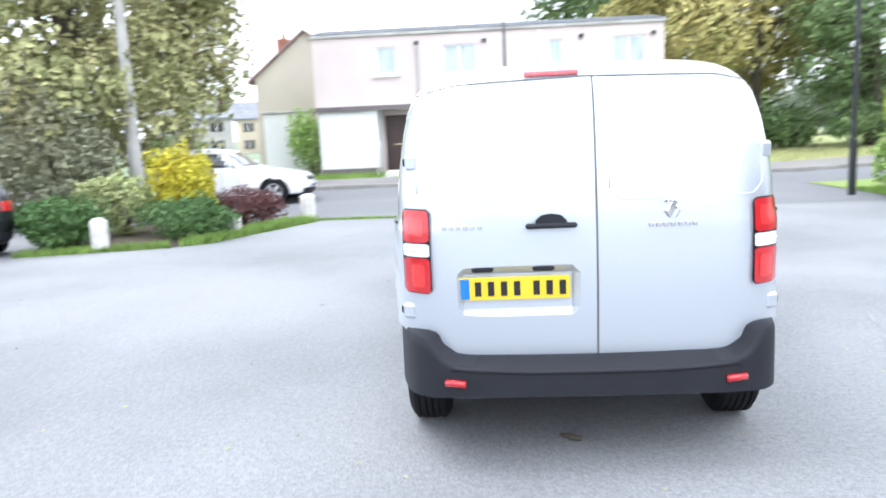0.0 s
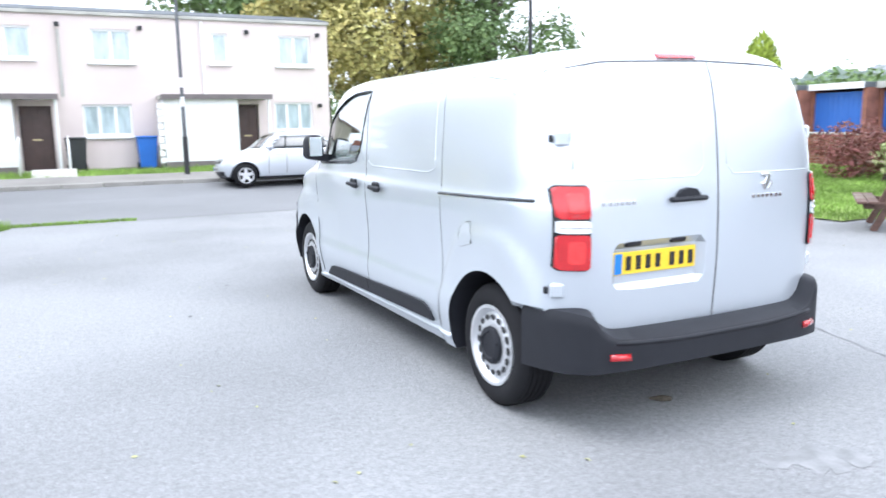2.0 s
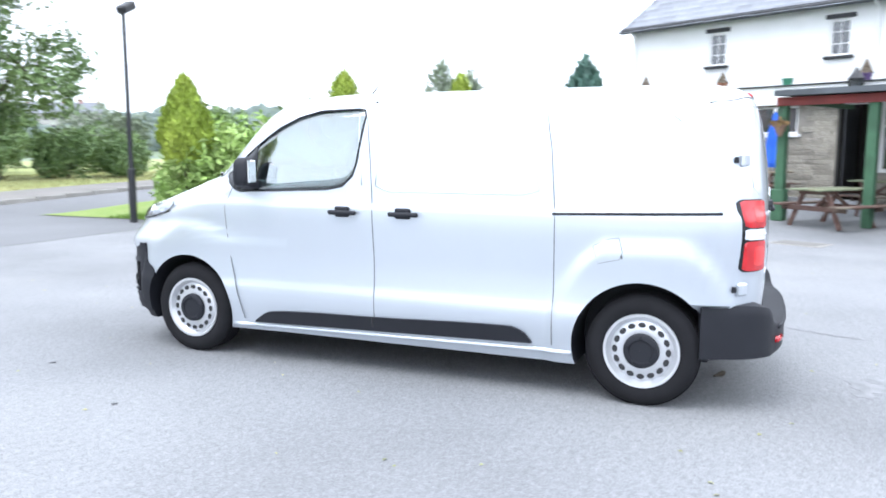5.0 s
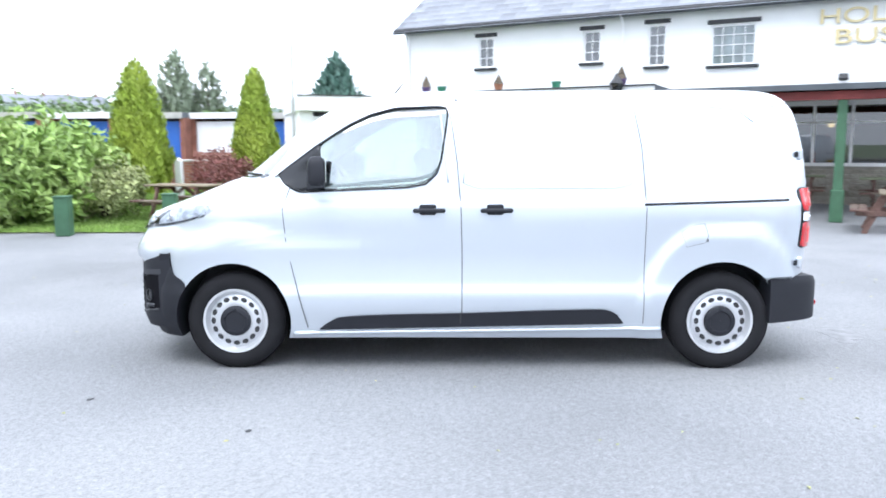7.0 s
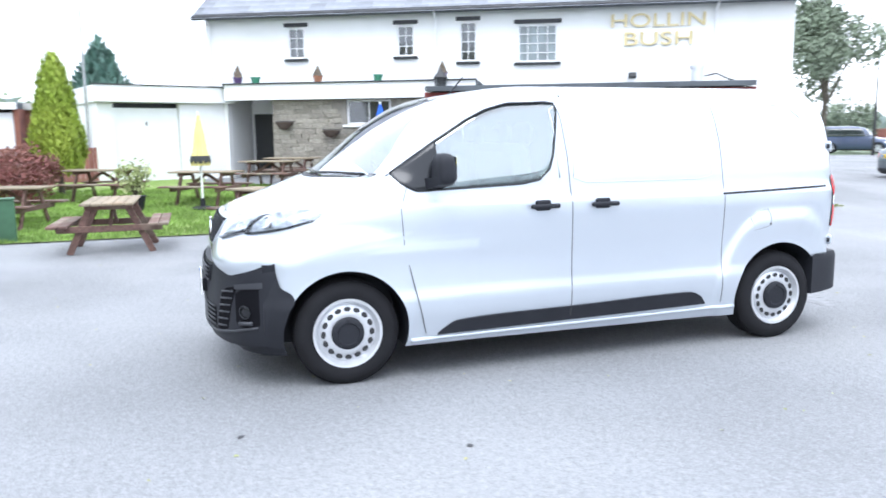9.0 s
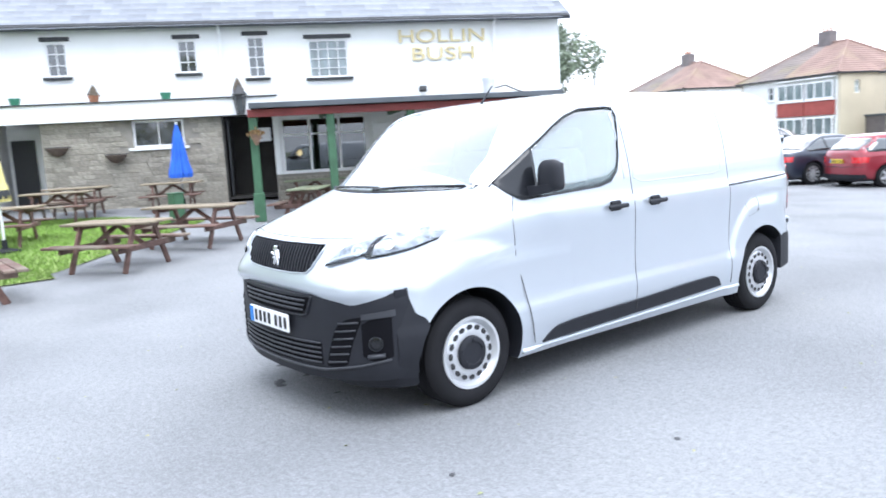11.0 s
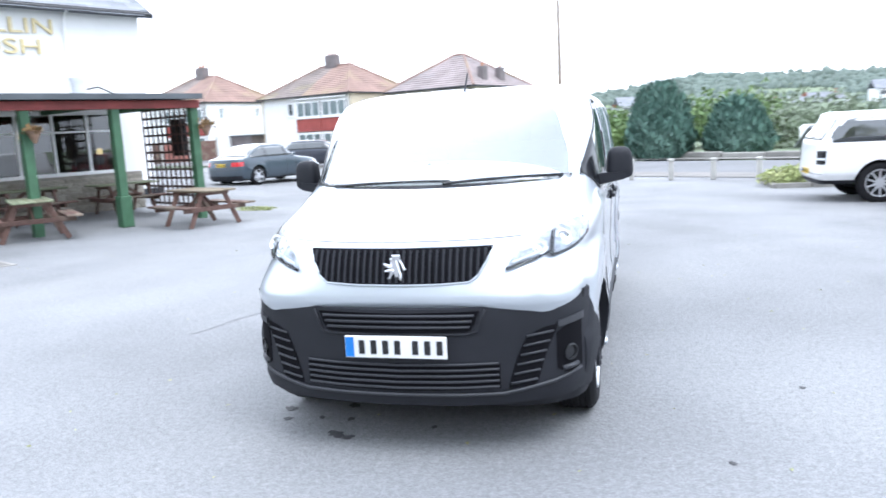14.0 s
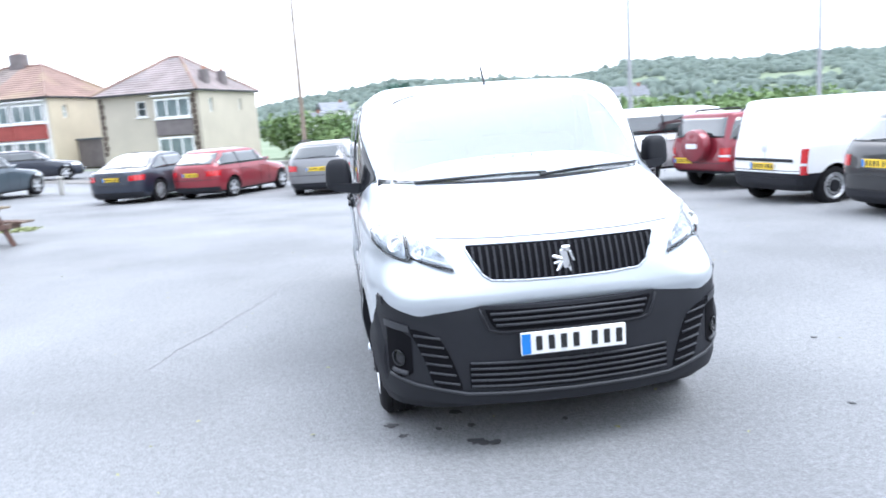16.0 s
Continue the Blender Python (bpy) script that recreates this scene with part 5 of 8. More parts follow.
M().box((-5.67, 15.72, 3.02), (7.44, 0.06, 0.52), ch=0.01).move(PT).part("fascia", WHITEWOOD, PUB, "deep white fascia board")
M().box((-5.7, 16.85, 3.2), (7.5, 2.3, 0.14)).move(PT).part("flat_roof", FELT, PUB)
M().box((-5.67, 15.7, 3.26), (7.5, 0.14, 0.04), ch=0.01).move(PT).part("roof_edge", BLACKPAINT, PUB)
# bar front under the veranda
bar_holes = [(-1.95, 0.34, 1.04, 2.6), (1.22, 4.35, 1.04, 2.6)]
wall_mesh(-2.1, 4.75, 0.1, 2.75, 14.3, 0.3, bar_holes).move(PT).part("bar_wall", RENDER_W, PUB)
M().box((4.6, 16.3, 1.4), (0.3, 3.4, 2.7)).move(PT).part("bar_side_wall", RENDER_W, PUB)
M().box((-2.0, 15.25, 1.4), (0.2, 1.7, 2.7)).move(PT).part("bar_left_wall", RENDER_W, PUB)
M().box((1.3, 16.3, 2.82), (6.9, 3.8, 0.14)).move(PT).part("bar_flat_roof", FELT, PUB)
M().box((1.4, 17.2, 1.4), (6.4, 0.06, 2.5)).move(PT).part("bar_back", FLOORIN, PUB)
M().box((1.4, 15.8, 0.45), (6.4, 2.8, 0.06)).move(PT).part("bar_floor", FLOORIN, PUB)
for h, n in ((bar_holes[0], 3), (bar_holes[1], 4)):
    w = window(PUB, *h, 14.3, PT, n, 1, TINT, fw=0.1, sill=WHITEWOOD, bar=0.06)
    M().box(((h[0] + h[1]) / 2, 14.375, h[2] + (h[3] - h[2]) * 0.68), (h[1] - h[0] - 0.14, 0.06, 0.045)).move(PT).part("transom", WHITEWOOD, w)
bd = M().box((0.86, 14.27, 1.3), (0.72, 0.05, 2.0), ch=0.01).move(PT).part("panel_door", WHITEWOOD, PUB, "white painted panel door")
for sx in (-1, 1):
    M().box((0.86 + sx * 0.39, 14.265, 1.32), (0.07, 0.07, 2.1), ch=0.008).move(PT).part("door_frame", WHITEWOOD, bd)
M().lathe([(0.0, 0.05), (0.025, 0.045), (0.03, 0.02), (0.02, 0.0)], 12, Matrix.Translation((1.14, 14.245, 1.3)) @ Matrix.Rotation(radians(90), 4, "X")).move(PT).part("door_knob", GOLD, bd)
st_beam = M().box((1.3, 14.24, 0.58), (6.8, 0.12, 0.96)).move(PT).part("stone_plinth", MORTAR, PUB, "rough stone plinth under the windows")
# veranda
POSTS = (-2.5, -0.87, 0.9, 2.57, 4.28)
ver = thing("veranda", "green posted veranda with felt roof and red fascia", "veranda", pose(*pubw(1.3, 13, 0), 0, 0, 244))
VT = Matrix.Translation((-1.3, -13, 0)) @ Matrix.Diagonal((1, 1, 0.965, 1))
for u in POSTS:
    zg = rel(*pubw(u, 11.0)[:2])
    po = M().box((u, 11.0, (2.6 + zg) / 2), (0.17, 0.17, 2.6 - zg), ch=0.012).move(VT).part("post", GREENPAINT, ver, "green painted square post")
    if u in (-2.5, 2.57):
        M().box((u, 11.0, zg + 0.32), (0.24, 0.24, 0.64), ch=0.015).move(VT).part("post_casing", GREENPAINT, po)
    M().box((u, 12.65, 2.53), (0.1, 3.2, 0.1)).move(VT).part("rafter", GREENPAINT, ver)
M().box((0.9, 10.9, 2.51), (7.0, 0.05, 0.17), ch=0.008).move(VT).part("fascia", REDPAINT, ver, "faded red fascia board")
vr = M()
vr.add([(-2.55, 10.65, 2.61), (4.35, 10.65, 2.61), (4.35, 14.7, 2.74), (-2.55, 14.7, 2.74), (-2.55, 10.65, 2.72), (4.35, 10.65, 2.72), (4.35, 14.7, 2.9), (-2.55, 14.7, 2.9)], [(3, 2, 1, 0), (4, 5, 6, 7), (0, 1, 5, 4), (1, 2, 6, 5), (2, 3, 7, 6), (3, 0, 4, 7)])
# white board added under the roof to bounce light onto the bar wall
M().box((0.9, 12.6, 2.59), (6.8, 3.1, 0.02)).move(VT).part("bounce_board", WHITEWOOD, ver, "white board added under the roof to bounce light")
vr.move(VT).part("roof", FELT, ver, "grey felted lean-to roof")
tr = thing("trellis", "dark square trellis at the end of the veranda", "trellis", pose(*pubw(4.28, 13.1, 0), 0, 0, 244))
TT = Matrix.Translation((-4.95, -13.1, 0)) @ Matrix.Translation((0, -0.95, 0))
for i in range(11):
    M().box((4.95, 12.05 + 0.2 * i, 1.35), (0.016, 0.05, 2.2)).move(TT).part("upright_slat", BROWNDOOR, tr)
for i in range(12):
    M().box((4.968, 13.05, 0.3 + 0.19 * i), (0.016, 2.05, 0.05)).move(TT).part("cross_slat", BROWNDOOR, tr)
tb = thing("hanging_board", "plain dark board hung on the trellis", "board", pose(*pubw(4.34, 11.75, 1.75), 0, 0, 244))
M().box((0, 0, 0), (0.03, 0.6, 0.8), ch=0.01).part("panel", BLACKPAINT, tb)
M().tube([(0, -0.15, 0.36), (0, 0, 0.5), (0, 0.15, 0.36)], 0.008, 5).part("hanger", BLACKPAINT, tb)
bb = thing("chalk_board", "arched black menu board on the white wall", "sign", pose(*pubw(6.02, 17.95, 1.2), 0, 0, 244))
M().prism([(-0.38, 0), (0.38, 0), (0.38, 0.95)] + [(0.38 * math.cos(a), 0.95 + 0.17 * math.sin(a)) for a in np.linspace(0.2, 2.94, 9)] + [(-0.38, 0.95)], 1, -0.02, 0.03).part("panel", BLACKPAINT, bb)
for z_, h_ in ((0.3, 0.42), (0.78, 0.3)):
    pn_ = M().box((0, -0.026, z_), (0.62, 0.008, h_), ch=0.003).part("poster", mat("pale_poster_%d" % int(z_ * 100), (0.35, 0.42, 0.5), rough=0.4, var=0.3, scale=5, bump=0), bb)
    for k in range(4):
        M().box((0, -0.032, z_ - h_ * 0.36 + h_ * 0.24 * k), (0.46 - 0.08 * (k % 2), 0.004, 0.022)).part("writing_bar", BLACKPAINT, pn_)
# lantern, baskets, pots, flue, camera box
lan = thing("wall_lantern", "black glazed lantern by the pub door", "lantern", pose(*pubw(-2.9, 15.4, 2.63), 0, 0, 244))
M().lathe([(0.18, 0.5), (0.2, 0.53), (0.07, 0.7), (0.025, 0.78), (0.0, 0.8)], 6).part("cap", BLACKPAINT, lan)
M().lathe([(0.0, 0.0), (0.09, 0.0), (0.175, 0.5), (0.0, 0.5)], 6).part("glazing", TINT, lan)
for k in range(6):
    a = math.pi * k / 3
    M().tube([(0.092 * math.cos(a), 0.092 * math.sin(a), -0.01), (0.178 * math.cos(a), 0.178 * math.sin(a), 0.52)], 0.012, 5).part("glazing_bar", BLACKPAINT, lan)
M().tube([(0, 0.2, 0.1), (0, 0.0, -0.04), (0, 0, 0.02)], 0.014, 6).part("bracket", BLACKPAINT, lan)
fl = thing("flue", "grey metal flue on the flat roof", "flue", pose(*pubw(4.0, 15.5, 2.76), 0, 0, 244))
M().lathe([(0.16, 0), (0.16, 0.5), (0.19, 0.5), (0.19, 0.58), (0.0, 0.6)], 16).part("pipe", STEEL, fl, smooth=40)
M().tube([(0.2, 0, 0.3), (0.5, 0, 0.36), (0.8, -0.1, 0.2), (1.3, -0.2, 0.05)], 0.02, 6).part("cable", BLACKPAINT, fl)
fld = thing("floodlight", "small black floodlight on the white wall", "lamp", pose(*pubw(2.54, 17.84, 3.2), 0, 0, 244))
M().box((0, -0.02, 0.08), (0.24, 0.14, 0.16), rot=Matrix.Rotation(radians(-20), 3, "X"), ch=0.02).part("housing", BLACKPAINT, fld)
M().tube([(0, 0.17, 0.05), (0, 0.0, 0.05)], 0.02, 6).part("stem", BLACKPAINT, fld)
POT_P = mat("purple_pot", (0.1, 0.06, 0.16), rough=0.4)
POT_G = mat("green_pot", (0.05, 0.22, 0.13), rough=0.45)
TERRA = mat("terracotta", (0.35, 0.16, 0.09), rough=0.8)

M().box((6.1, 17.93, 0.18), (2.3, 0.14, 0.36)).move(PT).part("black_plinth", BLACKPAINT, PUB)
LAMPGLOW = bpy.data.materials.new("warm_lamp_glow")
LAMPGLOW.use_nodes = True
LAMPGLOW.node_tree.nodes["Principled BSDF"].inputs["Emission Color"].default_value = (1.0, 0.62, 0.25, 1)
LAMPGLOW.node_tree.nodes["Principled BSDF"].inputs["Emission Strength"].default_value = 4.0
for u, n, z in ((-1.45, 15.1, 1.5), (2.35, 15.2, 1.95), (4.1, 15.0, 1.5)):
    bl_ = thing("table_lamp", "small glowing warm lamp inside the bar", "lamp", pose(*pubw(u, n, z)), "bar lamps")
    M().lathe([(0.0, 0.12), (0.05, 0.1), (0.075, 0.03), (0.05, -0.03), (0.0, -0.05)], 12).part("globe", LAMPGLOW, bl_, smooth=True)
    M().tube([(0, 0, -0.04), (0, 0, -z + 0.48)], 0.02, 8).part("stem", BROWNDOOR, bl_)
CONE_B = mat("browned_topiary", (0.12, 0.095, 0.07), rough=0.9, var=0.3, scale=20, fine=60, bump=0.8, dist=0.02)
CONE_G = mat("green_topiary", (0.09, 0.2, 0.12), rough=0.9, var=0.3, scale=20, fine=60, bump=0.8, dist=0.02)
BASKET = mat("woven_basket", (0.26, 0.17, 0.12), rough=0.9, var=0.3, scale=10, fine=50, bump=0.8, dist=0.02)


def roof_pot(u, hgt, material, potm, label):
    p = thing("potted_topiary", label, "plant pot", pose(*pubw(u, 16.1, 3.125)), "roof pots")
    M().lathe([(0.0, 0.0), (0.1, 0.0), (0.14, 0.18), (0.15, 0.18), (0.15, 0.21), (0.12, 0.21), (0.0, 0.2)], 16).part("pot", potm, p, smooth=40)
    if hgt:
        m_ = M()
        rr_ = random.Random(int(u * 100))
        rows_ = []
        for k in range(9):
            q_ = k / 8
            rad_ = 0.15 * (1 - q_) ** 0.9 + 0.005
            ring_ = [rad_ * rr_.uniform(0.8, 1.2) for a in range(14)]
            rows_.append([(ring_[a % 14] * math.cos(a * 6.283 / 14), ring_[a % 14] * math.sin(a * 6.283 / 14), 0.2 + hgt * q_) for a in range(15)])
        m_.grid(rows_).part("cone", material, p)


roof_pot(-9.12, 0.38, CONE_B, POT_P, "purple pot with a browned cone of topiary")
roof_pot(-8.57, 0, CONE_G, POT_G, "empty green glazed pot on the roof edge")
roof_pot(-6.65, 0.3, CONE_B, TERRA, "terracotta pot with a thin brown cone")
roof_pot(-4.84, 0, CONE_G, POT_G, "empty green glazed pot on the roof edge")
roof_pot(-2.95, 0.36, CONE_B, POT_P, "purple pot with a browned cone of topiary")


def hanging_basket(u, n, z, label, seed):
    p = thing("hanging_basket", label, "hanging basket", pose(*pubw(u, n, z), 0, 0, 244) @ Matrix.Scale(0.68, 4), "hanging baskets")
    M().lathe([(0.0, -0.34), (0.05, -0.32), (0.15, -0.1), (0.19, 0.0), (0.17, 0.0), (0.0, -0.03)], 16).part("basket", BASKET, p, smooth=40)
    for k in range(3):
        a = k * 2.094
        M().tube([(0.17 * math.cos(a), 0.17 * math.sin(a), 0), (0, 0, 0.42)], 0.005, 4).part("chain", BLACKPAINT, p)
    M().tube([(0, 0, 0.42), (0, 0.05, 0.46), (0, 0.2, 0.46)], 0.01, 5).part("bracket", BLACKPAINT, p)
    q_ = np.random.RandomState(seed)
    m_ = M()
    for k in range(160):
        c_ = q_.normal(size=3) * (0.1, 0.1, 0.06) + (0, 0, 0.03)
        t_, b_ = q_.normal(size=3) * 0.035, q_.normal(size=3) * 0.03
        m_.add([c_ - t_, c_ + b_, c_ + t_, c_ - b_], [(0, 1, 2, 3)])
    m_.part("flower_mass", mat("dried_flowers", (0.28, 0.14, 0.06), rough=0.9, col2=(0.14, 0.12, 0.05), scale=14, fine=20, bump=0) if "dried_flowers" not in bpy.data.materials else bpy.data.materials["dried_flowers"], p, tidy=False)


hanging_basket(-2.45, 10.75, 1.98, "brown hanging basket with dry flowers on a post", 1)
hanging_basket(0.95, 10.75, 1.98, "brown hanging basket with dry flowers on a post", 2)
hanging_basket(4.42, 10.75, 1.98, "brown hanging basket at the veranda corner", 3)
for u, z in ((-7.62, 2.0), (-6.2, 1.75)):
    wb_ = thing("wall_basket", "dark half-round planter on the stone wall", "planter", pose(*pubw(u, 15.78, z), 0, 0, 244), "wall planters")
    M().lathe([(0.02, -0.22), (0.14, -0.18), (0.25, -0.06), (0.28, 0.0), (0.24, 0.0), (0.0, -0.03)], 20, Matrix.Diagonal((1, 0.6, 1, 1))).part("trough", mat("dark_coir", (0.1, 0.075, 0.06), rough=0.95, var=0.3, scale=12, fine=60, bump=0.8, dist=0.02) if "dark_coir" not in bpy.data.materials else bpy.data.materials["dark_coir"], wb_, smooth=40)
    M().tube([(-0.3, 0.1, 0.02), (-0.2, -0.1, 0.02), (0.2, -0.1, 0.02), (0.3, 0.1, 0.02)], 0.012, 6).part("rim", BLACKPAINT, wb_)

# stones of the bay and the plinth
stone_meshes = []
for k in range(5):
    sm = M().box((0, 0, 0), (1, 1, 1), ch=0.09)
    rr = random.Random(40 + k)
    sm.v = [(x + rr.uniform(-0.05, 0.05), y + rr.uniform(-0.12, 0.12), z + rr.uniform(-0.07, 0.07)) for x, y, z in sm.v]
    stone_meshes.append(sm.mesh("stone", STONE))
rng = random.Random(5)


def stones(parent, u0, u1, z0, z1, y, hole=None, hgt=0.115):
    z, n = z0, 0
    while z < z1 - 0.04:
        h = min(hgt * rng.uniform(0.8, 1.3), z1 - z)
        u = u0 + rng.uniform(-0.1, 0)
        while u < u1:
            w = rng.uniform(0.22, 0.48)
            a, b = max(u, u0), min(u + w, u1)
            if b - a > 0.06 and not (hole and a < hole[1] and b > hole[0] and z < hole[3] and z + h > hole[2]):
                o = new("stone", stone_meshes[rng.randrange(5)])
                o.parent = parent
                o.matrix_basis = PT @ Matrix.Translation(((a + b) / 2, y, z + h / 2)) @ Matrix.Diagonal((b - a - 0.014, 0.06, h - 0.014, 1))
                n += 1
            u += w
        z += h
    return n


stones(sb, -8.02, -3.43, 0.25, 2.75, 15.945, (-5.81, -4.4, 1.92, 2.74), 0.13)
stones(st_beam, -2.05, 4.7, 0.12, 1.0, 14.185, None, 0.125)

# the terrace across the road
TY = 20.3
TER = thing("terraced_house", "pink rendered flat-fronted terrace with white porch boxes", "house", pose(-0.46, TY, 0, 0, 0, 0))
TM = Matrix.Translation((0.3, -TY, 0)) @ Matrix.Diagonal((1, 1, 0.96, 1))
t_holes = [(-4.0, -3.3, 3.72, 4.68), (-1.75, -0.62, 3.66, 4.66), (1.74, 2.24, 3.68, 4.66), (3.85, 4.95, 3.66, 4.66), (-2.12, -0.74, 1.38, 2.36), (3.65, 4.95, 1.45, 2.42), (-3.8, -2.94, 0.3, 2.32), (2.38, 3.12, 0.3, 2.35)]
wall_mesh(-6.15, 5.55, 0.1, 5.08, TY, 0.3, t_holes).move(TM).part("wall", RENDER_P, TER)
for x in (-6.15, 5.25):
    M().prism([(TY + 0.3, 0.1), (TY + 8.5, 0.1), (TY + 8.5, 3.5), (TY + 2.2, 5.45), (TY + 0.3, 5.08)], 0, x, x + 0.3).move(TM).part("gable_wall", BRICK_T if x < 0 else RENDER_P, TER)
M().box((-0.3, TY + 8.6, 1.8), (11.7, 0.2, 3.5)).move(TM).part("rear_wall", BRICK_T, TER)
rfm = M()
rfm.prism([(TY + 0.1, 5.1), (TY + 2.2, 5.5), (TY + 8.8, 3.45), (TY + 8.8, 3.55), (TY + 2.2, 5.6), (TY + 0.1, 5.2)], 0, -6.25, 5.65)
rfm.move(TM).part("roof", FELT, TER)
M().box((-0.3, TY - 0.03, 5.1), (11.8, 0.1, 0.1), ch=0.01).move(TM).part("parapet_cap", CONCRETE, TER)
for h, nx in zip(t_holes[:6], (1, 2, 1, 2, 3, 3)):
    window(TER, *h, TY, TM, nx, 1, NETCURTAIN, sill=WHITEWOOD, fw=0.07, bar=0.09)
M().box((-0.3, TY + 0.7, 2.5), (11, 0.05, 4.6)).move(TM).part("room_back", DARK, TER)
for x0, x1, dx0, dx1 in ((-5.84, -3.9, -3.8, -2.94), (0.05, 2.26, 2.38, 3.12)):
    gb = wall_mesh(x0, x1, 0.42, 2.5, 19.3, 0.12).move(TM).part("porch_box", WHITEWOOD, TER, "white boarded store beside the door")
    M().box(((x0 + x1) / 2, 19.32, 0.36), (x1 - x0 + 0.04, 0.1, 0.36)).move(TM).part("plinth", GREYPANEL, gb)
    for x in (x0 + 0.06, x1 - 0.06):
        M().box((x, 19.85, 1.4), (0.12, 0.86, 2.2)).move(TM).part("side_panel", WHITEWOOD, gb)
    for i in range(12):
        M().box((x0 + 0.1 + (x1 - x0 - 0.2) * i / 11, 19.292, 1.46), (0.012, 0.012, 2.04)).move(TM).part("board_joint", WHITEWOOD, gb)
    cn = M().box(((x0 + dx1 + 0.15) / 2, 19.75, 2.56), (dx1 + 0.25 - x0, 1.12, 0.13), ch=0.015).move(TM).part("canopy", CONCRETE, TER, "flat grey porch canopy")
    M().box(((x0 + dx1 + 0.15) / 2, 19.18, 2.56), (dx1 + 0.27 - x0, 0.03, 0.16)).move(TM).part("canopy_edge", GREYPANEL, cn)
    fd = M().box(((dx0 + dx1) / 2, TY + 0.1, 1.35), (dx1 - dx0 - 0.06, 0.06, 1.98), ch=0.01).move(TM).part("front_door", BROWNDOOR, TER, "dark brown panelled front door")
    for a in (-0.22, 0.22):
        for b, hh in ((0.75, 0.6), (1.8, 0.8)):
            M().box(((dx0 + dx1) / 2 + a * (dx1 - dx0), TY + 0.065, b + 0.05), (0.3 * (dx1 - dx0), 0.02, hh), ch=0.012).move(TM).part("door_panel", BROWNDOOR, fd)
    M().box(((dx0 + dx1) / 2, TY + 0.05, 1.3), (0.24, 0.02, 0.05), ch=0.006).move(TM).part("letter_plate", GOLD, fd)
    M().box(((dx0 + dx1) / 2, 19.7, 0.32), (dx1 - dx0 + 0.1, 1.1, 0.1), ch=0.01).move(TM).part("door_step", CONCRETE, TER)
    M().tube([(dx1 + 0.12, 19.35, 0.3), (dx1 + 0.12, 19.35, 2.5)], 0.045, 8).move(TM).part("canopy_post", WHITEWOOD, cn)
M().box((-0.98, TY - 0.03, 0.72), (3.2, 0.05, 0.7)).move(TM).part("render_panel", RENDER_P, TER)
for x, z in ((-2.6, 4.75), (-0.35, 4.72), (2.85, 4.72), (5.2, 4.7), (5.2, 2.3)):
    M().box((x, TY - 0.06, z), (0.13, 0.12, 0.13), ch=0.015).move(TM).part("vent", BLACKPAINT, TER)
M().tube([(-2.6, TY - 0.05, 4.6), (-2.6, TY - 0.05, 2.6)], 0.045, 8).move(TM).part("stain_pipe", CONCRETE, TER)
M().tube([(1.45, TY - 0.05, 5.0), (1.45, TY - 0.05, 2.6)], 0.04, 8).move(TM).part("drainpipe", WHITEWOOD, TER)
for i in range(9):
    M().box((-0.05 - 0.02 * (i % 2), 19.24, 0.6 + 0.21 * i), (0.16, 0.08, 0.18), ch=0.012).move(TM).part("louvre", WHITEWOOD, TER)
RENDER_G = mat("greyed_tan_render", (0.47, 0.425, 0.35), rough=0.92, var=0.08, scale=0.5, fine=60, bump=0.3)
# gabled house behind the terrace
gh = thing("gabled_house", "tan rendered gabled house behind the terrace", "house", pose(-8.0, 26.5, 0))
M().prism([(-2.2, 0), (2.6, 0), (2.6, 3.85), (0.0, 5.93), (-2.2, 4.15)], 1, 0.0, 0.3).part("gable_wall", RENDER_G, gh)
for x in (-2.2, 2.4):
    M().box((x + 0.1, 4.3, 2.0), (0.25, 8.0, 4.0)).part("side_wall", RENDER_T, gh)
for sx, xe, ze in ((-1, -2.5, 3.92), (1, 2.95, 3.6)):
    m_ = M()
    m_.add([(0, -0.15, 5.95), (xe, -0.15, ze), (xe, 8.4, ze), (0, 8.4, 5.95), (0, -0.15, 6.07), (xe, -0.15, ze + 0.12), (xe, 8.4, ze + 0.12), (0, 8.4, 6.07)], [(0, 1, 2, 3), (7, 6, 5, 4), (0, 4, 5, 1), (1, 5, 6, 2), (2, 6, 7, 3), (3, 7, 4, 0)])
    m_.part("roof_slope", TILE_B, gh)
ch = M().box((-1.5, 2.5, 5.2), (0.55, 0.6, 1.6), ch=0.02).part("chimney", BRICK_R, gh)
M().lathe([(0.11, 0), (0.09, 0.25)], 10, Matrix.Translation((-1.5, 2.5, 6.0))).part("chimney_pot", TERRA, ch)
# white store beside the gable, handrails, bins
so = thing("store_shed", "white flat-roofed store beside the gable wall", "shed", pose(-7.6, 22.6, rel(-7.6, 22.6)))
M().box((0, 0, 1.05), (1.8, 2.2, 2.1), ch=0.02).part("wall_block", WHITEWOOD, so)
M().box((0, 0, 2.14), (1.95, 2.35, 0.1), ch=0.02).part("roof", CONCRETE, so)
for x in (-3.98, -2.75):
    hr = thing("handrail", "white tubular handrail by the door ramp", "handrail", pose(x, 18.8, rel(x, 18.8)))
    M().tube([(0, 0.5, 0), (0, 0.5, 0.95), (0, 0.35, 1.05), (0, -0.4, 0.85), (0, -0.5, 0.75), (0, -0.5, 0)], 0.03, 8).part("rail", WHITEWOOD, hr, smooth=True)
rp = thing("door_ramp", "pale concrete ramp up to the door", "ramp", pose(-3.15, 17.9, rel(-3.15, 17.9)))
M().prism([(-0.75, 0.0), (0.7, 0.0), (0.7, 0.2), (-0.75, 0.03)], 0, -0.55, 0.55).part("slab", CONCRETE, rp)
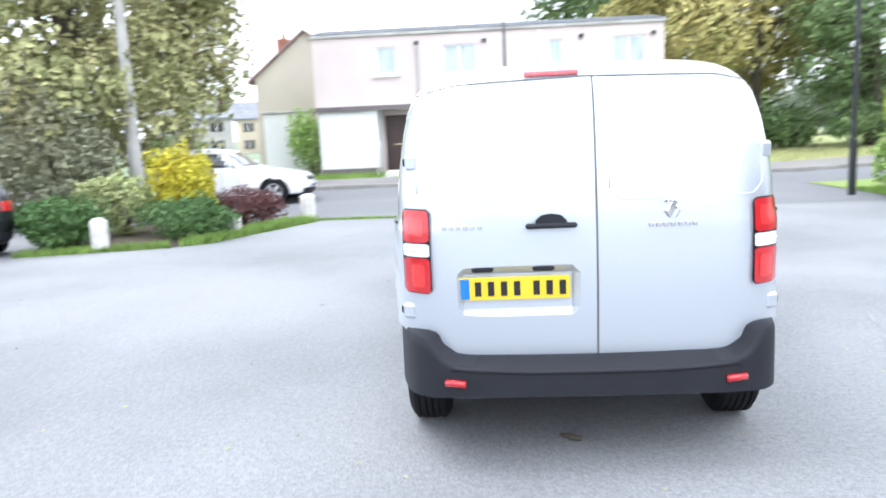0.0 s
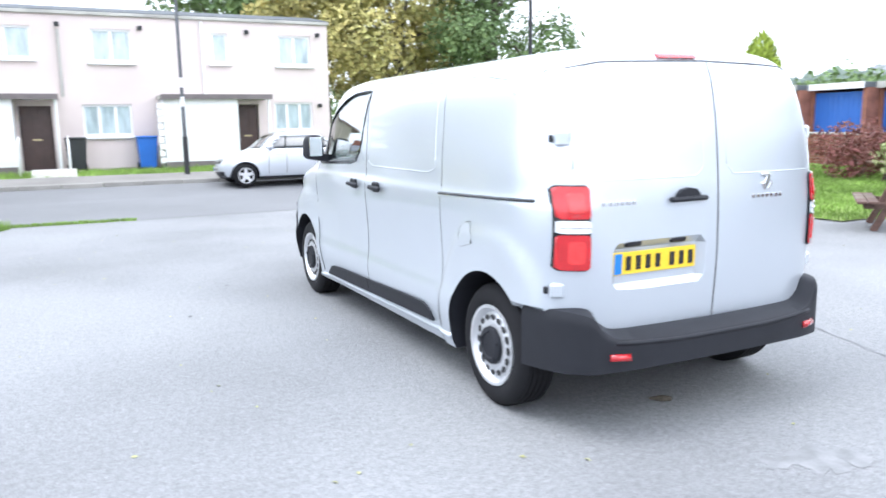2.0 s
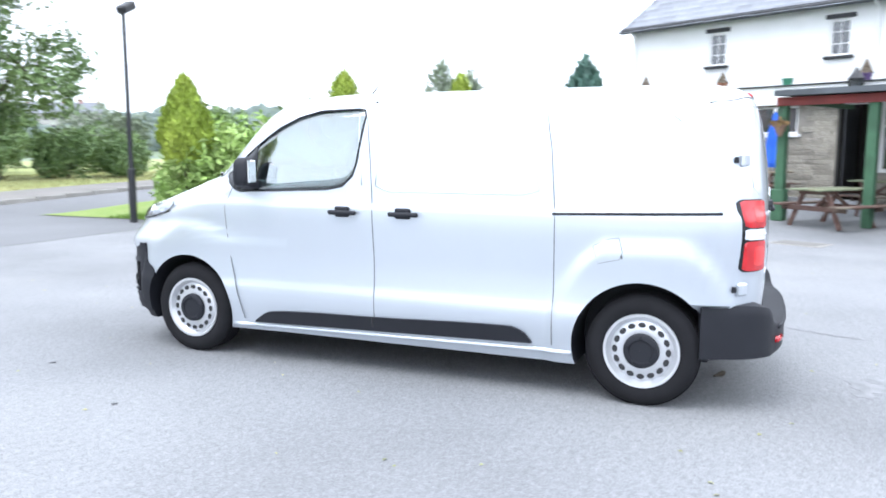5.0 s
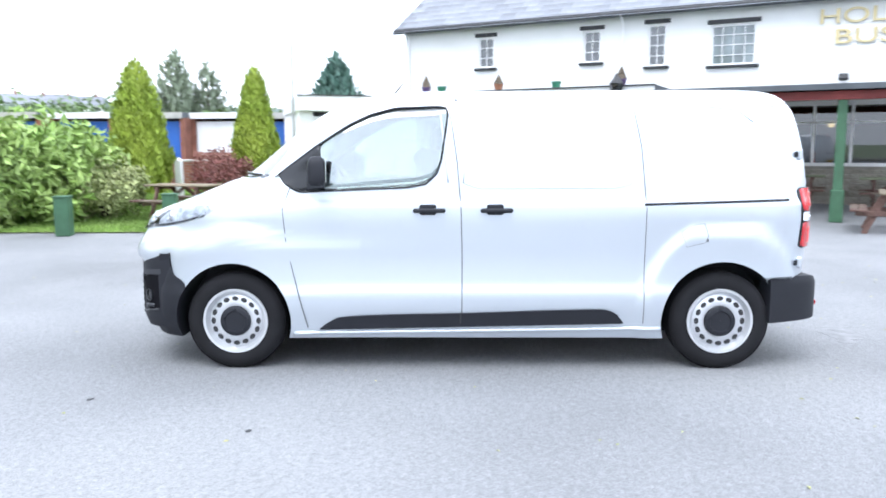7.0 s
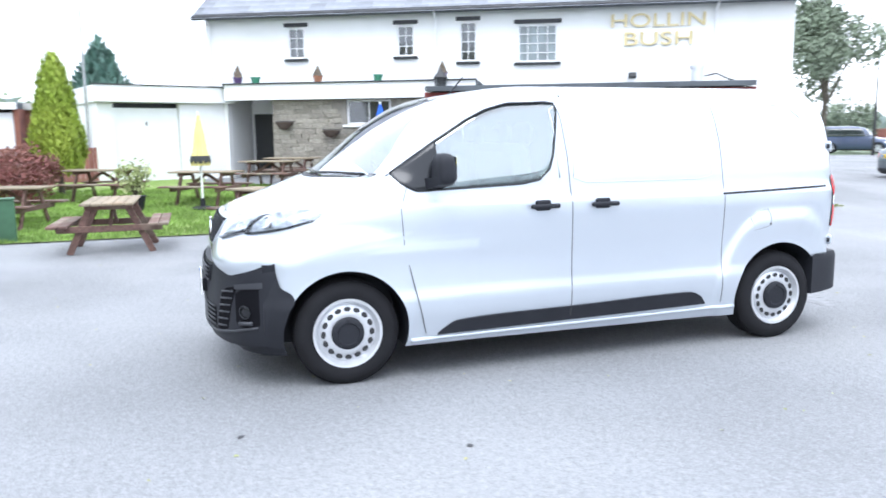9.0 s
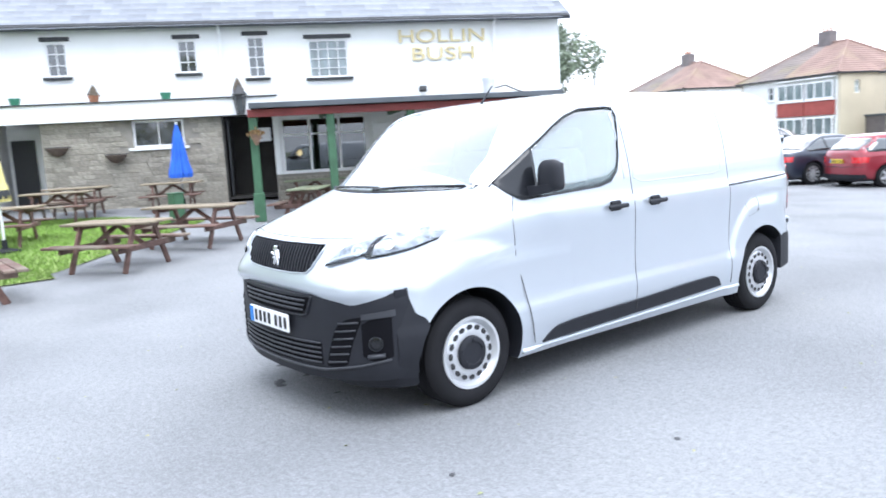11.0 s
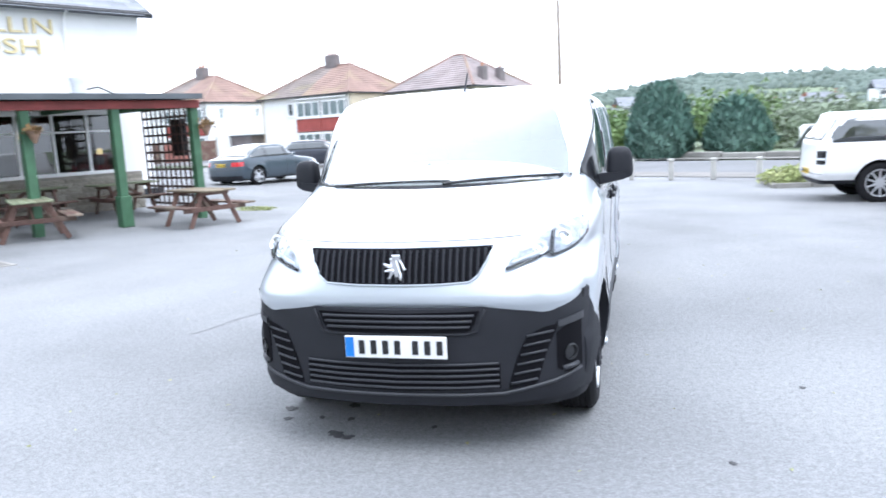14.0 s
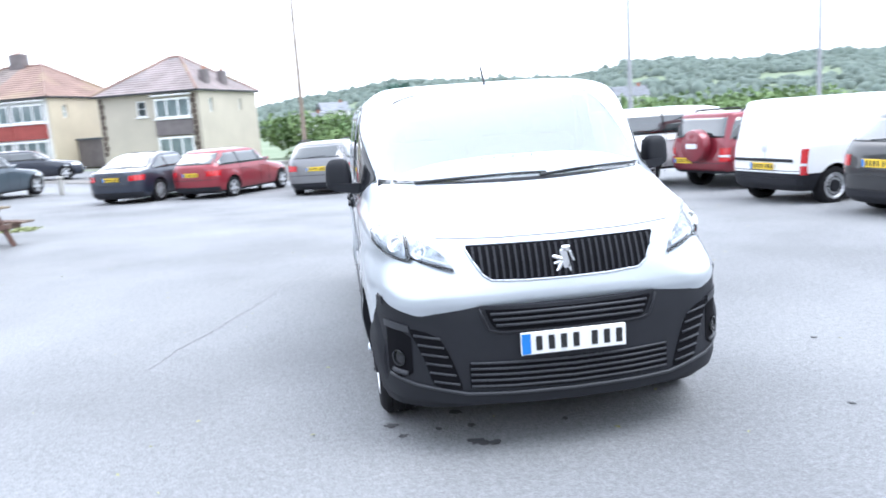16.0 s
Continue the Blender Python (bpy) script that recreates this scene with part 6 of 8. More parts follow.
BIN_B = mat("blue_bin_plastic", (0.02, 0.13, 0.5), rough=0.45, var=0.08)
BIN_K = mat("dark_bin_plastic", (0.025, 0.027, 0.03), rough=0.5, var=0.1)


def wheelie_bin(name, label, x, y, material, rz=0):
    b = thing(name, label, "bin", pose(x, y, rel(x, y), 0, 0, rz), "wheeled bins")
    m = M()
    m.add([(-0.22, -0.25, 0.05), (0.22, -0.25, 0.05), (0.22, 0.22, 0.05), (-0.22, 0.22, 0.05), (-0.28, -0.33, 0.93), (0.28, -0.33, 0.93), (0.28, 0.3, 0.93), (-0.28, 0.3, 0.93)], [(3, 2, 1, 0), (4, 5, 6, 7), (0, 1, 5, 4), (1, 2, 6, 5), (2, 3, 7, 6), (3, 0, 4, 7)])
    m.part("body", material, b)
    ld = M().box((0, -0.02, 0.96), (0.6, 0.7, 0.06), ch=0.025).part("lid", material, b)
    M().tube([(-0.24, 0.36, 0.93), (0.24, 0.36, 0.93)], 0.018, 6).part("handle", material, ld)
    for s in (-1, 1):
        M().lathe([(0.0, -0.03), (0.1, -0.03), (0.1, 0.03), (0.0, 0.03)], 16, Matrix.Translation((s * 0.24, 0.24, 0.1)) @ Matrix.Rotation(radians(90), 4, "Y")).part("bin_wheel", RUBBER, b)
    return b


wheelie_bin("wheeled_bin", "bright blue wheeled bin against the pink wall", -0.6, 19.75, BIN_B)
wheelie_bin("wheeled_bin", "black wheeled bin beside the front door", -2.55, 19.6, BIN_K)
wheelie_bin("wheeled_bin", "black wheeled bin under the canopy", 3.55, 19.7, BIN_K, 12)


# semi-detached pairs beyond the far road
def house_at(cx, cy, width, roof_mat, panel, wfront, wside, label, side_lean):
    h = thing("semi_detached_house", label, "house", pose(cx, cy, rel(cx, cy) - 0.05, 0, 0, -20))
    MX = Matrix.Diagonal((-1, 1, 1, 1))
    ze, dep = 4.95, 8.0
    # local x runs from the corner to the right of the pose; the front lies at local -x
    bays = [(-2.9, -0.4)] if side_lean else [(-2.75, -0.25), (-5.45, -2.95)]
    wx = (-4.3, -3.6) if side_lean else (-6.6, -6.0)
    holes = [(a, b, z0, z1) for a, b in bays for z0, z1 in ((0.75, 2.05), (3.25, 4.5))] + [(*wx, 3.45, 4.45)]
    FL = Matrix.Diagonal((1, -1, 1, 1))
    wall_mesh(-width, 0, -0.5, ze, 0, 0.25, holes).move(MX @ FL).part("front_wall", wfront, h)
    sw = wall_mesh(0, dep, -0.5, ze, 0, 0.25, [(1.2, 1.7, 3.5, 4.4), (5.3, 5.7, 3.6, 4.4)])
    SM = Matrix.Rotation(radians(-90), 4, "Z")
    sw.move(Matrix.Translation((0.0, 0, 0)) @ SM).move(MX).part("side_wall", wside, h)
    M().box((-width / 2, -dep, 2.2), (width, 0.2, 5.4)).move(MX).part("rear_wall", wside, h)
    M().box((-width, -dep / 2, 2.2), (0.2, dep, 5.4)).move(MX).part("far_wall", wside, h)
    for i, (a, b) in enumerate(bays):
        for z0, z1 in ((0.75, 2.05), (3.25, 4.5)):
            window(h, a, b, z0, z1, -0.12, MX @ FL, 3, 1, HOUSEPANE, fw=0.12, depth=0.0, bar=0.1, sill=WHITEWOOD)
        M().box(((a + b) / 2, 0.08, 2.65), (b - a + 0.15, 0.16, 1.0), ch=0.02).move(MX).part("bay_panel", panel, h)
        M().box(((a + b) / 2, 0.15, 4.7), (b - a + 0.3, 0.4, 0.12), ch=0.02).move(MX).part("bay_hood", WHITEWOOD, h)
    window(h, *wx, 3.45, 4.45, 0, MX @ FL, 1, 2, DARKPANE, fw=0.07, sill=WHITEWOOD)
    SS = MX @ SM
    for a, b, c, d in ((1.2, 1.7, 3.5, 4.4), (5.3, 5.7, 3.6, 4.4)):
        window(h, a, b, c, d, 0, SS, 1, 2, NETCURTAIN, fw=0.07, sill=WHITEWOOD)
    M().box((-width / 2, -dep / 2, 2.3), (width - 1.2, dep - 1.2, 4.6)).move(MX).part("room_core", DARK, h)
    # hipped roof in courses of tiles
    o = 0.35
    zr, hip = 7.4, 3.1
    c0 = [(-width - o, o), (o, o), (o, -dep - o), (-width - o, -dep - o)]
    r0, r1 = (-width + hip, -dep / 2), (-hip, -dep / 2)
    m = M()
    base = [(x, y, ze - 0.05) for x, y in c0]
    m.add(base + [(*r0, zr), (*r1, zr)], [(0, 1, 5, 4), (1, 2, 5), (2, 3, 4, 5), (3, 0, 4), (3, 2, 1, 0)])
    rf = m.move(MX).part("roof", roof_mat, h, "hipped tiled roof")
    n = 15
    for i in range(n):
        t0, t1 = i / n, (i + 1) / n
        ring = []
        for t, lift in ((t0, 0.05), (t1, 0.012)):
            pts = [Vector(b).lerp(Vector((*(r0 if k in (0, 3) else r1), zr)), t) + Vector((0, 0, lift)) for k, b in enumerate(base)]
            f, b = (pts[0] + pts[1]) / 2, (pts[2] + pts[3]) / 2
            ring.append(([pts[3], pts[0], f, b], [f, pts[1], pts[2], b]))
        for half, tm in ((0, TILE_G if not side_lean else roof_mat), (1, roof_mat)):
            lowr, upr = ring[0][half], ring[1][half]
            cr = M()
            if half:
                cr.add([tuple(p) for p in lowr + upr] + [(p.x, p.y, p.z - 0.05) for p in lowr], [(0, 1, 5, 4), (1, 2, 6, 5), (2, 3, 7, 6), (8, 9, 1, 0), (9, 10, 2, 1), (10, 11, 3, 2)])
            else:
                cr.add([tuple(p) for p in lowr + upr] + [(p.x, p.y, p.z - 0.05) for p in lowr], [(0, 1, 5, 4), (1, 2, 6, 5), (3, 0, 4, 7), (8, 9, 1, 0), (9, 10, 2, 1), (11, 8, 0, 3)])
            cr.move(MX).part("tile_course", tm, rf)
    for k, e in enumerate(base):
        M().tube([(e[0], e[1], e[2] + 0.06), (*(r0 if k in (0, 3) else r1), zr + 0.05)], 0.1, 6).move(MX).part("hip_tile", TILE_R, rf)
    M().tube([(*r0, zr + 0.05), (*r1, zr + 0.05)], 0.1, 6).move(MX).part("ridge_tile", TILE_R, rf)
    M().box((-width / 2, o + 0.03, ze - 0.06), (width + 2 * o, 0.1, 0.12)).move(MX).part("gutter", BLACKPAINT, h)
    M().box((o + 0.03, -dep / 2, ze - 0.06), (0.1, dep + 2 * o, 0.12)).move(MX).part("gutter", BLACKPAINT, h)
    if side_lean:
        for y in (-2.2, -4.6):
            cs = M().box((-0.45, y, 5.75), (0.45, 0.65, 1.1), ch=0.03).move(MX).part("chimney", GREYPANEL, h)
            M().lathe([(0.12, 0), (0.1, 0.25)], 8, Matrix.Translation((-0.45, y, 6.28))).move(MX).part("chimney_pot", TERRA, cs)
        for y in (-2.4, -4.6):
            M().tube([(0.06, y, 5.2), (0.06, y - 0.15, 3.0), (0.06, y + 0.1, 0.2)], 0.06, 6).move(MX).part("waste_pipe", CONCRETE, h)
        for i in range(11):
            M().box((-0.13 - 0.05 * (i % 2), 0.03, 1.2 + 0.34 * i), (0.26 + 0.1 * (i % 2), 0.07, 0.31), ch=0.02).move(MX).part("quoin", QUOIN, h)
            M().box((-width + 0.13 + 0.05 * (i % 2), 0.03, 1.2 + 0.34 * i), (0.26 + 0.1 * (i % 2), 0.07, 0.31), ch=0.02).move(MX).part("quoin", QUOIN, h)
        for y in (-2.4, -4.4):
            M().tube([(0.07, y, 4.85), (0.07, y - 0.1, 3.0), (0.07, y + 0.25, 1.2), (0.07, y + 0.3, 0.2)], 0.035, 6).move(MX).part("cable_run", GREYPANEL, h)
    else:
        cs = M().box((-width / 2 - 0.3, -dep / 2, 7.75), (1.2, 0.7, 1.1), ch=0.03).move(MX).part("chimney", GREYPANEL, h)
        for dx in (-0.35, 0, 0.35):
            M().lathe([(0.11, 0), (0.09, 0.28)], 8, Matrix.Translation((-width / 2 - 0.3 + dx, -dep / 2, 8.3))).move(MX).part("chimney_pot", TERRA, cs)
    if not side_lean:
        lg = M().box((1.5, -4.0, 0.95), (2.6, 3.6, 1.9), ch=0.02).move(MX).part("side_garage", GREYPANEL, h, "low dark garage beside the house")
        M().box((1.5, -4.0, 1.96), (2.9, 3.9, 0.14), ch=0.02).move(MX).part("garage_roof", FELT, lg)
    return h


house_at(9.85, -45.1, 7.0, TILE_P, GREYPANEL, RENDER_G, RENDER_G, "tan rendered hipped house with grey bay panel", True)
house_at(20.2, -49.0, 9.4, TILE_R, REDPANEL, RENDER_W, RENDER_T, "white and tan hipped semi with red bay panels", False)
house_at(34.5, -52.5, 9.4, TILE_R, REDPANEL, RENDER_W, RENDER_W, "white hipped semi with red tiled roof", False)


# row of lock-up garages behind the garden
for i in range(5):
    y = 6.5 + 2.75 * i
    x = 27.5 - 0.25 * i
    g = thing("lockup_garage", "flat-roofed lock-up garage with blue door" if i != 1 else "flat-roofed lock-up garage with white door", "garage", pose(x, y, rel(x, y), 0, 0, -8), "lock-up garages")
    for s in (-1, 1):
        M().box((0, s * 1.27, 1.1), (5, 0.18, 2.2)).part("side_wall", BRICK_R, g)
    M().box((0, 0, 2.3), (5.3, 2.72, 0.22), ch=0.02).part("roof", FELT, g)
    M().box((-2.66, 0, 2.3), (0.04, 2.72, 0.24)).part("fascia", WHITEWOOD if i % 2 else CONCRETE, g)
    d = M().box((-2.42, 0, 1.05), (0.06, 2.3, 2.05), ch=0.01).part("door", WHITEWOOD if i == 1 else BLUEPAINT, g)
    for k in range(9):
        M().box((-2.455, -1.0 + 0.25 * k, 1.05), (0.012, 0.02, 1.95)).part("door_rib", WHITEWOOD if i == 1 else BLUEPAINT, d)


# ---- plants ----
def leaf_mat(name, c1, c2, rough=0.6, isl=0.3):
    return mat(name, c1, rough=rough, col2=c2, scale=0.6, fine=3, bump=0, island=isl, spec=0.3)


LEAF_OAK = leaf_mat("olive_leaves", (0.26, 0.285, 0.12), (0.37, 0.34, 0.16))
LEAF_YEL = leaf_mat("turning_leaves", (0.52, 0.43, 0.16), (0.38, 0.38, 0.14))
LEAF_DRK = leaf_mat("dark_green_leaves", (0.11, 0.18, 0.07), (0.175, 0.245, 0.095))
LEAF_LAU = leaf_mat("laurel_leaves", (0.23, 0.36, 0.09), (0.36, 0.46, 0.15), 0.4)
LEAF_GLD = leaf_mat("golden_conifer", (0.25, 0.34, 0.045), (0.36, 0.43, 0.065))
LEAF_YBU = leaf_mat("yellow_shrub", (0.62, 0.52, 0.04), (0.42, 0.42, 0.05))
LEAF_MID = leaf_mat("mid_green_shrub", (0.06, 0.13, 0.04), (0.1, 0.18, 0.055))
LEAF_VAR = leaf_mat("variegated_shrub", (0.4, 0.41, 0.21), (0.24, 0.31, 0.1))
LEAF_PUR = leaf_mat("purple_shrub", (0.1, 0.035, 0.04), (0.15, 0.07, 0.06))
LEAF_RED = leaf_mat("red_berberis", (0.22, 0.07, 0.07), (0.17, 0.1, 0.07))
LEAF_FIR = leaf_mat("fir_needles", (0.07, 0.14, 0.11), (0.11, 0.19, 0.15))
# pale grey-green base: distance haze put into the leaf colour
LEAF_FAR = leaf_mat("hazed_far_woodland", (0.12, 0.155, 0.14), (0.15, 0.185, 0.155), 0.95, 0.12)
LEAF_GRY = leaf_mat("grey_green_shrub", (0.23, 0.27, 0.2), (0.16, 0.2, 0.13))
LEAF_OLV = leaf_mat("brownish_shrub", (0.2, 0.19, 0.11), (0.24, 0.26, 0.17))
BARK = mat("tree_bark", (0.1, 0.085, 0.065), rough=0.95, var=0.3, scale=6, fine=30, bump=0.8, dist=0.02)
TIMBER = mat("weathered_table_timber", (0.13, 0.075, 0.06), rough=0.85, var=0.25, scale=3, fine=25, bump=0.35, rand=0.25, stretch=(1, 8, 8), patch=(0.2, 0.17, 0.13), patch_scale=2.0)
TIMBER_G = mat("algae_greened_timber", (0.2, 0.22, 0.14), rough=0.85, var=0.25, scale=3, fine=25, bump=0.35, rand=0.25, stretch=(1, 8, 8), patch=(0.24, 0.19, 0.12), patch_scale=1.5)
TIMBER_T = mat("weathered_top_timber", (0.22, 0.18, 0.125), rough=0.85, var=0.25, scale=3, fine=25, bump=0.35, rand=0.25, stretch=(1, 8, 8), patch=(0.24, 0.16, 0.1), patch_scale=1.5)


def leaves(blobs, n, size, seed, up=0.25, shell=(0.55, 1.05), lump=0.25, aspect=0.6, zmin=-9):
    """Many small folded leaves in and on lumpy rounded masses (centre, radii)."""
    r = np.random.RandomState(seed)
    vol = np.array([b[3] * b[4] + b[4] * b[5] + b[3] * b[5] for b in blobs])
    pick = r.choice(len(blobs), n, p=vol / vol.sum())
    B = np.array(blobs)[pick]
    d = r.normal(size=(n, 3))
    d /= np.linalg.norm(d, axis=1)[:, None]
    ph = r.uniform(0, 6.28, 6)
    wob = 1 + lump * (np.sin(5 * d[:, 0] + ph[0] + pick) * np.sin(4 * d[:, 1] + ph[1]) + 0.6 * np.sin(9 * d[:, 2] + ph[2] + 2 * pick) * np.sin(8 * d[:, 0] + ph[3]))
    rad = (shell[0] + (shell[1] - shell[0]) * r.uniform(0, 1, n) ** 0.5) * wob
    c = B[:, :3] + d * B[:, 3:] * rad[:, None]
    c = c[c[:, 2] > zmin]
    n = len(c)
    d = d[:n]
    nrm = d + r.normal(size=(n, 3)) * 0.6 + np.array([0, 0, up])
    nrm /= np.linalg.norm(nrm, axis=1)[:, None]
    t = np.cross(nrm, r.normal(size=(n, 3)))
    t /= np.linalg.norm(t, axis=1)[:, None]
    b = np.cross(nrm, t)
    s = size * r.uniform(0.6, 1.35, n)[:, None]
    v = np.stack([c - t * s * 0.5, c + b * s * aspect * 0.5 + nrm * s * 0.12, c + t * s * 0.5, c - b * s * aspect * 0.5 + nrm * s * 0.12], 1).reshape(-1, 3)
    return v, np.arange(4 * n).reshape(-1, 4)


def leaf_part(name, vf, material, parent, label=""):
    me = bpy.data.meshes.new(name)
    me.from_pydata(vf[0].tolist(), [], vf[1].tolist())
    me.materials.append(material)
    ob = new(name, me)
    ob.parent = parent
    if label:
        tagged(ob, label)
    return ob


def tree(name, label, x, y, h, r, material, seed, n=14000, size=0.2, trunk=0.22, low=0.28, squash=1.0, lean=0.0):
    """A broad-leaved tree: tapered trunk, limbs and a crown of leaf masses with gaps."""
    rr = random.Random(seed)
    t = thing(name, label, "tree", pose(x, y, rel(x, y) - 0.05))
    tp = Vector((lean, 0, h * 0.62))
    tk = M().tube([(0, 0, 0), (0.04, 0.02, h * 0.18), (lean * 0.5, 0, h * 0.4), tp], [trunk * 1.25, trunk, trunk * 0.75, trunk * 0.35], 12).part("trunk", BARK, t, smooth=True)
    blobs = []
    for i in range(13):
        a, e = rr.uniform(0, 6.28), rr.uniform(low, 0.95)
        rad = r * (0.35 + 0.55 * math.sin(math.pi * min(1, (e - low + 0.12) / (1.08 - low)))) * rr.uniform(0.7, 1.0)
        c = Vector((rad * math.cos(a) * 0.75 + lean, rad * math.sin(a) * 0.75 * squash, h * e))
        s = r * rr.uniform(0.28, 0.46)
        blobs.append((c.x, c.y, c.z, s, s * squash, s * 0.75))
        st = Vector((lean * 0.4, 0, h * rr.uniform(0.25, 0.5)))
        M().tube([st, st.lerp(c, 0.55) + Vector((0, 0, 0.15 * h * 0.3)), c], [trunk * 0.4, trunk * 0.22, trunk * 0.06], 6).part("limb", BARK, tk)
    blobs.append((lean, 0, h * 0.72, r * 0.55, r * 0.55 * squash, h * 0.2))
    leaf_part("crown", leaves(blobs, n, size, seed, lump=0.3), material, t)
    return t


def bush(name, label, x, y, rx, ry, h, material, seed, n=2500, size=0.09, lumps=6, up=0.3, aspect=0.6):
    rr = random.Random(seed)
    t = thing(name, label, "shrub", pose(x, y, rel(x, y)))
    blobs = [(0, 0, h * 0.48, rx * 0.75, ry * 0.75, h * 0.5)]
    for i in range(lumps):
        a = rr.uniform(0, 6.28)
        s = rr.uniform(0.35, 0.55)
        blobs.append((rx * 0.6 * math.cos(a), ry * 0.6 * math.sin(a), h * rr.uniform(0.3, 0.68), rx * s, ry * s, h * s * 0.62))
    for i in range(4):
        a = i * 1.6
        M().tube([(0, 0, 0), (rx * 0.25 * math.cos(a), ry * 0.25 * math.sin(a), h * 0.5)], [0.03, 0.012], 5).part("stem", BARK, t)
    leaf_part("leaves", leaves(blobs, n, size, seed, up=up, aspect=aspect, zmin=0.02), material, t)
    return t


def conifer(name, label, x, y, h, r, material, seed, n=6000, size=0.1, base=0.05, power=0.8, tuft=0.22):
    """A cone of upswept sprays round a stem."""
    q = np.random.RandomState(seed)
    t = thing(name, label, "conifer", pose(x, y, rel(x, y)))
    M().tube([(0, 0, 0), (0, 0, h * 0.9)], [r * 0.12, 0.015], 8).part("trunk", BARK, t)
    u = 1 - np.sqrt(q.uniform(0, 1, n))
    a = q.uniform(0, 6.28, n)
    prof = (1 - u) ** power * np.minimum(1, 0.6 + 1.5 * u)
    wob = 1 + tuft * np.sin(7 * a + 9 * u + seed) * np.sin(17 * u + 3 * a)
    rad = r * prof * wob * q.uniform(0.72, 1.06, n)
    c = np.stack([rad * np.cos(a), rad * np.sin(a), h * (base + (1 - base) * u) + q.normal(0, 0.03, n)], 1)
    out = np.stack([np.cos(a), np.sin(a), q.uniform(0.2, 0.7, n)], 1) + q.normal(size=(n, 3)) * 0.35
    out /= np.linalg.norm(out, axis=1)[:, None]
    upv = np.array([0, 0, 1.0]) + 0.5 * q.normal(size=(n, 3)) + 0.6 * out
    upv /= np.linalg.norm(upv, axis=1)[:, None]
    b = np.cross(upv, out)
    s = size * q.uniform(0.7, 1.4, n)[:, None]
    v = np.stack([c - upv * s * 0.6, c + b * s * 0.35, c + upv * s * 0.9, c - b * s * 0.35], 1).reshape(-1, 3)
    leaf_part("foliage", (v, np.arange(4 * n).reshape(-1, 4)), material, t)
    return t


def grass(name, label, poly, n, hgt, seed, dz=0.0, blade=None):
    """Short blades over a convex four-cornered lawn."""
    q = np.random.RandomState(seed)
    a, b, c, d = (np.array(p, float) for p in poly)
    u, w = q.uniform(0, 1, (2, n, 1))
    p = (1 - u) * (1 - w) * a + u * (1 - w) * b + u * w * c + (1 - u) * w * d
    z = rel(p[:, 0], p[:, 1]) + dz
    ang = q.uniform(0, 6.28, n)
    hh = hgt * q.uniform(0.5, 1.4, n)
    wd = 0.012
    base = np.stack([p[:, 0], p[:, 1], z], 1)
    side = np.stack([np.cos(ang), np.sin(ang), np.zeros(n)], 1) * wd
    tip = base + np.stack([q.normal(0, 0.3, n) * hh, q.normal(0, 0.3, n) * hh, hh], 1)
    v = np.stack([base - side, base + side, tip], 1).reshape(-1, 3)
    me = bpy.data.meshes.new(name)
    me.from_pydata(v.tolist(), [], np.arange(3 * n).reshape(-1, 3).tolist())
    me.materials.append(blade or BLADE)
    return tagged(new(name, me), label, "grass", kind="stuff")


# lawns
sheet("garden_lawn", [(7.3, 2.25), (19.5, 2.25), (19.5, 13.0), (7.15, 13.0)], 0.02, GRASS, "mown pub garden lawn", "lawn", 24)
grass("garden_grass", "short green grass of the pub garden", [(7.28, 2.25), (15, 2.25), (15, 11), (7.13, 11)], 46000, 0.06, 3, 0.02)
sheet("garden_lawn", [(7.8, 2.25), (12.0, -1.7), (14.2, -0.4), (16.5, 2.25)], 0.016, GRASS, "corner of lawn among the picnic tables", "lawn", 16)
grass("garden_grass", "short green grass at the lawn corner", [(7.78, 2.25), (12.0, -1.72), (14.2, -0.4), (16.5, 2.25)], 16000, 0.06, 5, 0.016)
sheet("front_lawn", [(-6.2, 17.05), (6.0, 17.05), (6.0, 19.25), (-6.2, 19.25)], 0.02, GRASS, "strip of lawn before the terrace", "lawn", 16)
grass("front_grass", "rough grass before the terrace", [(-6.2, 17.05), (6.0, 17.05), (6.0, 19.2), (-6.2, 19.2)], 9000, 0.1, 4, 0.02)
sheet("verge_lawn", [(6.5, 17.05), (60, 17.05), (60, 60), (6.5, 60)], 0.02, DRY, "wide verge of dry grass under the trees", "lawn", 24)
grass("verge_grass", "straw-tinted grass of the verge", [(6.5, 17.05), (22, 17.05), (22, 26), (6.5, 26)], 14000, 0.07, 6, 0.02, BLADE_DRY)

# trees across the road
tree("tree", "tall tree with yellow-green turning leaves", 9.81, 24.7, 9.4, 4.8, LEAF_YEL, 11, 32000, 0.2, 0.2, 0.34)
tree("tree", "tree with thin yellowing leaves beyond the verge", 7.4, 27.0, 9.4, 3.4, LEAF_YEL, 12, 12000, 0.2, 0.22, 0.4)
tree("tree", "tall dense dark green tree on the verge", 13.28, 22.76, 10.0, 3.6, LEAF_DRK, 13, 24000, 0.18, 0.26, 0.1)
tree("tree", "far green tree behind the terrace", 5.5, 37.0, 11.0, 4.5, LEAF_DRK, 14, 7000, 0.34, 0.3, 0.4)
for i, (x, y, rx, h) in enumerate(((18, 30, 2.4, 2.0), (22, 27, 2.6, 2.3), (7.0, 22.5, 0.9, 1.5), (8.6, 24.6, 0.9, 1.5))):
    bush("bush", "dark green bush behind the verge", x, y, rx, 1.4, h, LEAF_DRK, 60 + i, 2600, 0.2)
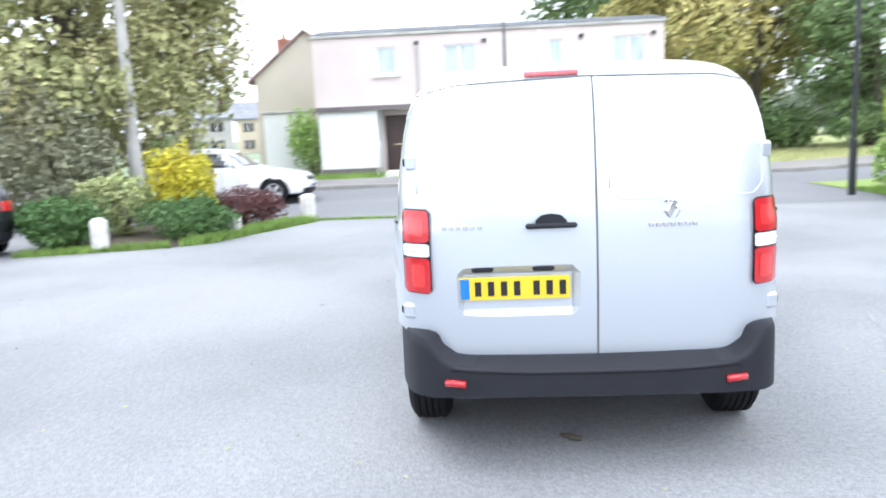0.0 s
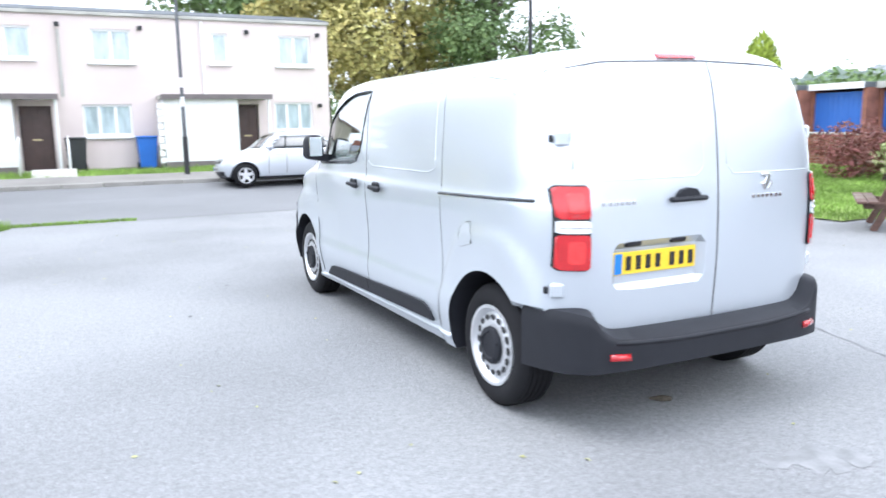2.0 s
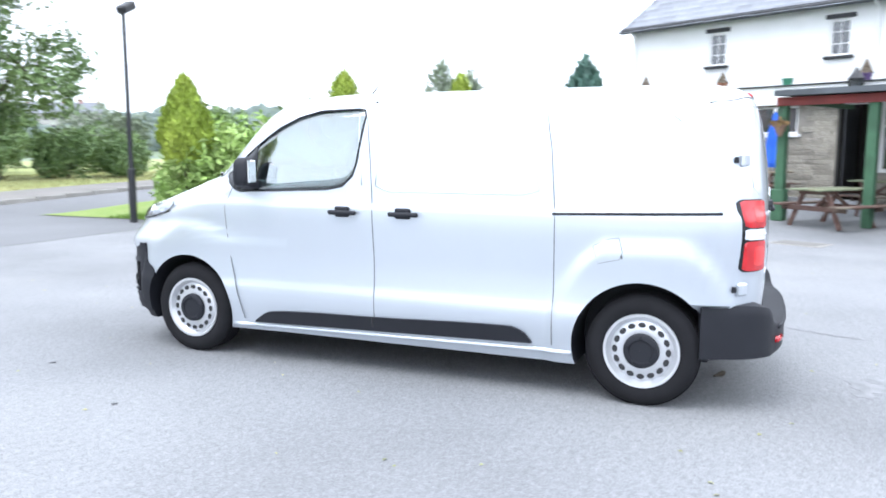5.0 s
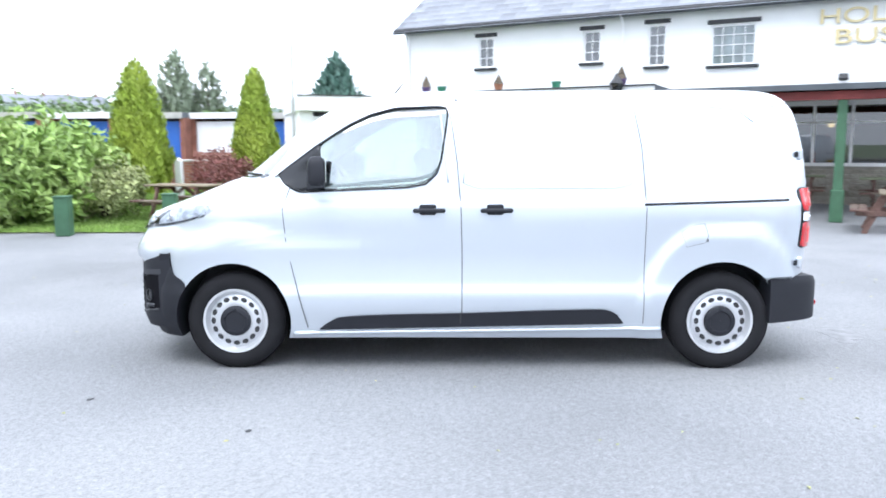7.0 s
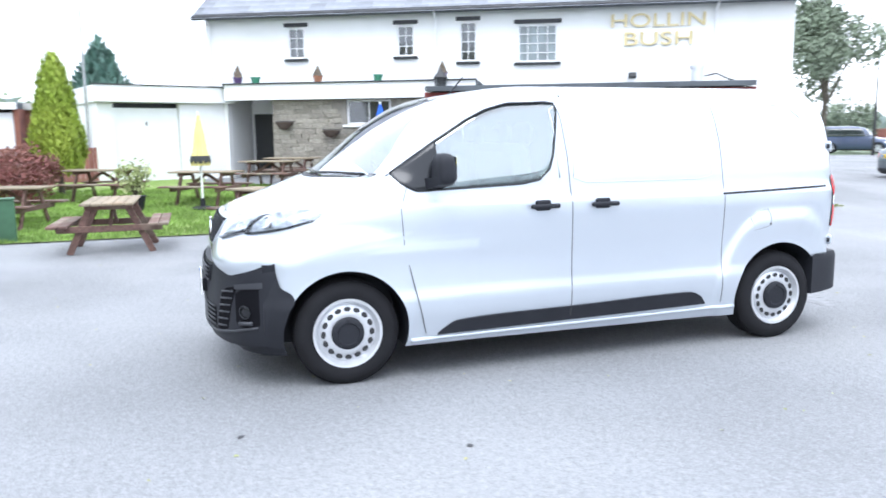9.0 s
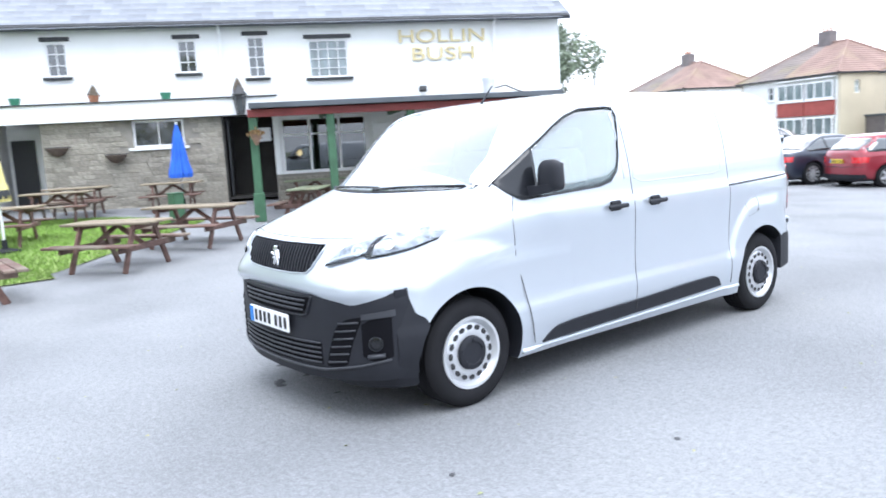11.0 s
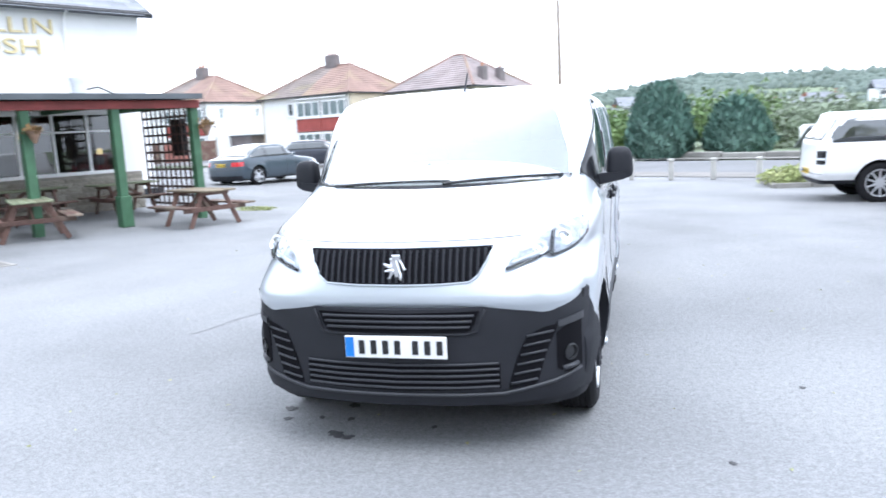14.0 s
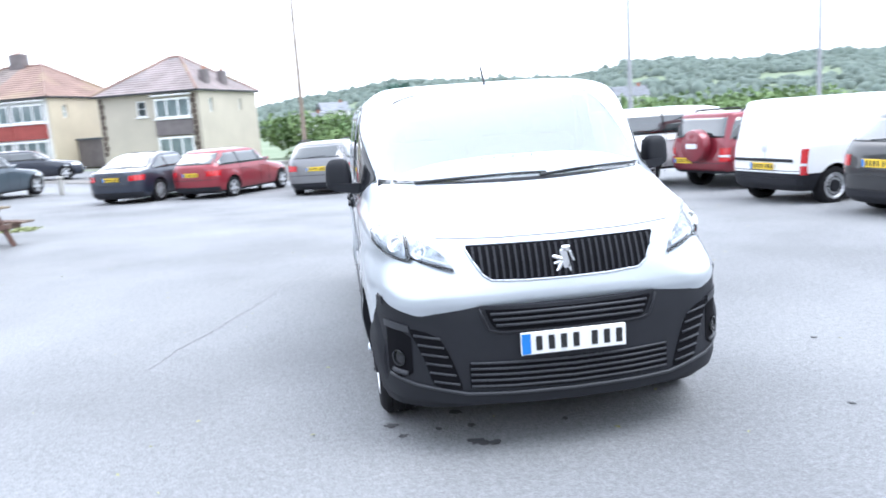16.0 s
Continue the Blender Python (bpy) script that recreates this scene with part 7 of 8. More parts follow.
# trees and planted bed by the entrance
tree("tree", "spreading tree with olive and brown autumn leaves", -10.46, 12.25, 8.4, 3.5, LEAF_OAK, 21, 16500, 0.2, 0.24, 0.18)
tree("tree", "dense green roadside tree", -10.04, 18.03, 8.2, 2.3, LEAF_OAK, 22, 10000, 0.2, 0.22, 0.26)
bush("bush", "drooping grey-green shrub at the bed edge", -9.43, 9.18, 1.5, 1.3, 2.9, LEAF_OLV, 31, 7000, 0.13, 8)
sheet("planting_bed", [(-7.6, 5.0), (-5.45, 5.5), (-3.8, 8.5), (-7.6, 9.0)], 0.012, mat("bed_soil", (0.09, 0.075, 0.05), rough=0.95, var=0.3, scale=4, fine=30, bump=0.8), "soil of the planted bed", "bed", 12)
grass("bed_grass", "weedy grass along the bed edge", [(-5.3, 5.6), (-4.9, 5.9), (-3.75, 8.5), (-4.4, 8.5)], 4200, 0.13, 8, 0.0)
grass("bed_grass", "weedy grass along the bed edge", [(-7.6, 4.95), (-5.4, 5.5), (-5.5, 5.75), (-7.6, 5.2)], 1500, 0.1, 9, 0.0)
bush("bush", "clipped bright yellow shrub", -5.95, 7.55, 0.55, 0.55, 1.53, LEAF_YBU, 32, 5200, 0.08, 5)
bush("bush", "yellow-green shrub beside the clipped one", -6.95, 7.3, 0.75, 0.7, 1.12, LEAF_VAR, 33, 3600, 0.09, 6)
bush("bush", "low dark green juniper mound", -5.5, 6.6, 0.8, 0.7, 0.72, LEAF_MID, 34, 5200, 0.07, 8)
bush("bush", "rounded mid-green shrub in the planted bed", -7.15, 5.8, 0.72, 0.7, 0.85, LEAF_MID, 35, 5200, 0.08, 8)
bush("bush", "low purple-leaved shrub beside the white stone", -5.1, 8.2, 0.75, 0.6, 0.72, LEAF_PUR, 36, 3600, 0.06, 7)
bush("bush", "bright green shrub beside the store", -6.6, 20.4, 0.75, 0.8, 2.2, LEAF_LAU, 37, 3000, 0.12, 6)
# garden: laurel, golden conifers, berberis
bush("hedge", "big glossy light green laurel", 9.06, 8.85, 1.75, 1.85, 2.2, LEAF_LAU, 41, 7000, 0.22, 11, 0.4, 0.45)
bush("bush", "cream-edged variegated shrub before the laurel", 9.18, 7.23, 0.85, 0.9, 1.25, LEAF_VAR, 42, 4200, 0.1, 7)
conifer("golden_conifer", "golden conical conifer in the garden", 11.18, 7.3, 3.27, 0.75, LEAF_GLD, 43, 22000, 0.085, 0.12, 0.5)
conifer("golden_conifer", "golden conifer leaning beside the fence", 14.46, 5.53, 3.35, 0.65, LEAF_GLD, 44, 20000, 0.085, 0.16, 0.55)
conifer("golden_conifer", "golden conifer rising behind the laurel", 7.5, 9.0, 3.06, 0.62, LEAF_GLD, 45, 18000, 0.085, 0.42, 0.6)
bush("hedge", "light green laurel shoots before a golden conifer", 7.6, 8.95, 0.85, 0.75, 1.85, LEAF_LAU, 49, 3200, 0.16, 6, 0.4, 0.45)
bush("bush", "dark red berberis by the fence", 13.06, 6.06, 1.4, 0.8, 1.2, LEAF_RED, 46, 4600, 0.08, 8)
conifer("fir_tree", "dark blue-green fir behind the pub garage", 35.0, 6.6, 5.9, 2.2, LEAF_FIR, 47, 5000, 0.36, 0.05, 0.75, 0.35)
conifer("fir_tree", "thin grey-green conifer behind the lock-ups", 44.5, 16.6, 6.6, 1.7, LEAF_GRY, 48, 2600, 0.3, 0.05, 0.6, 0.5)
for i, (x, y, r, h) in enumerate(((40, 13, 4, 3.4), (42, 22, 5, 4.2), (41, 5, 3, 3.3), (47, 29, 5, 4.4))):
    bush("far_bush", "soft green trees behind the lock-ups", x, y, r, r, h, LEAF_DRK, 70 + i, 2200, 0.4)
# by the far road
conifer("leylandii", "tall dark clipped conifer across the road", -2.0, -32.5, 3.8, 1.75, LEAF_FIR, 51, 9000, 0.22, 0.02, 0.35, 0.15)
conifer("leylandii", "broad dark conifer across the road", -5.5, -32.6, 2.95, 1.7, LEAF_FIR, 52, 8000, 0.22, 0.02, 0.35, 0.15)
tree("tree", "thin-leaved tree beyond the pub gable", 29.0, -31.0, 9.0, 3.2, LEAF_GRY, 54, 9000, 0.24, 0.16, 0.35)
bush("bush", "rounded garden tree by the far fence", 36.9, -40.3, 2.0, 2.0, 3.6, LEAF_GRY, 57, 3500, 0.25)
bush("bush", "low weedy planting at the parking bay", -5.0, -15.0, 0.9, 1.0, 0.5, LEAF_VAR, 55, 2400, 0.1)
for i, (x, y, r, h) in enumerate(((3, -58, 4, 2.6), (-2, -62, 5, 2.8), (-8, -56, 5, 3.4), (0.5, -50, 3, 1.2), (-14, -50, 6, 2.4), (-20, -44, 6, 2.0), (-27, -42, 6, 2.0), (-12, -62, 6, 3.4))):
    bush("far_bush", "mixed green and yellowing bushes below the road", x, y, r, r, h + 1.0, (LEAF_DRK, LEAF_GRY, LEAF_DRK)[i % 3], 80 + i, 2400, 0.42)


# wooded hillside across the valley
HILLS = []


def hillside(name, label, a0, a1, prof, r0, r1, seed, n, blob, low=-8.0):
    """A slope between two bearings, with a crest given as (bearing, height), and lumps of woodland on it."""
    crest = pch(*zip(*prof))
    q = np.random.RandomState(seed)
    rows = []
    for t in np.linspace(0, 1, 9):
        R = r0 + (r1 - r0) * t
        rows.append([(R * math.cos(radians(a)), R * math.sin(radians(a)), low + (float(crest(a)) - low) * t**0.8) for a in np.linspace(a0, a1, 50)])
    rows.append([(p[0] * 1.3, p[1] * 1.3, -20) for p in rows[-1]])
    hill = M().grid(rows).part(name, FIELD, smooth=True)
    tagged(hill, label, "hill", kind="structure")
    HILLS.append((a0, a1, crest, r0, r1, low))
    a, t = q.uniform(a0, a1, n), q.uniform(0, 1, n) ** 0.7
    keep = ~((t > 0.5) & (t < 0.62) & (np.sin(a * 0.55) > 0.1))
    a, t, n = a[keep], t[keep], int(keep.sum())
    R = r0 + (r1 - r0) * t
    z = low + (crest(a) - low) * t**0.8
    c = np.stack([R * np.cos(np.radians(a)), R * np.sin(np.radians(a)), z], 1)
    m = M()
    vs8 = np.array([(1, 0, 0), (0, 1, 0), (-1, 0, 0), (0, -1, 0), (0.6, 0.6, 0.75), (-0.6, 0.6, 0.75), (-0.6, -0.6, 0.75), (0.6, -0.6, 0.75), (0, 0, 1.1)], float)
    fs8 = [(0, 1, 4), (1, 5, 4), (1, 2, 5), (2, 6, 5), (2, 3, 6), (3, 7, 6), (3, 0, 7), (0, 4, 7), (4, 5, 8), (5, 6, 8), (6, 7, 8), (7, 4, 8)]
    for p in c:
        s = blob * (0.6 + 0.4 * abs(math.sin(p[0] * 0.05) * math.sin(p[1] * 0.07))) * q.uniform(0.6, 1.5)
        vv = vs8 * np.array([s, s, s * q.uniform(0.7, 1.2)]) * (1 + 0.25 * q.normal(size=(9, 1))) + p
        m.add(vv.tolist(), fs8)
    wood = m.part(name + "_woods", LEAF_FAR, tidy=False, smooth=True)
    tagged(wood, "distant woodland with haze put into its green", "woodland", kind="stuff")


hillside("hill", "far wooded hillside across the valley", -150, -62, [(-150, 19), (-130, 18), (-120, 19), (-113, 22), (-106, 17), (-100, 20), (-95, 21), (-90, 18), (-84, 12), (-75, 7), (-62, 4)], 130, 420, 90, 10000, 2.1, -12.0)
hillside("hill", "far low ridge with trees behind the garden", -62, 60, [(-62, 4), (-30, 6), (0, 9), (18, 14), (30, 16), (45, 13), (60, 11)], 110, 300, 91, 3500, 2.4, -2.0)


def far_house(a, rad, w, wall_m, roof_m, label, turn=0.0, drop=0.5):
    """A small plain gabled house standing on a far slope."""
    for a0, a1, crest, r0, r1, low in HILLS:
        if a0 <= a < a1:
            z = low + (float(crest(a)) - low) * min(1, max(0, (rad - r0) / (r1 - r0))) ** 0.8
    h = thing("far_house", label, "house", pose(rad * math.cos(radians(a)), rad * math.sin(radians(a)), z - drop, 0, 0, a - 90 + turn), "far houses")
    M().box((0, 0, 2.4), (w, 6, 4.8)).part("wall", wall_m, h)
    gable_roof(-w / 2, w / 2, -3, 3, 4.8, 7.2, 0.3).part("roof", roof_m, h)
    for x in (-w * 0.28, w * 0.28):
        for zz in (1.3, 3.6):
            M().box((x, -3.02, zz), (w * 0.2, 0.1, 1.1)).part("window", DARKPANE, h)
    M().box((w * 0.3, 0, 7.4), (0.8, 0.6, 1.3)).part("chimney", BRICK_R, h)


for a, rad, w, k in ((26.6, 235, 8, 0), (28.4, 240, 9, 1), (29.9, 228, 8, 0), (31.6, 240, 10, 0), (33.0, 230, 8, 1)):
    far_house(a, rad, w, (RENDER_W, CONCRETE)[k], SLATE, "far pale house on the ridge", drop=2.4)
for i in range(6):
    far_house(47.8 + 1.1 * i, 200, 3.9, CONCRETE, SLATE, "far terraced house with a grey roof")
for a, rad in ((-98.6, 192), (-100.4, 200), (-102.3, 210), (-87.6, 215), (-89.4, 240), (-106, 250), (-111.5, 205)):
    far_house(a, rad, 9, RENDER_W, SLATE, "far white house among the trees", 20)
# darker hedge under the verge trees
for i, (x, y, rx, h) in enumerate(((10.7, 23.4, 1.1, 1.6), (15.3, 21.4, 1.2, 1.8), (17.0, 20.6, 1.2, 1.6))):
    bush("bush", "dark hedge bush under the verge trees", x, y, rx, 1.2, h, LEAF_DRK, 160 + i, 3000, 0.17)
for i, (x, y, r_, h) in enumerate(((43.0, 18.2, 1.9, 7.2),)):
    conifer("fir_tree", "thin grey-green conifer behind the lock-ups", x, y, h, r_, LEAF_GRY, 190 + i, 2600, 0.34, 0.05, 0.6, 0.5)

grass("edge_weeds", "thin line of weeds along the car park edge", [(-3.8, 8.62), (-1.9, 8.56), (-1.9, 8.64), (-3.8, 8.72)], 900, 0.05, 14, 0.0)


def plain_house(label, x, y, z, yaw, w, d, ze, zr, wall_m, roof_m):
    """A plain house far along the side road, with its windows and a chimney."""
    h = thing("far_house", label, "house", pose(x, y, z, 0, 0, yaw), "far houses")
    M().box((0, 0, ze / 2), (w, d, ze)).part("wall", wall_m, h)
    gable_roof(-w / 2, w / 2, -d / 2, d / 2, ze, zr, 0.3).part("roof", roof_m, h)
    M().box((w * 0.4, 0, zr + 0.3), (0.8, 0.6, 1.3)).part("chimney", BRICK_R, h)
    for xx in (-w * 0.3, 0.0, w * 0.3):
        for zz in (ze * 0.27, ze * 0.74):
            wi = M().box((xx, -d / 2 - 0.03, zz), (w * 0.17, 0.08, ze * 0.24)).part("window", DARKPANE, h)
            M().box((xx, -d / 2 - 0.06, zz), (0.08, 0.06, ze * 0.24)).part("window_bar", WHITEWOOD, wi)


plain_house("grey-brown house at the end of the side road", -29.0, 68.0, 0.3, 18, 7.0, 6, 3.6, 5.2, CONCRETE, SLATE)
plain_house("grey-brown house at the end of the side road", -22.6, 70.0, 0.3, 18, 5.6, 6, 3.4, 4.9, RENDER_T, SLATE)
plain_house("pale house beyond the gabled one", -17.2, 66.0, 0.3, 12, 4.0, 6, 3.2, 4.2, RENDER_W, SLATE)
bush("far_bush", "dark bush between the far houses", -18.6, 62.0, 1.3, 1.3, 3.6, LEAF_DRK, 191, 1600, 0.3)
bush("far_bush", "dark hedge along the side road", -27.0, 58.0, 3.0, 1.3, 1.7, LEAF_DRK, 192, 2200, 0.3)
caravan = thing("caravan", "white caravan parked beyond the far road", "caravan", pose(-11.6, -44.0, rel(-11.6, -44.0), 0, 0, 8) @ Matrix.Scale(0.62, 4))
M().box((0, 0, 1.4), (4.2, 2.1, 2.0), ch=0.3).part("body", RENDER_W, caravan, smooth=40)
for xx in (-1.2, 0.2, 1.3):
    M().box((xx, 1.06, 1.6), (0.8, 0.03, 0.5), ch=0.01).part("window", DARKPANE, caravan)
for sx in (-1, 1):
    M().box((0.2, sx * 0.95, 0.2), (0.6, 0.16, 0.4), ch=0.06).part("wheel", BLACKPAINT, caravan)
plain_house("low grey-roofed bungalow below the far road", -12.6, -39.0, -1.6, 188, 5.2, 4, 1.3, 2.3, CONCRETE, SLATE)
for i, (x, y) in enumerate(((15.0, 43.0), (20.0, 41.0), (25.0, 38.5), (30.0, 35.5), (35.0, 31.5))):
    bush("far_bush", "soft dark green trees beyond the verge", x, y, 3.4, 2.6, (4.2, 3.6, 4.6, 3.8, 4.0)[i], (LEAF_DRK, LEAF_GRY)[i % 2], 200 + i, 2600, 0.36)


# ---- outdoor things ----
def plank(parent, name, c, s, material, rot=None, rz=0):
    return M().box(c, s, rz=rz, ch=0.008, rot=rot).part(name, material, parent)


def picnic_table(x, y, ang, label, L=1.55, k=0.94, top=None):
    """A timber picnic table with fixed benches; its length lies along its own x."""
    t = thing("picnic_table", label, "picnic table", pose(x, y, rel(x, y), 0, 0, ang) @ Matrix.Diagonal((k, k, k, 1)), "picnic tables")
    for i in range(5):
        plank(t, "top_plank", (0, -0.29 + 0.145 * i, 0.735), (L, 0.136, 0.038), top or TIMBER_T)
    for s in (-1, 1):
        for k in range(2):
            plank(t, "seat_plank", (0, s * (0.6 + 0.145 * k), 0.43), (L, 0.136, 0.038), TIMBER)
        for e in (-1, 1):
            xx = e * (L / 2 - 0.3)
            a = math.atan2(0.33, 0.72)
            plank(t, "leg", (xx, s * 0.405, 0.357), (0.045, 0.095, 0.79), TIMBER, Matrix.Rotation(s * a, 3, "X"))
    for e in (-1, 1):
        xx = e * (L / 2 - 0.3)
        plank(t, "cross_beam", (xx + 0.046 * e, 0, 0.37), (0.045, 1.44, 0.095), TIMBER)
        plank(t, "top_batten", (xx + 0.046 * e, 0, 0.68), (0.045, 0.66, 0.07), TIMBER)
        plank(t, "brace", (e * 0.24, 0, 0.53), (0.56, 0.045, 0.07), TIMBER, Matrix.Rotation(e * radians(34), 3, "Y"))
    return t


picnic_table(6.19, 3.62, 0, "weathered timber picnic table at the grass edge")
picnic_table(9.23, 5.6, 75, "weathered timber picnic table on the lawn")
picnic_table(12.68, 4.42, 70, "brown timber picnic table on the lawn")
picnic_table(11.58, 2.26, 64, "brown timber picnic table beside a parasol")
picnic_table(14.58, 0.65, 64, "brown timber picnic table by the stone wall")
p0 = pubw(-4.7, 14.5)
picnic_table(p0.x, p0.y, 64, "red-brown picnic table under the blue parasol")
p0 = pubw(-6.9, 14.3)
picnic_table(p0.x, p0.y, 64, "weathered picnic table by the passage")
picnic_table(7.52, 1.3, 38, "reddish timber picnic table on the tarmac")
picnic_table(8.9, -0.38, 37, "pale-topped long picnic table on the tarmac", 1.8)
picnic_table(10.3, -3.45, -42, "reddish picnic table with a greened top", top=TIMBER_G)
picnic_table(9.4, -5.4, -42, "reddish picnic table with a greened top", top=TIMBER_G)
picnic_table(7.26, -7.49, -27, "brown picnic table beside the trellis")
p1, p2, p3 = pubw(-1.2, 13.1), pubw(1.6, 13.2), pubw(3.7, 13.2)
picnic_table(p1.x, p1.y, 64, "red-brown picnic table with a greened top under the veranda", top=TIMBER_G)
picnic_table(p2.x, p2.y, 64, "red-brown picnic table with a greened top under the veranda", top=TIMBER_G)
picnic_table(p3.x, p3.y, 64, "red-brown picnic table with a greened top under the veranda", top=TIMBER_G)

for x, y in ((7.01, 8.46), (6.88, 6.86), (7.54, 5.26), (11.97, -1.12)):
    b = thing("green_post", "squat green painted timber post at the lawn edge", "post", pose(x, y, rel(x, y), 0, 0, 10), "green posts")
    M().box((0, 0, 0.33), (0.27, 0.24, 0.66), ch=0.015).part("post", GREENPAINT, b)
    M().box((0, 0, 0.67), (0.29, 0.26, 0.03), ch=0.008).part("cap", GREENPAINT, b)

FENCE = mat("red_brown_fence", (0.26, 0.11, 0.09), rough=0.85, var=0.2, scale=2, fine=25, bump=0.3, rand=0.15)
f0 = pubw(-14.45, 13.75)
fn = thing("garden_fence", "red-brown boarded fence beside the pub garage", "fence", pose(f0.x, f0.y, rel(f0.x, f0.y), 0, 0, 244))
for i in range(31):
    M().box((-2.28 + 0.15 * i, 0, 0.48), (0.135, 0.022, 0.96 + 0.02 * (i % 3)), ch=0.006).part("board", FENCE, fn)
for x in (-2.3, -1.1, 0.1, 1.3):
    M().box((x, 0.06, 0.5), (0.09, 0.09, 1.08), ch=0.008).part("post", FENCE, fn)
fn2 = thing("garden_wall", "low red brick wall behind the conifers", "wall", pose(15.6, 9.6, rel(15.6, 9.6), 0, 0, 84))
M().box((0, 0, 0.4), (5.0, 0.22, 0.8)).part("core", MORTAR, fn2)
bk = M().box((0, 0, 0), (0.212, 0.105, 0.065), ch=0.006).mesh("brick", BRICK_R)
for r in range(10):
    for c in range(21):
        o = new("brick", bk)
        o.parent = fn2
        o.matrix_basis = Matrix.Translation((-2.4 + 0.235 * c + (0.11 if r % 2 else 0), 0.07, 0.06 + 0.078 * r))
M().box((0, 0, 0.83), (5.1, 0.3, 0.06), ch=0.015).part("coping", CONCRETE, fn2)
gp = thing("gate_post", "short white gate post in the garden", "post", pose(11.91, 6.69, rel(11.91, 6.69)))
M().box((0, 0, 0.5), (0.16, 0.16, 1.0), ch=0.012).part("post", WHITEWOOD, gp)
M().lathe([(0.1, 1.0), (0.1, 1.03), (0.0, 1.1)], 4).part("cap", WHITEWOOD, gp)


def parasol(x, y, h, r, material, label, k=1.0):
    p = thing("folded_parasol", label, "parasol", pose(x, y, rel(x, y)))
    M().tube([(0, 0, 0), (0, 0, h)], 0.022, 8).part("pole", WHITEWOOD, p)
    m = M()
    n, rows = 24, []
    for z, q in ((h - 1.35 * k, r), (h - 1.25 * k, r * 1.05), (h - 0.9 * k, r * 0.72), (h - 0.45 * k, r * 0.5), (h - 0.1 * k, r * 0.2), (h, 0.02)):
        rows.append([(q * (1 + 0.22 * (k_ % 2)) * math.cos(6.283 * k_ / n), q * (1 + 0.22 * (k_ % 2)) * math.sin(6.283 * k_ / n), z) for k_ in range(n + 1)])
    m.grid(rows).part("canopy", material, p, smooth=False)
    M().lathe([(0.03, h), (0.03, h + 0.05), (0.0, h + 0.08)], 8).part("finial", WHITEWOOD, p)
    M().lathe([(0.25, 0.0), (0.25, 0.06), (0.05, 0.1), (0.04, 0.25)], 16).part("base", PLASTIC, p)
    return p


YELCLOTH = mat("yellow_parasol_cloth", (0.72, 0.62, 0.25), rough=0.8, var=0.1, bump=0.1)
BLUECLOTH = mat("blue_parasol_cloth", (0.03, 0.13, 0.62), rough=0.8, var=0.15, bump=0.1)
yp = parasol(10.55, 2.37, 1.9, 0.16, YELCLOTH, "folded yellow parasol with a black printed band", 0.74)
M().lathe([(0.2, 0.95), (0.205, 1.0), (0.185, 1.1), (0.18, 1.1)], 12).part("printed_band", BLACKPAINT, yp)
q1 = pubw(-4.51, 14.85)
parasol(q1.x, q1.y, 2.15, 0.24, BLUECLOTH, "folded bright blue parasol by the stone wall")

# lamp posts and poles
lp = thing("car_park_lamp", "black lamp post with a floodlight head", "lamp post", pose(6.7, 9.76, 0))
M().tube([(0, 0, 0), (0, 0, 1.1), (0, 0, 1.12), (0, 0, 4.25)], [0.075, 0.075, 0.05, 0.042], 12).part("column", BLACKPAINT, lp, smooth=40)
hd = M().box((0.1, 0.02, 4.35), (0.36, 0.26, 0.16), rot=Matrix.Rotation(radians(-28), 3, "Y"), ch=0.03).part("head", BLACKPAINT, lp)
M().box((0.12, 0.02, 4.275), (0.28, 0.2, 0.015), rot=Matrix.Rotation(radians(-28), 3, "Y")).part("lens", CLEARLENS, hd)
M().tube([(0, 0, 4.2), (0.0, 0.0, 4.35)], 0.03, 8).part("yoke", BLACKPAINT, hd)


def pole(x, y, h, r, material, name, label, bands=False, head=False):
    p = thing(name, label, "pole", pose(x, y, rel(x, y)))
    M().tube([(0, 0, 0), (0, 0, h * 0.5), (0, 0, h)], [r * 1.2, r, r * 0.7], 12).part("shaft", material, p, smooth=40)
    if bands:
        M().tube([(0, 0, 0.0), (0, 0, 1.1)], r * 1.55, 12).part("base", BLACKPAINT, p, smooth=40)
        for z in (1.9, 2.4):
            M().tube([(0, 0, z), (0, 0, z + 0.25)], r * 1.16, 12).part("white_band", WHITEWOOD, p)
    if head:
        M().box((0.25, 0, h), (0.6, 0.2, 0.12), ch=0.04).part("lamp_head", PLASTIC, p)
    return p


LAMPGREY = mat("dull_lamp_column", (0.1, 0.105, 0.115), rough=0.6, var=0.15, scale=2)
GREYPOLE = mat("grey_steel_pole", (0.32, 0.33, 0.34), rough=0.6, var=0.15, scale=2)
WOODPOLE = mat("timber_pole", (0.24, 0.19, 0.15), rough=0.9, var=0.25, scale=2, fine=20, bump=0.4)
pole(0.07, 16.5, 7.0, 0.045, LAMPGREY, "street_lamp", "tall dark grey street lamp with white bands", True, True)
pole(-8.33, 10.8, 4.9, 0.14, CONCRETE, "street_lamp", "grey steel street lamp among the trees", False, True)
pole(2.75, -33.0, 9.5, 0.1, WOODPOLE, "telegraph_pole", "brown timber telegraph pole by the far road")
pole(18.14, 5.3, 6.3, 0.035, GREYPOLE, "flag_pole", "slim grey pole beside the garage")
pole(28.7, -34.3, 6.5, 0.07, BLACKPAINT, "sign_pole", "slim dark pole beside the far road")
pole(-9.73, -21.63, 6.2, 0.08, GREYPOLE, "street_lamp", "slim grey street lamp beyond the parked cars")
pole(-15.85, -19.54, 6.2, 0.075, GREYPOLE, "street_lamp", "slim grey street lamp beyond the parked cars")

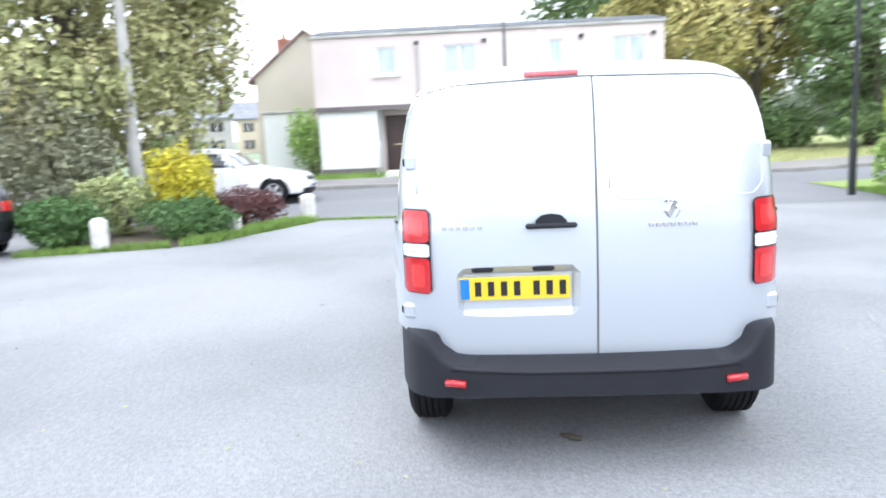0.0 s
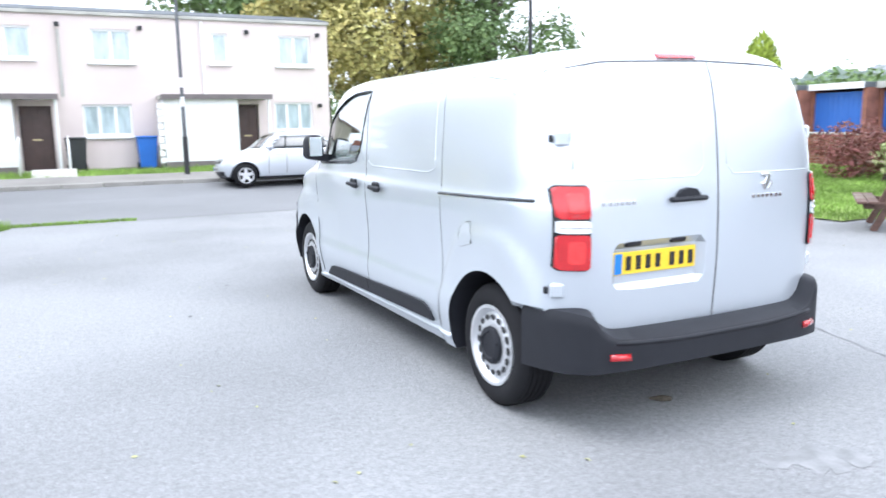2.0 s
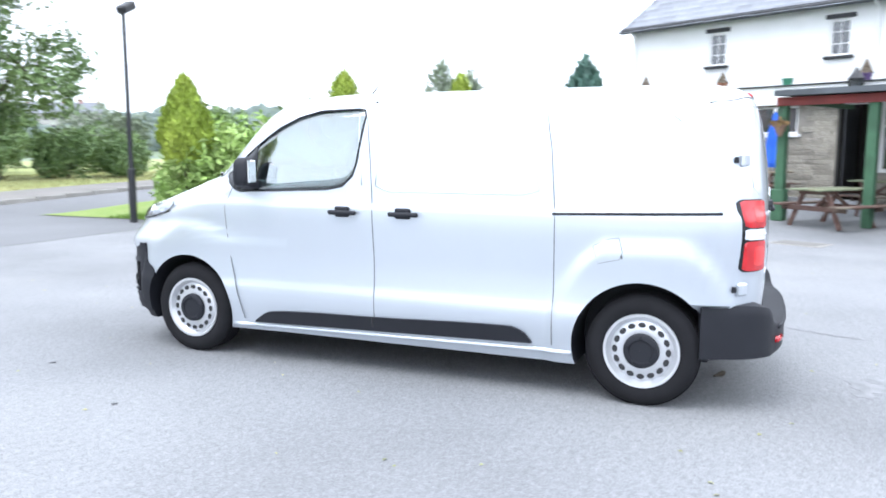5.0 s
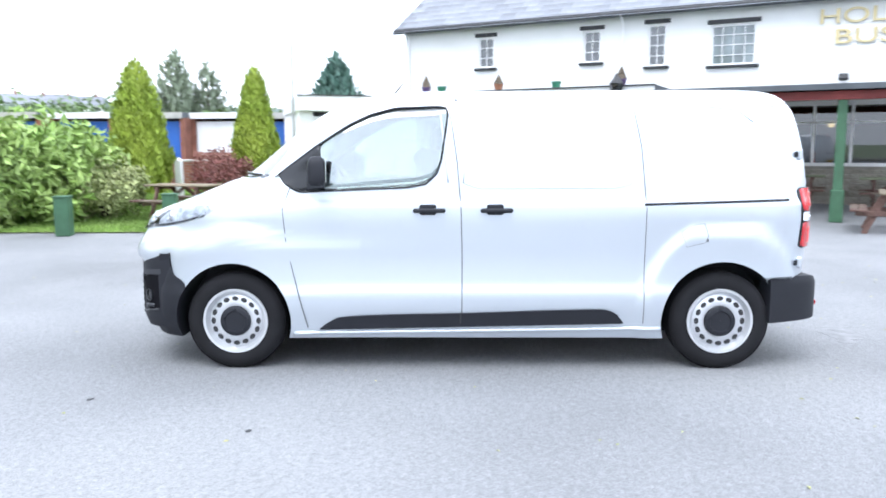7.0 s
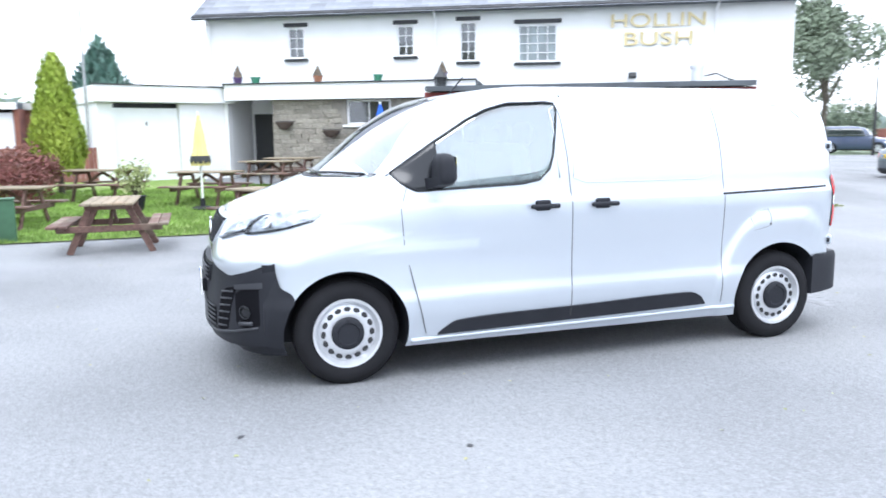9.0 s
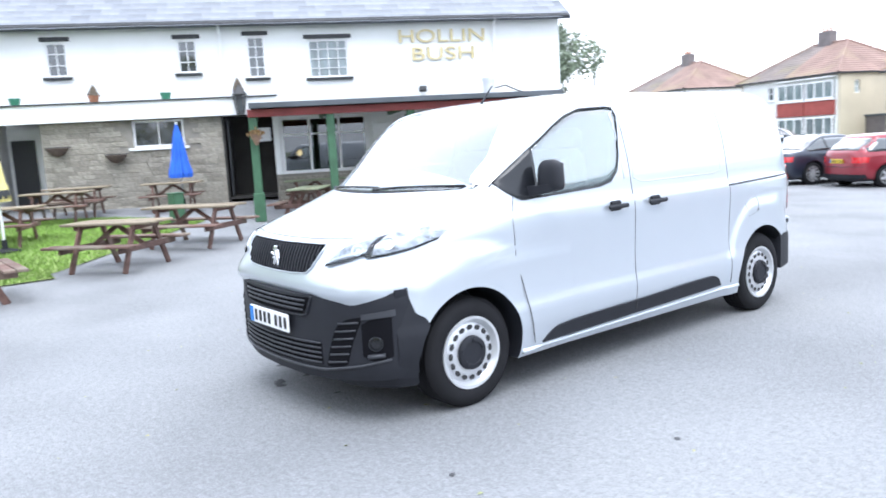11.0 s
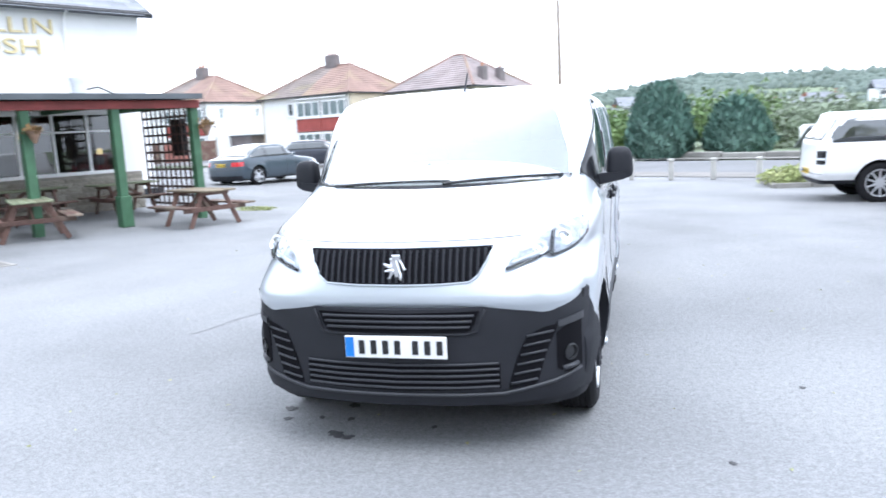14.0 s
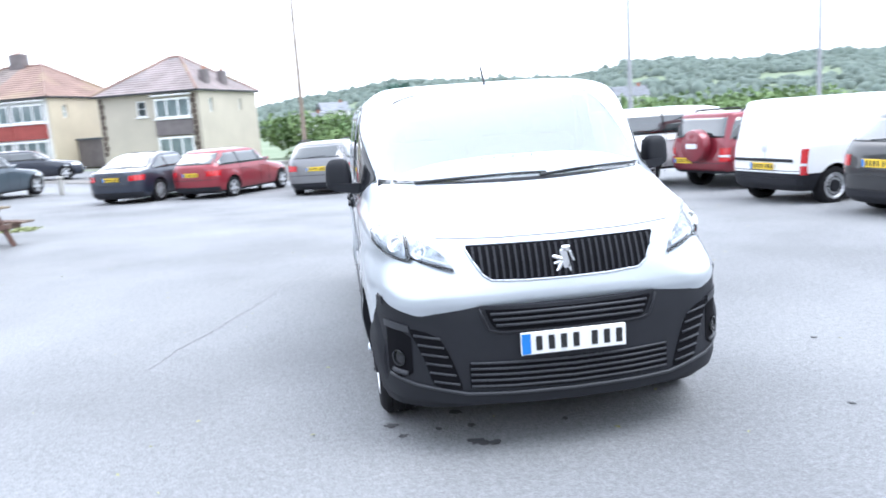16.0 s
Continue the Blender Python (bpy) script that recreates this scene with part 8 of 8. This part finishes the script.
# painted stones, bollards, kerbs
for x, y, h, w in ((-6.44, 5.38, 0.52, 0.25), (-4.8, 6.75, 0.36, 0.22), (-4.07, 9.0, 0.5, 0.28)):
    b = M().box((0, 0, h / 2), (w, w * 0.8, h), rz=20, ch=0.06)
    ob = b.part("marker_stone", mat("whitewashed_stone", (0.6, 0.58, 0.54), rough=0.9, var=0.15, scale=5, fine=40, bump=0.4) if "whitewashed_stone" not in bpy.data.materials else bpy.data.materials["whitewashed_stone"], smooth=30)
    ob.matrix_basis = pose(x, y, 0.0, 0, 0, 12)
    tagged(ob, "whitewashed upright stone at the bed edge", "stone", "marker stones")
for i in range(-1, 14):
    x, y = -0.84 + 1.15 * i, -18.55 - 0.34 * i
    if i < 0:
        x, y = -2.0, -18.05
    bo = thing("bollard", "short pale concrete bollard along the car park edge", "bollard", pose(x, y, rel(x, y)), "bollards")
    M().box((0, 0, 0.28), (0.15, 0.15, 0.56), ch=0.02).part("shaft", CONCRETE, bo)
    M().box((0, 0, 0.6), (0.19, 0.19, 0.09), ch=0.03).part("cap", CONCRETE, bo)
for x, y in ((-3.18, -17.75), (-4.37, -17.3)):
    bo = thing("bollard", "short pale concrete bollard along the car park edge", "bollard", pose(x, y, rel(x, y)), "bollards")
    M().box((0, 0, 0.28), (0.15, 0.15, 0.56), ch=0.02).part("shaft", CONCRETE, bo)
    M().box((0, 0, 0.6), (0.19, 0.19, 0.09), ch=0.03).part("cap", CONCRETE, bo)
kb = M().box((0, 0, 0), (0.9, 0.125, 0.2), ch=0.015).mesh("kerb_stone", KERB)
kerb = new("kerb")
tagged(kerb, "concrete kerb stones along the footpath", "kerb", kind="structure")
for i in range(70):
    x = -30 + 0.915 * i
    o = new("kerb_stone", kb)
    o.parent = kerb
    o.location = (x, 15.265, rel(x, 15.265) + 0.01)
kerb2 = new("kerb")
tagged(kerb2, "concrete kerb edging of the planted parking bay", "kerb", kind="structure")
for a, b in (((-4.25, -16.2), (-4.3, -14.1)), ((-4.3, -14.1), (-7.6, -14.6))):
    n = 4
    for i in range(n):
        o = new("kerb_stone", kb)
        o.parent = kerb2
        u = (i + 0.5) / n
        o.matrix_basis = Matrix.Translation((a[0] + (b[0] - a[0]) * u, a[1] + (b[1] - a[1]) * u, rel(a[0], a[1]) + 0.02)) @ Matrix.Rotation(math.atan2(b[1] - a[1], b[0] - a[0]), 4, "Z") @ Matrix.Diagonal((math.hypot(b[0] - a[0], b[1] - a[1]) / n / 0.915, 1, 1, 1))
rd = Vector((-0.85, 0.527, 0))
rn = Vector((-0.527, -0.85, 0))
c0 = Vector((2.37, -21.6, 0))


def strip(name, o0, o1, dz, material, label):
    pts = [c0 - rd * 60 + rn * o0, c0 + rd * 60 + rn * o0, c0 + rd * 60 + rn * o1, c0 - rd * 60 + rn * o1]
    sheet(name, [(p.x, p.y) for p in pts], dz, material, label, name, 60)


strip("pavement", 0.5, 2.4, 0.02, PAVING, "tarmac footpath along the far road")
strip("road", 2.5, 9.5, 0.008, ROAD, "grey tarmac main road")
strip("pavement", 9.6, 11.4, 0.08, PAVING, "tarmac footpath across the far road")
far_wall = thing("boundary_wall", "low stone wall beyond the far road", "wall", Matrix.Translation(c0 + rn * 11.7 + rd * 14) @ Matrix.Rotation(math.atan2(rd.y, rd.x), 4, "Z"))
far_wall.location.z = -0.45
for i in range(24):
    M().box((-24 + 2.0 * i, 0, 0.2), (1.96, 0.3, 0.32 + 0.05 * (i % 3)), ch=0.04).part("wall_stone", KERB, far_wall)

# stains, leaves and a cover on the tarmac
mh = thing("manhole_cover", "flat iron cover set in the tarmac", "cover", pose(8.05, -2.86, rel(8.05, -2.86) + 0.003, 0, 0, 64))
M().box((0, 0, 0.004), (0.85, 0.6, 0.012), ch=0.003).part("frame", KERB, mh)
M().box((0, 0, 0.008), (0.72, 0.48, 0.012), ch=0.003).part("lid", PAVING, mh)


def blot(x, y, r, label, seed, material=STAIN, dz=0.004):
    q = random.Random(seed)
    n = 18
    pts = [(r * (1 + q.uniform(-0.4, 0.4)) * math.cos(6.283 * k / n) * 1.4, r * (1 + q.uniform(-0.4, 0.4)) * math.sin(6.283 * k / n)) for k in range(n)]
    ob = M().prism(pts, 2, 0.0, 0.0012).part("stain", material)
    ob.matrix_basis = pose(x, y, rel(x, y) + dz, 0, 0, q.uniform(0, 360))
    return tagged(ob, label, "stain", "stains")


for i, (x, y, r) in enumerate(((0.85, 1.87, 0.03), (0.80, 2.03, 0.02), (0.48, 1.78, 0.03), (0.42, 1.99, 0.02), (0.60, 1.99, 0.015), (0.42, 2.21, 0.035), (0.34, 2.24, 0.026), (-0.09, 2.05, 0.015), (-1.6, 2.3, 0.014), (-2.1, 1.2, 0.014))):
    blot(x, y, r, "dark damp drip mark on the tarmac", 100 + i)
for i, (x, y, r) in enumerate(((0.02, -2.98, 0.11), (-0.16, -2.93, 0.07), (0.17, -3.06, 0.06))):
    blot(x, y, r, "faint damp patch behind the van", 130 + i, DAMP, 0.001 + 0.0004 * i)
q = np.random.RandomState(12)
pts = np.stack([q.uniform(-7, 8, 260), q.uniform(-6, 7, 260)], 1)
m = M()
for x, y in pts:
    a, s = q.uniform(0, 6.28), q.uniform(0.008, 0.022)
    m.add([(x + s * math.cos(a), y + s * math.sin(a), 0.004), (x - 0.5 * s * math.sin(a), y + 0.5 * s * math.cos(a), 0.01), (x - s * math.cos(a), y - s * math.sin(a), 0.004), (x + 0.5 * s * math.sin(a), y - 0.5 * s * math.cos(a), 0.006)], [(0, 1, 2, 3)])
tagged(m.part("fallen_leaves", LEAF_OAK, tidy=False), "few fallen leaves and grit on the tarmac", "litter", kind="stuff")
stick = M().tube([(0, 0, 0.012), (0.05, 0.015, 0.018), (0.12, 0.0, 0.012)], [0.012, 0.02, 0.006], 6).part("twig", BARK)
stick.matrix_basis = pose(-0.04, -2.11, 0.0, 0, 0, 150)
tagged(stick, "small dark twig lying behind the van", "twig")

pp = thing("potted_plant", "leggy green plant in a black pot", "potted plant", pose(10.65, 3.63, rel(10.65, 3.63)))
M().lathe([(0.0, 0.0), (0.13, 0.0), (0.19, 0.3), (0.2, 0.3), (0.2, 0.33), (0.17, 0.33), (0.0, 0.3)], 18).part("pot", PLASTIC, pp, smooth=40)
for k in range(7):
    a = k * 0.9
    M().tube([(0, 0, 0.3), (0.12 * math.cos(a), 0.12 * math.sin(a), 0.6), (0.3 * math.cos(a), 0.3 * math.sin(a), 0.85 + 0.06 * (k % 3))], [0.012, 0.008, 0.004], 5).part("stem", BARK, pp)
leaf_part("leaves", leaves([(0, 0, 0.75, 0.34, 0.34, 0.25), (0.1, 0.05, 0.5, 0.2, 0.2, 0.2)], 420, 0.09, 91, lump=0.4), LEAF_VAR, pp)
# far panelled fence beside the road
pf = thing("panel_fence", "brown panelled fence beyond the far road", "fence", pose(36.5, -41.5, rel(36.5, -41.5), 0, 0, 44))
for k in range(8):
    M().box((-7.2 + 2.05 * k, 0, 0.8), (1.9, 0.06, 1.5), ch=0.01).part("panel", FENCE if k % 2 else TIMBER, pf)
    M().box((-8.2 + 2.05 * k, 0, 0.9), (0.14, 0.14, 1.8), ch=0.01).part("post", CONCRETE, pf)
tuft = thing("weed_tuft", "flat mossy weed patch on the tarmac", "weeds", pose(7.69, -10.4, rel(7.69, -10.4)))
leaf_part("blades", leaves([(0, 0, 0.03, 0.5, 0.25, 0.05)], 400, 0.06, 92, zmin=0.0), LEAF_VAR, tuft)

SEALED = mat("faint_tarmac_joint", (0.24, 0.243, 0.252), rough=0.9, var=0.2, scale=6, fine=60, bump=0.4)
jr = random.Random(8)
jm = M()
for k in range(26):
    u = k / 25
    x, y = 2.55 - 1.15 * u + jr.uniform(-0.02, 0.02), 0.3 - 3.4 * u
    w = 0.006 + jr.uniform(0, 0.012)
    jm.v += [(x - w, y, 0.0035), (x + w, y, 0.0035)]
    if k:
        jm.f.append((2 * k - 2, 2 * k - 1, 2 * k + 1, 2 * k))
tagged(jm.part("tarmac_joint", SEALED, tidy=False), "faint dark joint line across the tarmac", "joint", kind="structure")


# ---- parked cars ----
def parked_car(label, x, y, yaw, col, L, W, H, hb, wb, wt, kind, style="five", bl=0.0, rk=0.25, wr=0.31, axles=(1.35, -1.3), dark_low=False, metal=0.3, roof_rails=False, spare=False, panel_sides=False, lo=0.19, lamp=None):
    """A parked car; its nose points along its own +y. hb: belt height; wb, wt: foot and head of the windscreen."""
    name = {"van": "small_van", "suv": "off_road_car"}.get(kind, "car")
    c = thing(name, label, "van" if kind == "van" else "car", pose(x, y, rel(x, y), 0, 0, yaw), "parked cars")
    body_m = paint("car_paint", col, metal)
    F, R, w2 = L / 2, -L / 2, W / 2
    front = [(lo, F - 0.1), (lo + 0.12, F - 0.02), (0.5, F), (0.62, F - 0.03), (hb - 0.24, F - 0.1), (hb - 0.14, F - 0.32), (hb, wb), (H - 0.1, wt), (H - 0.04, wt - 0.28), (H, wt - 0.75)]
    if kind == "saloon":
        rear = [(lo, R + 0.1), (lo + 0.12, R + 0.02), (0.55, R), (0.8, R + 0.02), (hb + 0.0, R + 0.07), (hb + 0.06, R + bl), (H - 0.1, R + bl + 0.75), (H - 0.03, R + bl + 1.05), (H, R + bl + 1.35)]
    else:
        rear = [(lo, R + 0.1), (lo + 0.1, R + 0.02), (0.56, R), (0.8, R + 0.02), (hb, R + 0.05), (H - 0.14, R + rk), (H - 0.05, R + rk + (0.1 if kind in ("hatch", "estate") else 0.02)), (H, R + rk + (0.5 if kind in ("hatch", "estate") else 0.14))]
    tp = 0.8 if kind in ("hatch", "saloon", "estate") else 0.83 if kind == "van" else 0.89
    width = [(lo, w2 * 0.88), (lo + 0.12, w2 * 0.96), (0.6, w2), (hb - 0.1, w2 * 0.99), (hb + 0.02, w2 * 0.955), (H - 0.16, w2 * tp), (H - 0.07, w2 * (tp - (0.07 if kind in ("hatch", "saloon", "estate") else 0.03))), (H - 0.02, w2 * (tp - (0.2 if kind in ("hatch", "saloon", "estate") else 0.12))), (H, w2 * 0.4)]
    fl = [(a, wr, wr + 0.22, 0.012) for a in axles]
    s = Shell(front, rear, width, [(lo, 3.6), (hb, 3.2), (H, 3.0)], [(lo, 4.0), (hb, 4.2), (H, 3.6)] if kind in ("hatch", "saloon", "estate") else [(lo, 7.0), (hb, 8.0), (H, 7.0)], wt - 0.1, R + 0.9, fl)
    zs = np.unique(np.concatenate([np.linspace(lo + 0.005, hb - 0.16, 12), np.linspace(hb - 0.15, hb + 0.08, 12), np.linspace(hb + 0.1, H - 0.1, 9), np.linspace(H - 0.09, H, 7)]))
    b = s.skin(zs, 40).part("body", [body_m, PLASTIC], c, smooth=True)
    cut = []
    for a in axles:
        for sx in (-1, 1):
            cut.append(M().lathe([(0.001, -0.26), (wr + 0.055, -0.26), (wr + 0.055, 0.26), (0.001, 0.26)], 28, closed=True, m=Matrix.Translation((sx * w2, a, wr)) @ Matrix.Rotation(radians(90), 4, "Y")).part("cutter", PLASTIC, c))
    carve(b, cut)
    for p in b.data.polygons:
        q = p.center
        if min(math.hypot(q.y - a, q.z - wr) for a in axles) < wr + 0.062 and (abs(p.normal.x) < 0.6 or abs(q.x) < w2 - 0.2) or q.z < lo + 0.04 or (dark_low and q.z < 0.52):
            p.material_index = 1
    b.data.shade_smooth()
    b.data.set_sharp_from_angle(angle=radians(35))
    zt = H - 0.13
    kf = (wb - wt) / (H - 0.1 - hb)
    x0 = w2 * 0.86
    s.patch("front", (hb + 0.04, H - 0.09), [(hb + 0.04, -x0), (H - 0.09, -w2 * (tp - 0.13))], [(hb + 0.04, x0), (H - 0.09, w2 * (tp - 0.13))], 0.004, 0.01, 8, 14, swap=True).part("windscreen", PRIVACY, c, smooth=True)
    if not panel_sides:
        zr0 = hb + 0.08
        xr = w2 * 0.8
        s.patch("rear", (zr0, H - 0.12), [(zr0, -xr), (H - 0.12, -w2 * (tp - 0.14))], [(zr0, xr), (H - 0.12, w2 * (tp - 0.14))], 0.004, 0.01, 8, 14, swap=True).part("rear_window", PRIVACY, c, smooth=True)
    yr_top = R + (bl + 0.75 if kind == "saloon" else rk)
    yr_bot = R + (bl if kind == "saloon" else 0.05)
    yb = R + (bl + 0.25 if kind == "saloon" else 0.16 if kind == "suv" else 0.3)
    for sx in (-1, 1):
        y1 = wb - 0.18
        ya = 0.45 if panel_sides else yb
        hi = []
        for yy in np.linspace(ya, y1, 14):
            zf = hb + 0.02 + max(0.0, (wb - 0.1 - yy)) / max(kf, 0.1)
            zr = hb + 0.02 + max(0.0, (yy - yr_bot - 0.12)) / max((yr_top - yr_bot) / (zt - hb), 0.12)
            hi.append((yy, max(hb + 0.035, min(zt, zf, 9 if panel_sides else zr))))
        sw = s.patch("side", (ya, y1), [(ya, hb + 0.03), (y1, hb + 0.03)], hi, 0.003, 0.01, 26, 4, sx=sx).part("side_window", PRIVACY, c, smooth=True)
        for yy in ((0.45,) if panel_sides else (0.12, -0.85)):
            if yy > ya:
                s.line("side", [(yy, hb + 0.02), (yy - 0.05, zt)], 0.022, 0.0, sx).part("pillar", GLOSSBLACK, sw)
        for yy in (0.1, wb - 0.35) + (() if panel_sides else (-0.85,)):
            s.line("side", [(yy, 0.32), (yy, hb)], 0.005, 0, sx).part("door_gap", SEAM, c)
        for yy in (0.28, -0.7):
            xh = float(s.side(yy, hb - 0.1))
            M().box((sx * (xh + 0.012), yy, hb - 0.1), (0.025, 0.17, 0.03), ch=0.008).part("door_handle", body_m, c)
        xm = float(s.side(wb - 0.35, hb + 0.05))
        mr = M().box((sx * (xm + 0.09), wb - 0.4, hb + 0.07), (0.18, 0.1, 0.13), ch=0.035).part("door_mirror", body_m, c, smooth=40)
        M().box((sx * (xm + 0.09), wb - 0.455, hb + 0.07), (0.14, 0.006, 0.1)).part("mirror_glass", CHROME, mr)
        hr = tuple(sorted((sx * w2 * 0.5, sx * w2 * 0.93)))
        s.patch("front", hr, [(hr[0], 0.62), (hr[1], 0.62)], [(hr[0], 0.74), (hr[1], 0.74)], 0.006, 0.02, 10, 4).part("headlamp", CLEARLENS, c, smooth=40)
        if kind in ("saloon", "hatch", "estate"):
            tl = (w2 * 0.6, w2 * 0.95, hb - 0.25, hb - 0.1)
        elif kind == "van":
            tl = (w2 * 0.88, w2 * 0.955, 0.52, 0.93)
        else:
            tl = (w2 * 0.74, w2 * 0.95, hb - 0.38, hb - 0.12)
        tr_ = tuple(sorted((sx * tl[0], sx * tl[1])))
        lampm = s.patch("rear", tr_, [(tr_[0], tl[2]), (tr_[1], tl[2])], [(tr_[0], tl[3]), (tr_[1], tl[3])], 0.01, 0.03, 8, 4).part("tail_lamp", lamp or REDLENS, c, smooth=40)
        zm = (tl[2] * 0.6 + tl[3] * 0.4)
        if kind in ("van", "suv"):
            s.patch("rear", tr_, [(tr_[0], zm - 0.02), (tr_[1], zm - 0.02)], [(tr_[0], zm + 0.02), (tr_[1], zm + 0.02)], 0.014, 0.01, 6, 2).part("lamp_band", CLEARLENS, lampm)
        for a in axles:
            wheel(c, sx * (w2 - 0.11), a, wr, 0.205, wr * 0.66, style)
        if roof_rails:
            M().tube([(sx * w2 * (tp - 0.14), wt - 0.45, H - 0.03), (sx * w2 * (tp - 0.14), wt - 0.6, H + 0.03), (sx * w2 * (tp - 0.14), R + rk + 0.5, H + 0.03), (sx * w2 * (tp - 0.14), R + rk + 0.35, H - 0.03)], 0.018, 6).part("roof_rail", PLASTIC, c)
    zp = 0.45 if kind in ("van",) else (hb - 0.2 if kind in ("saloon", "hatch", "estate") else 0.62)
    if kind == "van":
        zp = 0.65
    plate(c, Matrix.Translation((0 if not spare else -0.35, float(s.rear(0.2, zp)) - 0.03, zp)), PLATE_Y)
    plate(c, Matrix.Translation((0, float(s.front(0.1, 0.42)) + 0.03, 0.42)) @ Matrix.Rotation(radians(180), 4, "Z"), PLATE_W)
    s.patch("front", (-w2 * 0.45, w2 * 0.45), [(-w2 * 0.45, 0.56), (w2 * 0.45, 0.56)], [(-w2 * 0.45, 0.66), (w2 * 0.45, 0.66)], 0.008, 0.02, 14, 3).part("grille", GLOSSBLACK, c)
    s.patch("front", (-w2 * 0.6, w2 * 0.6), [(-w2 * 0.6, 0.25), (w2 * 0.6, 0.25)], [(-w2 * 0.6, 0.37), (w2 * 0.6, 0.37)], 0.008, 0.02, 14, 3).part("lower_intake", PLASTIC, c)
    s.patch("rear", (-w2 * 0.9, w2 * 0.9), [(-w2 * 0.9, lo + 0.06), (w2 * 0.9, lo + 0.06)], [(-w2 * 0.9, 0.38 if not dark_low else 0.46), (w2 * 0.9, 0.38 if not dark_low else 0.46)], 0.02, 0.05, 20, 3).part("rear_bumper_trim", PLASTIC, c)
    s.line("rear", [(-w2 * 0.92, 0.58), (w2 * 0.92, 0.58)], 0.006, 0).part("bumper_gap", SEAM, c)
    if panel_sides:
        s.line("rear", [(0.03, 0.5), (0.03, H - 0.12)], 0.004, 0).part("door_gap", SEAM, c)
        M().box((0.0, float(s.rear(0.2, 0.75)) - 0.02, 0.75), (1.3, 0.03, 0.05), ch=0.01).part("handle_strip", PLASTIC, c)
        M().lathe([(0.06, 0), (0.06, 0.012), (0.0, 0.015)], 16, Matrix.Translation((0.0, float(s.rear(0.1, 0.93)) - 0.005, 0.93)) @ Matrix.Rotation(radians(90), 4, "X")).part("round_badge", STEEL, c)
    else:
        M().tube([(-0.25, float(s.rear(0, hb + 0.1)) - 0.012, hb + 0.1), (0.25, float(s.rear(0, hb + 0.13)) - 0.012, hb + 0.13)], 0.009, 5).part("rear_wiper", PLASTIC, c)
    if spare:
        sm = Matrix.Translation((0.12, R - 0.1, 0.93)) @ Matrix.Rotation(radians(90), 4, "X")
        sp = M().lathe([(0.0, 0.11), (0.25, 0.11), (0.31, 0.09), (0.33, 0.04), (0.33, -0.1)], 32, sm).part("spare_wheel_cover", body_m, c, smooth=40)
        M().box((0.12, R - 0.215, 0.93), (0.3, 0.01, 0.1)).part("cover_label", CLEARLENS, sp)
    M().box((0, 0, lo + 0.04), (W * 0.55, L * 0.8, 0.1), ch=0.03).part("underbody", PLASTIC, c)
    return c


parked_car("white three-door hatchback parked at the roadside", -7.05, 13.2, -90, (0.8, 0.8, 0.8), 4.3, 1.76, 1.42, 0.92, 0.85, 0.1, "hatch", metal=0)
parked_car("small silver hatchback parked by the kerb", 2.16, 14.4, 90, (0.6, 0.63, 0.68), 3.35, 1.56, 1.36, 0.88, 0.9, 0.3, "hatch", rk=0.8, axles=(1.12, -1.1), wr=0.28, metal=0.5)
parked_car("dark grey-blue saloon near the bollards", 12.6, -20.6, 162, (0.045, 0.065, 0.085), 4.6, 1.84, 1.47, 0.96, 0.95, 0.2, "saloon", "five", 0.42, axles=(1.4, -1.33), wr=0.33)
parked_car("dark blue-black saloon facing the road", 6.7, -19.05, 160, (0.02, 0.026, 0.045), 4.8, 1.83, 1.45, 0.95, 0.9, 0.15, "saloon", "ten", 0.55, axles=(1.45, -1.4), wr=0.33)
parked_car("red hatchback facing the road", 4.3, -18.45, 151, (0.25, 0.018, 0.03), 4.15, 1.74, 1.43, 0.93, 0.9, 0.2, "hatch", "five", rk=0.5, axles=(1.28, -1.25), wr=0.3)
parked_car("grey estate car facing the road", 1.19, -17.1, 167, (0.2, 0.2, 0.21), 4.55, 1.8, 1.46, 0.95, 0.9, 0.2, "estate", "ten", rk=0.35, axles=(1.35, -1.28), wr=0.32, roof_rails=True)
parked_car("large white off-road car with dark windows", -6.9, -11.2, 91, (0.8, 0.8, 0.8), 4.95, 2.0, 1.76, 1.15, 1.1, 0.55, "suv", "ten", rk=0.36, axles=(1.5, -1.38), wr=0.39, metal=0, lo=0.4, lamp=GLOSSBLACK)
parked_car("red off-road car with a spare wheel on its tailgate", -8.15, -9.6, 106, (0.2, 0.012, 0.025), 4.1, 1.75, 1.59, 1.0, 0.9, 0.35, "suv", "five", rk=0.2, axles=(1.25, -1.2), wr=0.35, roof_rails=True, spare=True, lo=0.36)
parked_car("small white panel van with dark lower trim", -8.0, -6.45, 102, (0.8, 0.8, 0.8), 4.3, 1.7, 1.73, 1.05, 1.25, 0.65, "van", "steel", rk=0.14, axles=(1.3, -1.48), wr=0.31, dark_low=True, metal=0, panel_sides=True, lo=0.25)
parked_car("black hatchback beside the white van", -8.12, -3.72, 98, (0.012, 0.013, 0.016), 4.2, 1.76, 1.44, 0.95, 0.9, 0.2, "hatch", rk=0.45, axles=(1.3, -1.25))
parked_car("black car beside the planted bed", -9.82, 5.59, 62, (0.015, 0.016, 0.02), 4.2, 1.76, 1.45, 0.95, 0.9, 0.2, "hatch", rk=0.35)
parked_car("dark blue hatchback out on the far road", 15.2, -32.0, 105, (0.02, 0.025, 0.04), 4.2, 1.76, 1.46, 0.95, 0.9, 0.2, "hatch", rk=0.35)
parked_car("dark blue people carrier beyond the pub", 33.2, -37.6, 130, (0.06, 0.08, 0.14), 4.5, 1.8, 1.7, 1.02, 1.2, 0.5, "estate", rk=0.25, wr=0.32, metal=0.5)
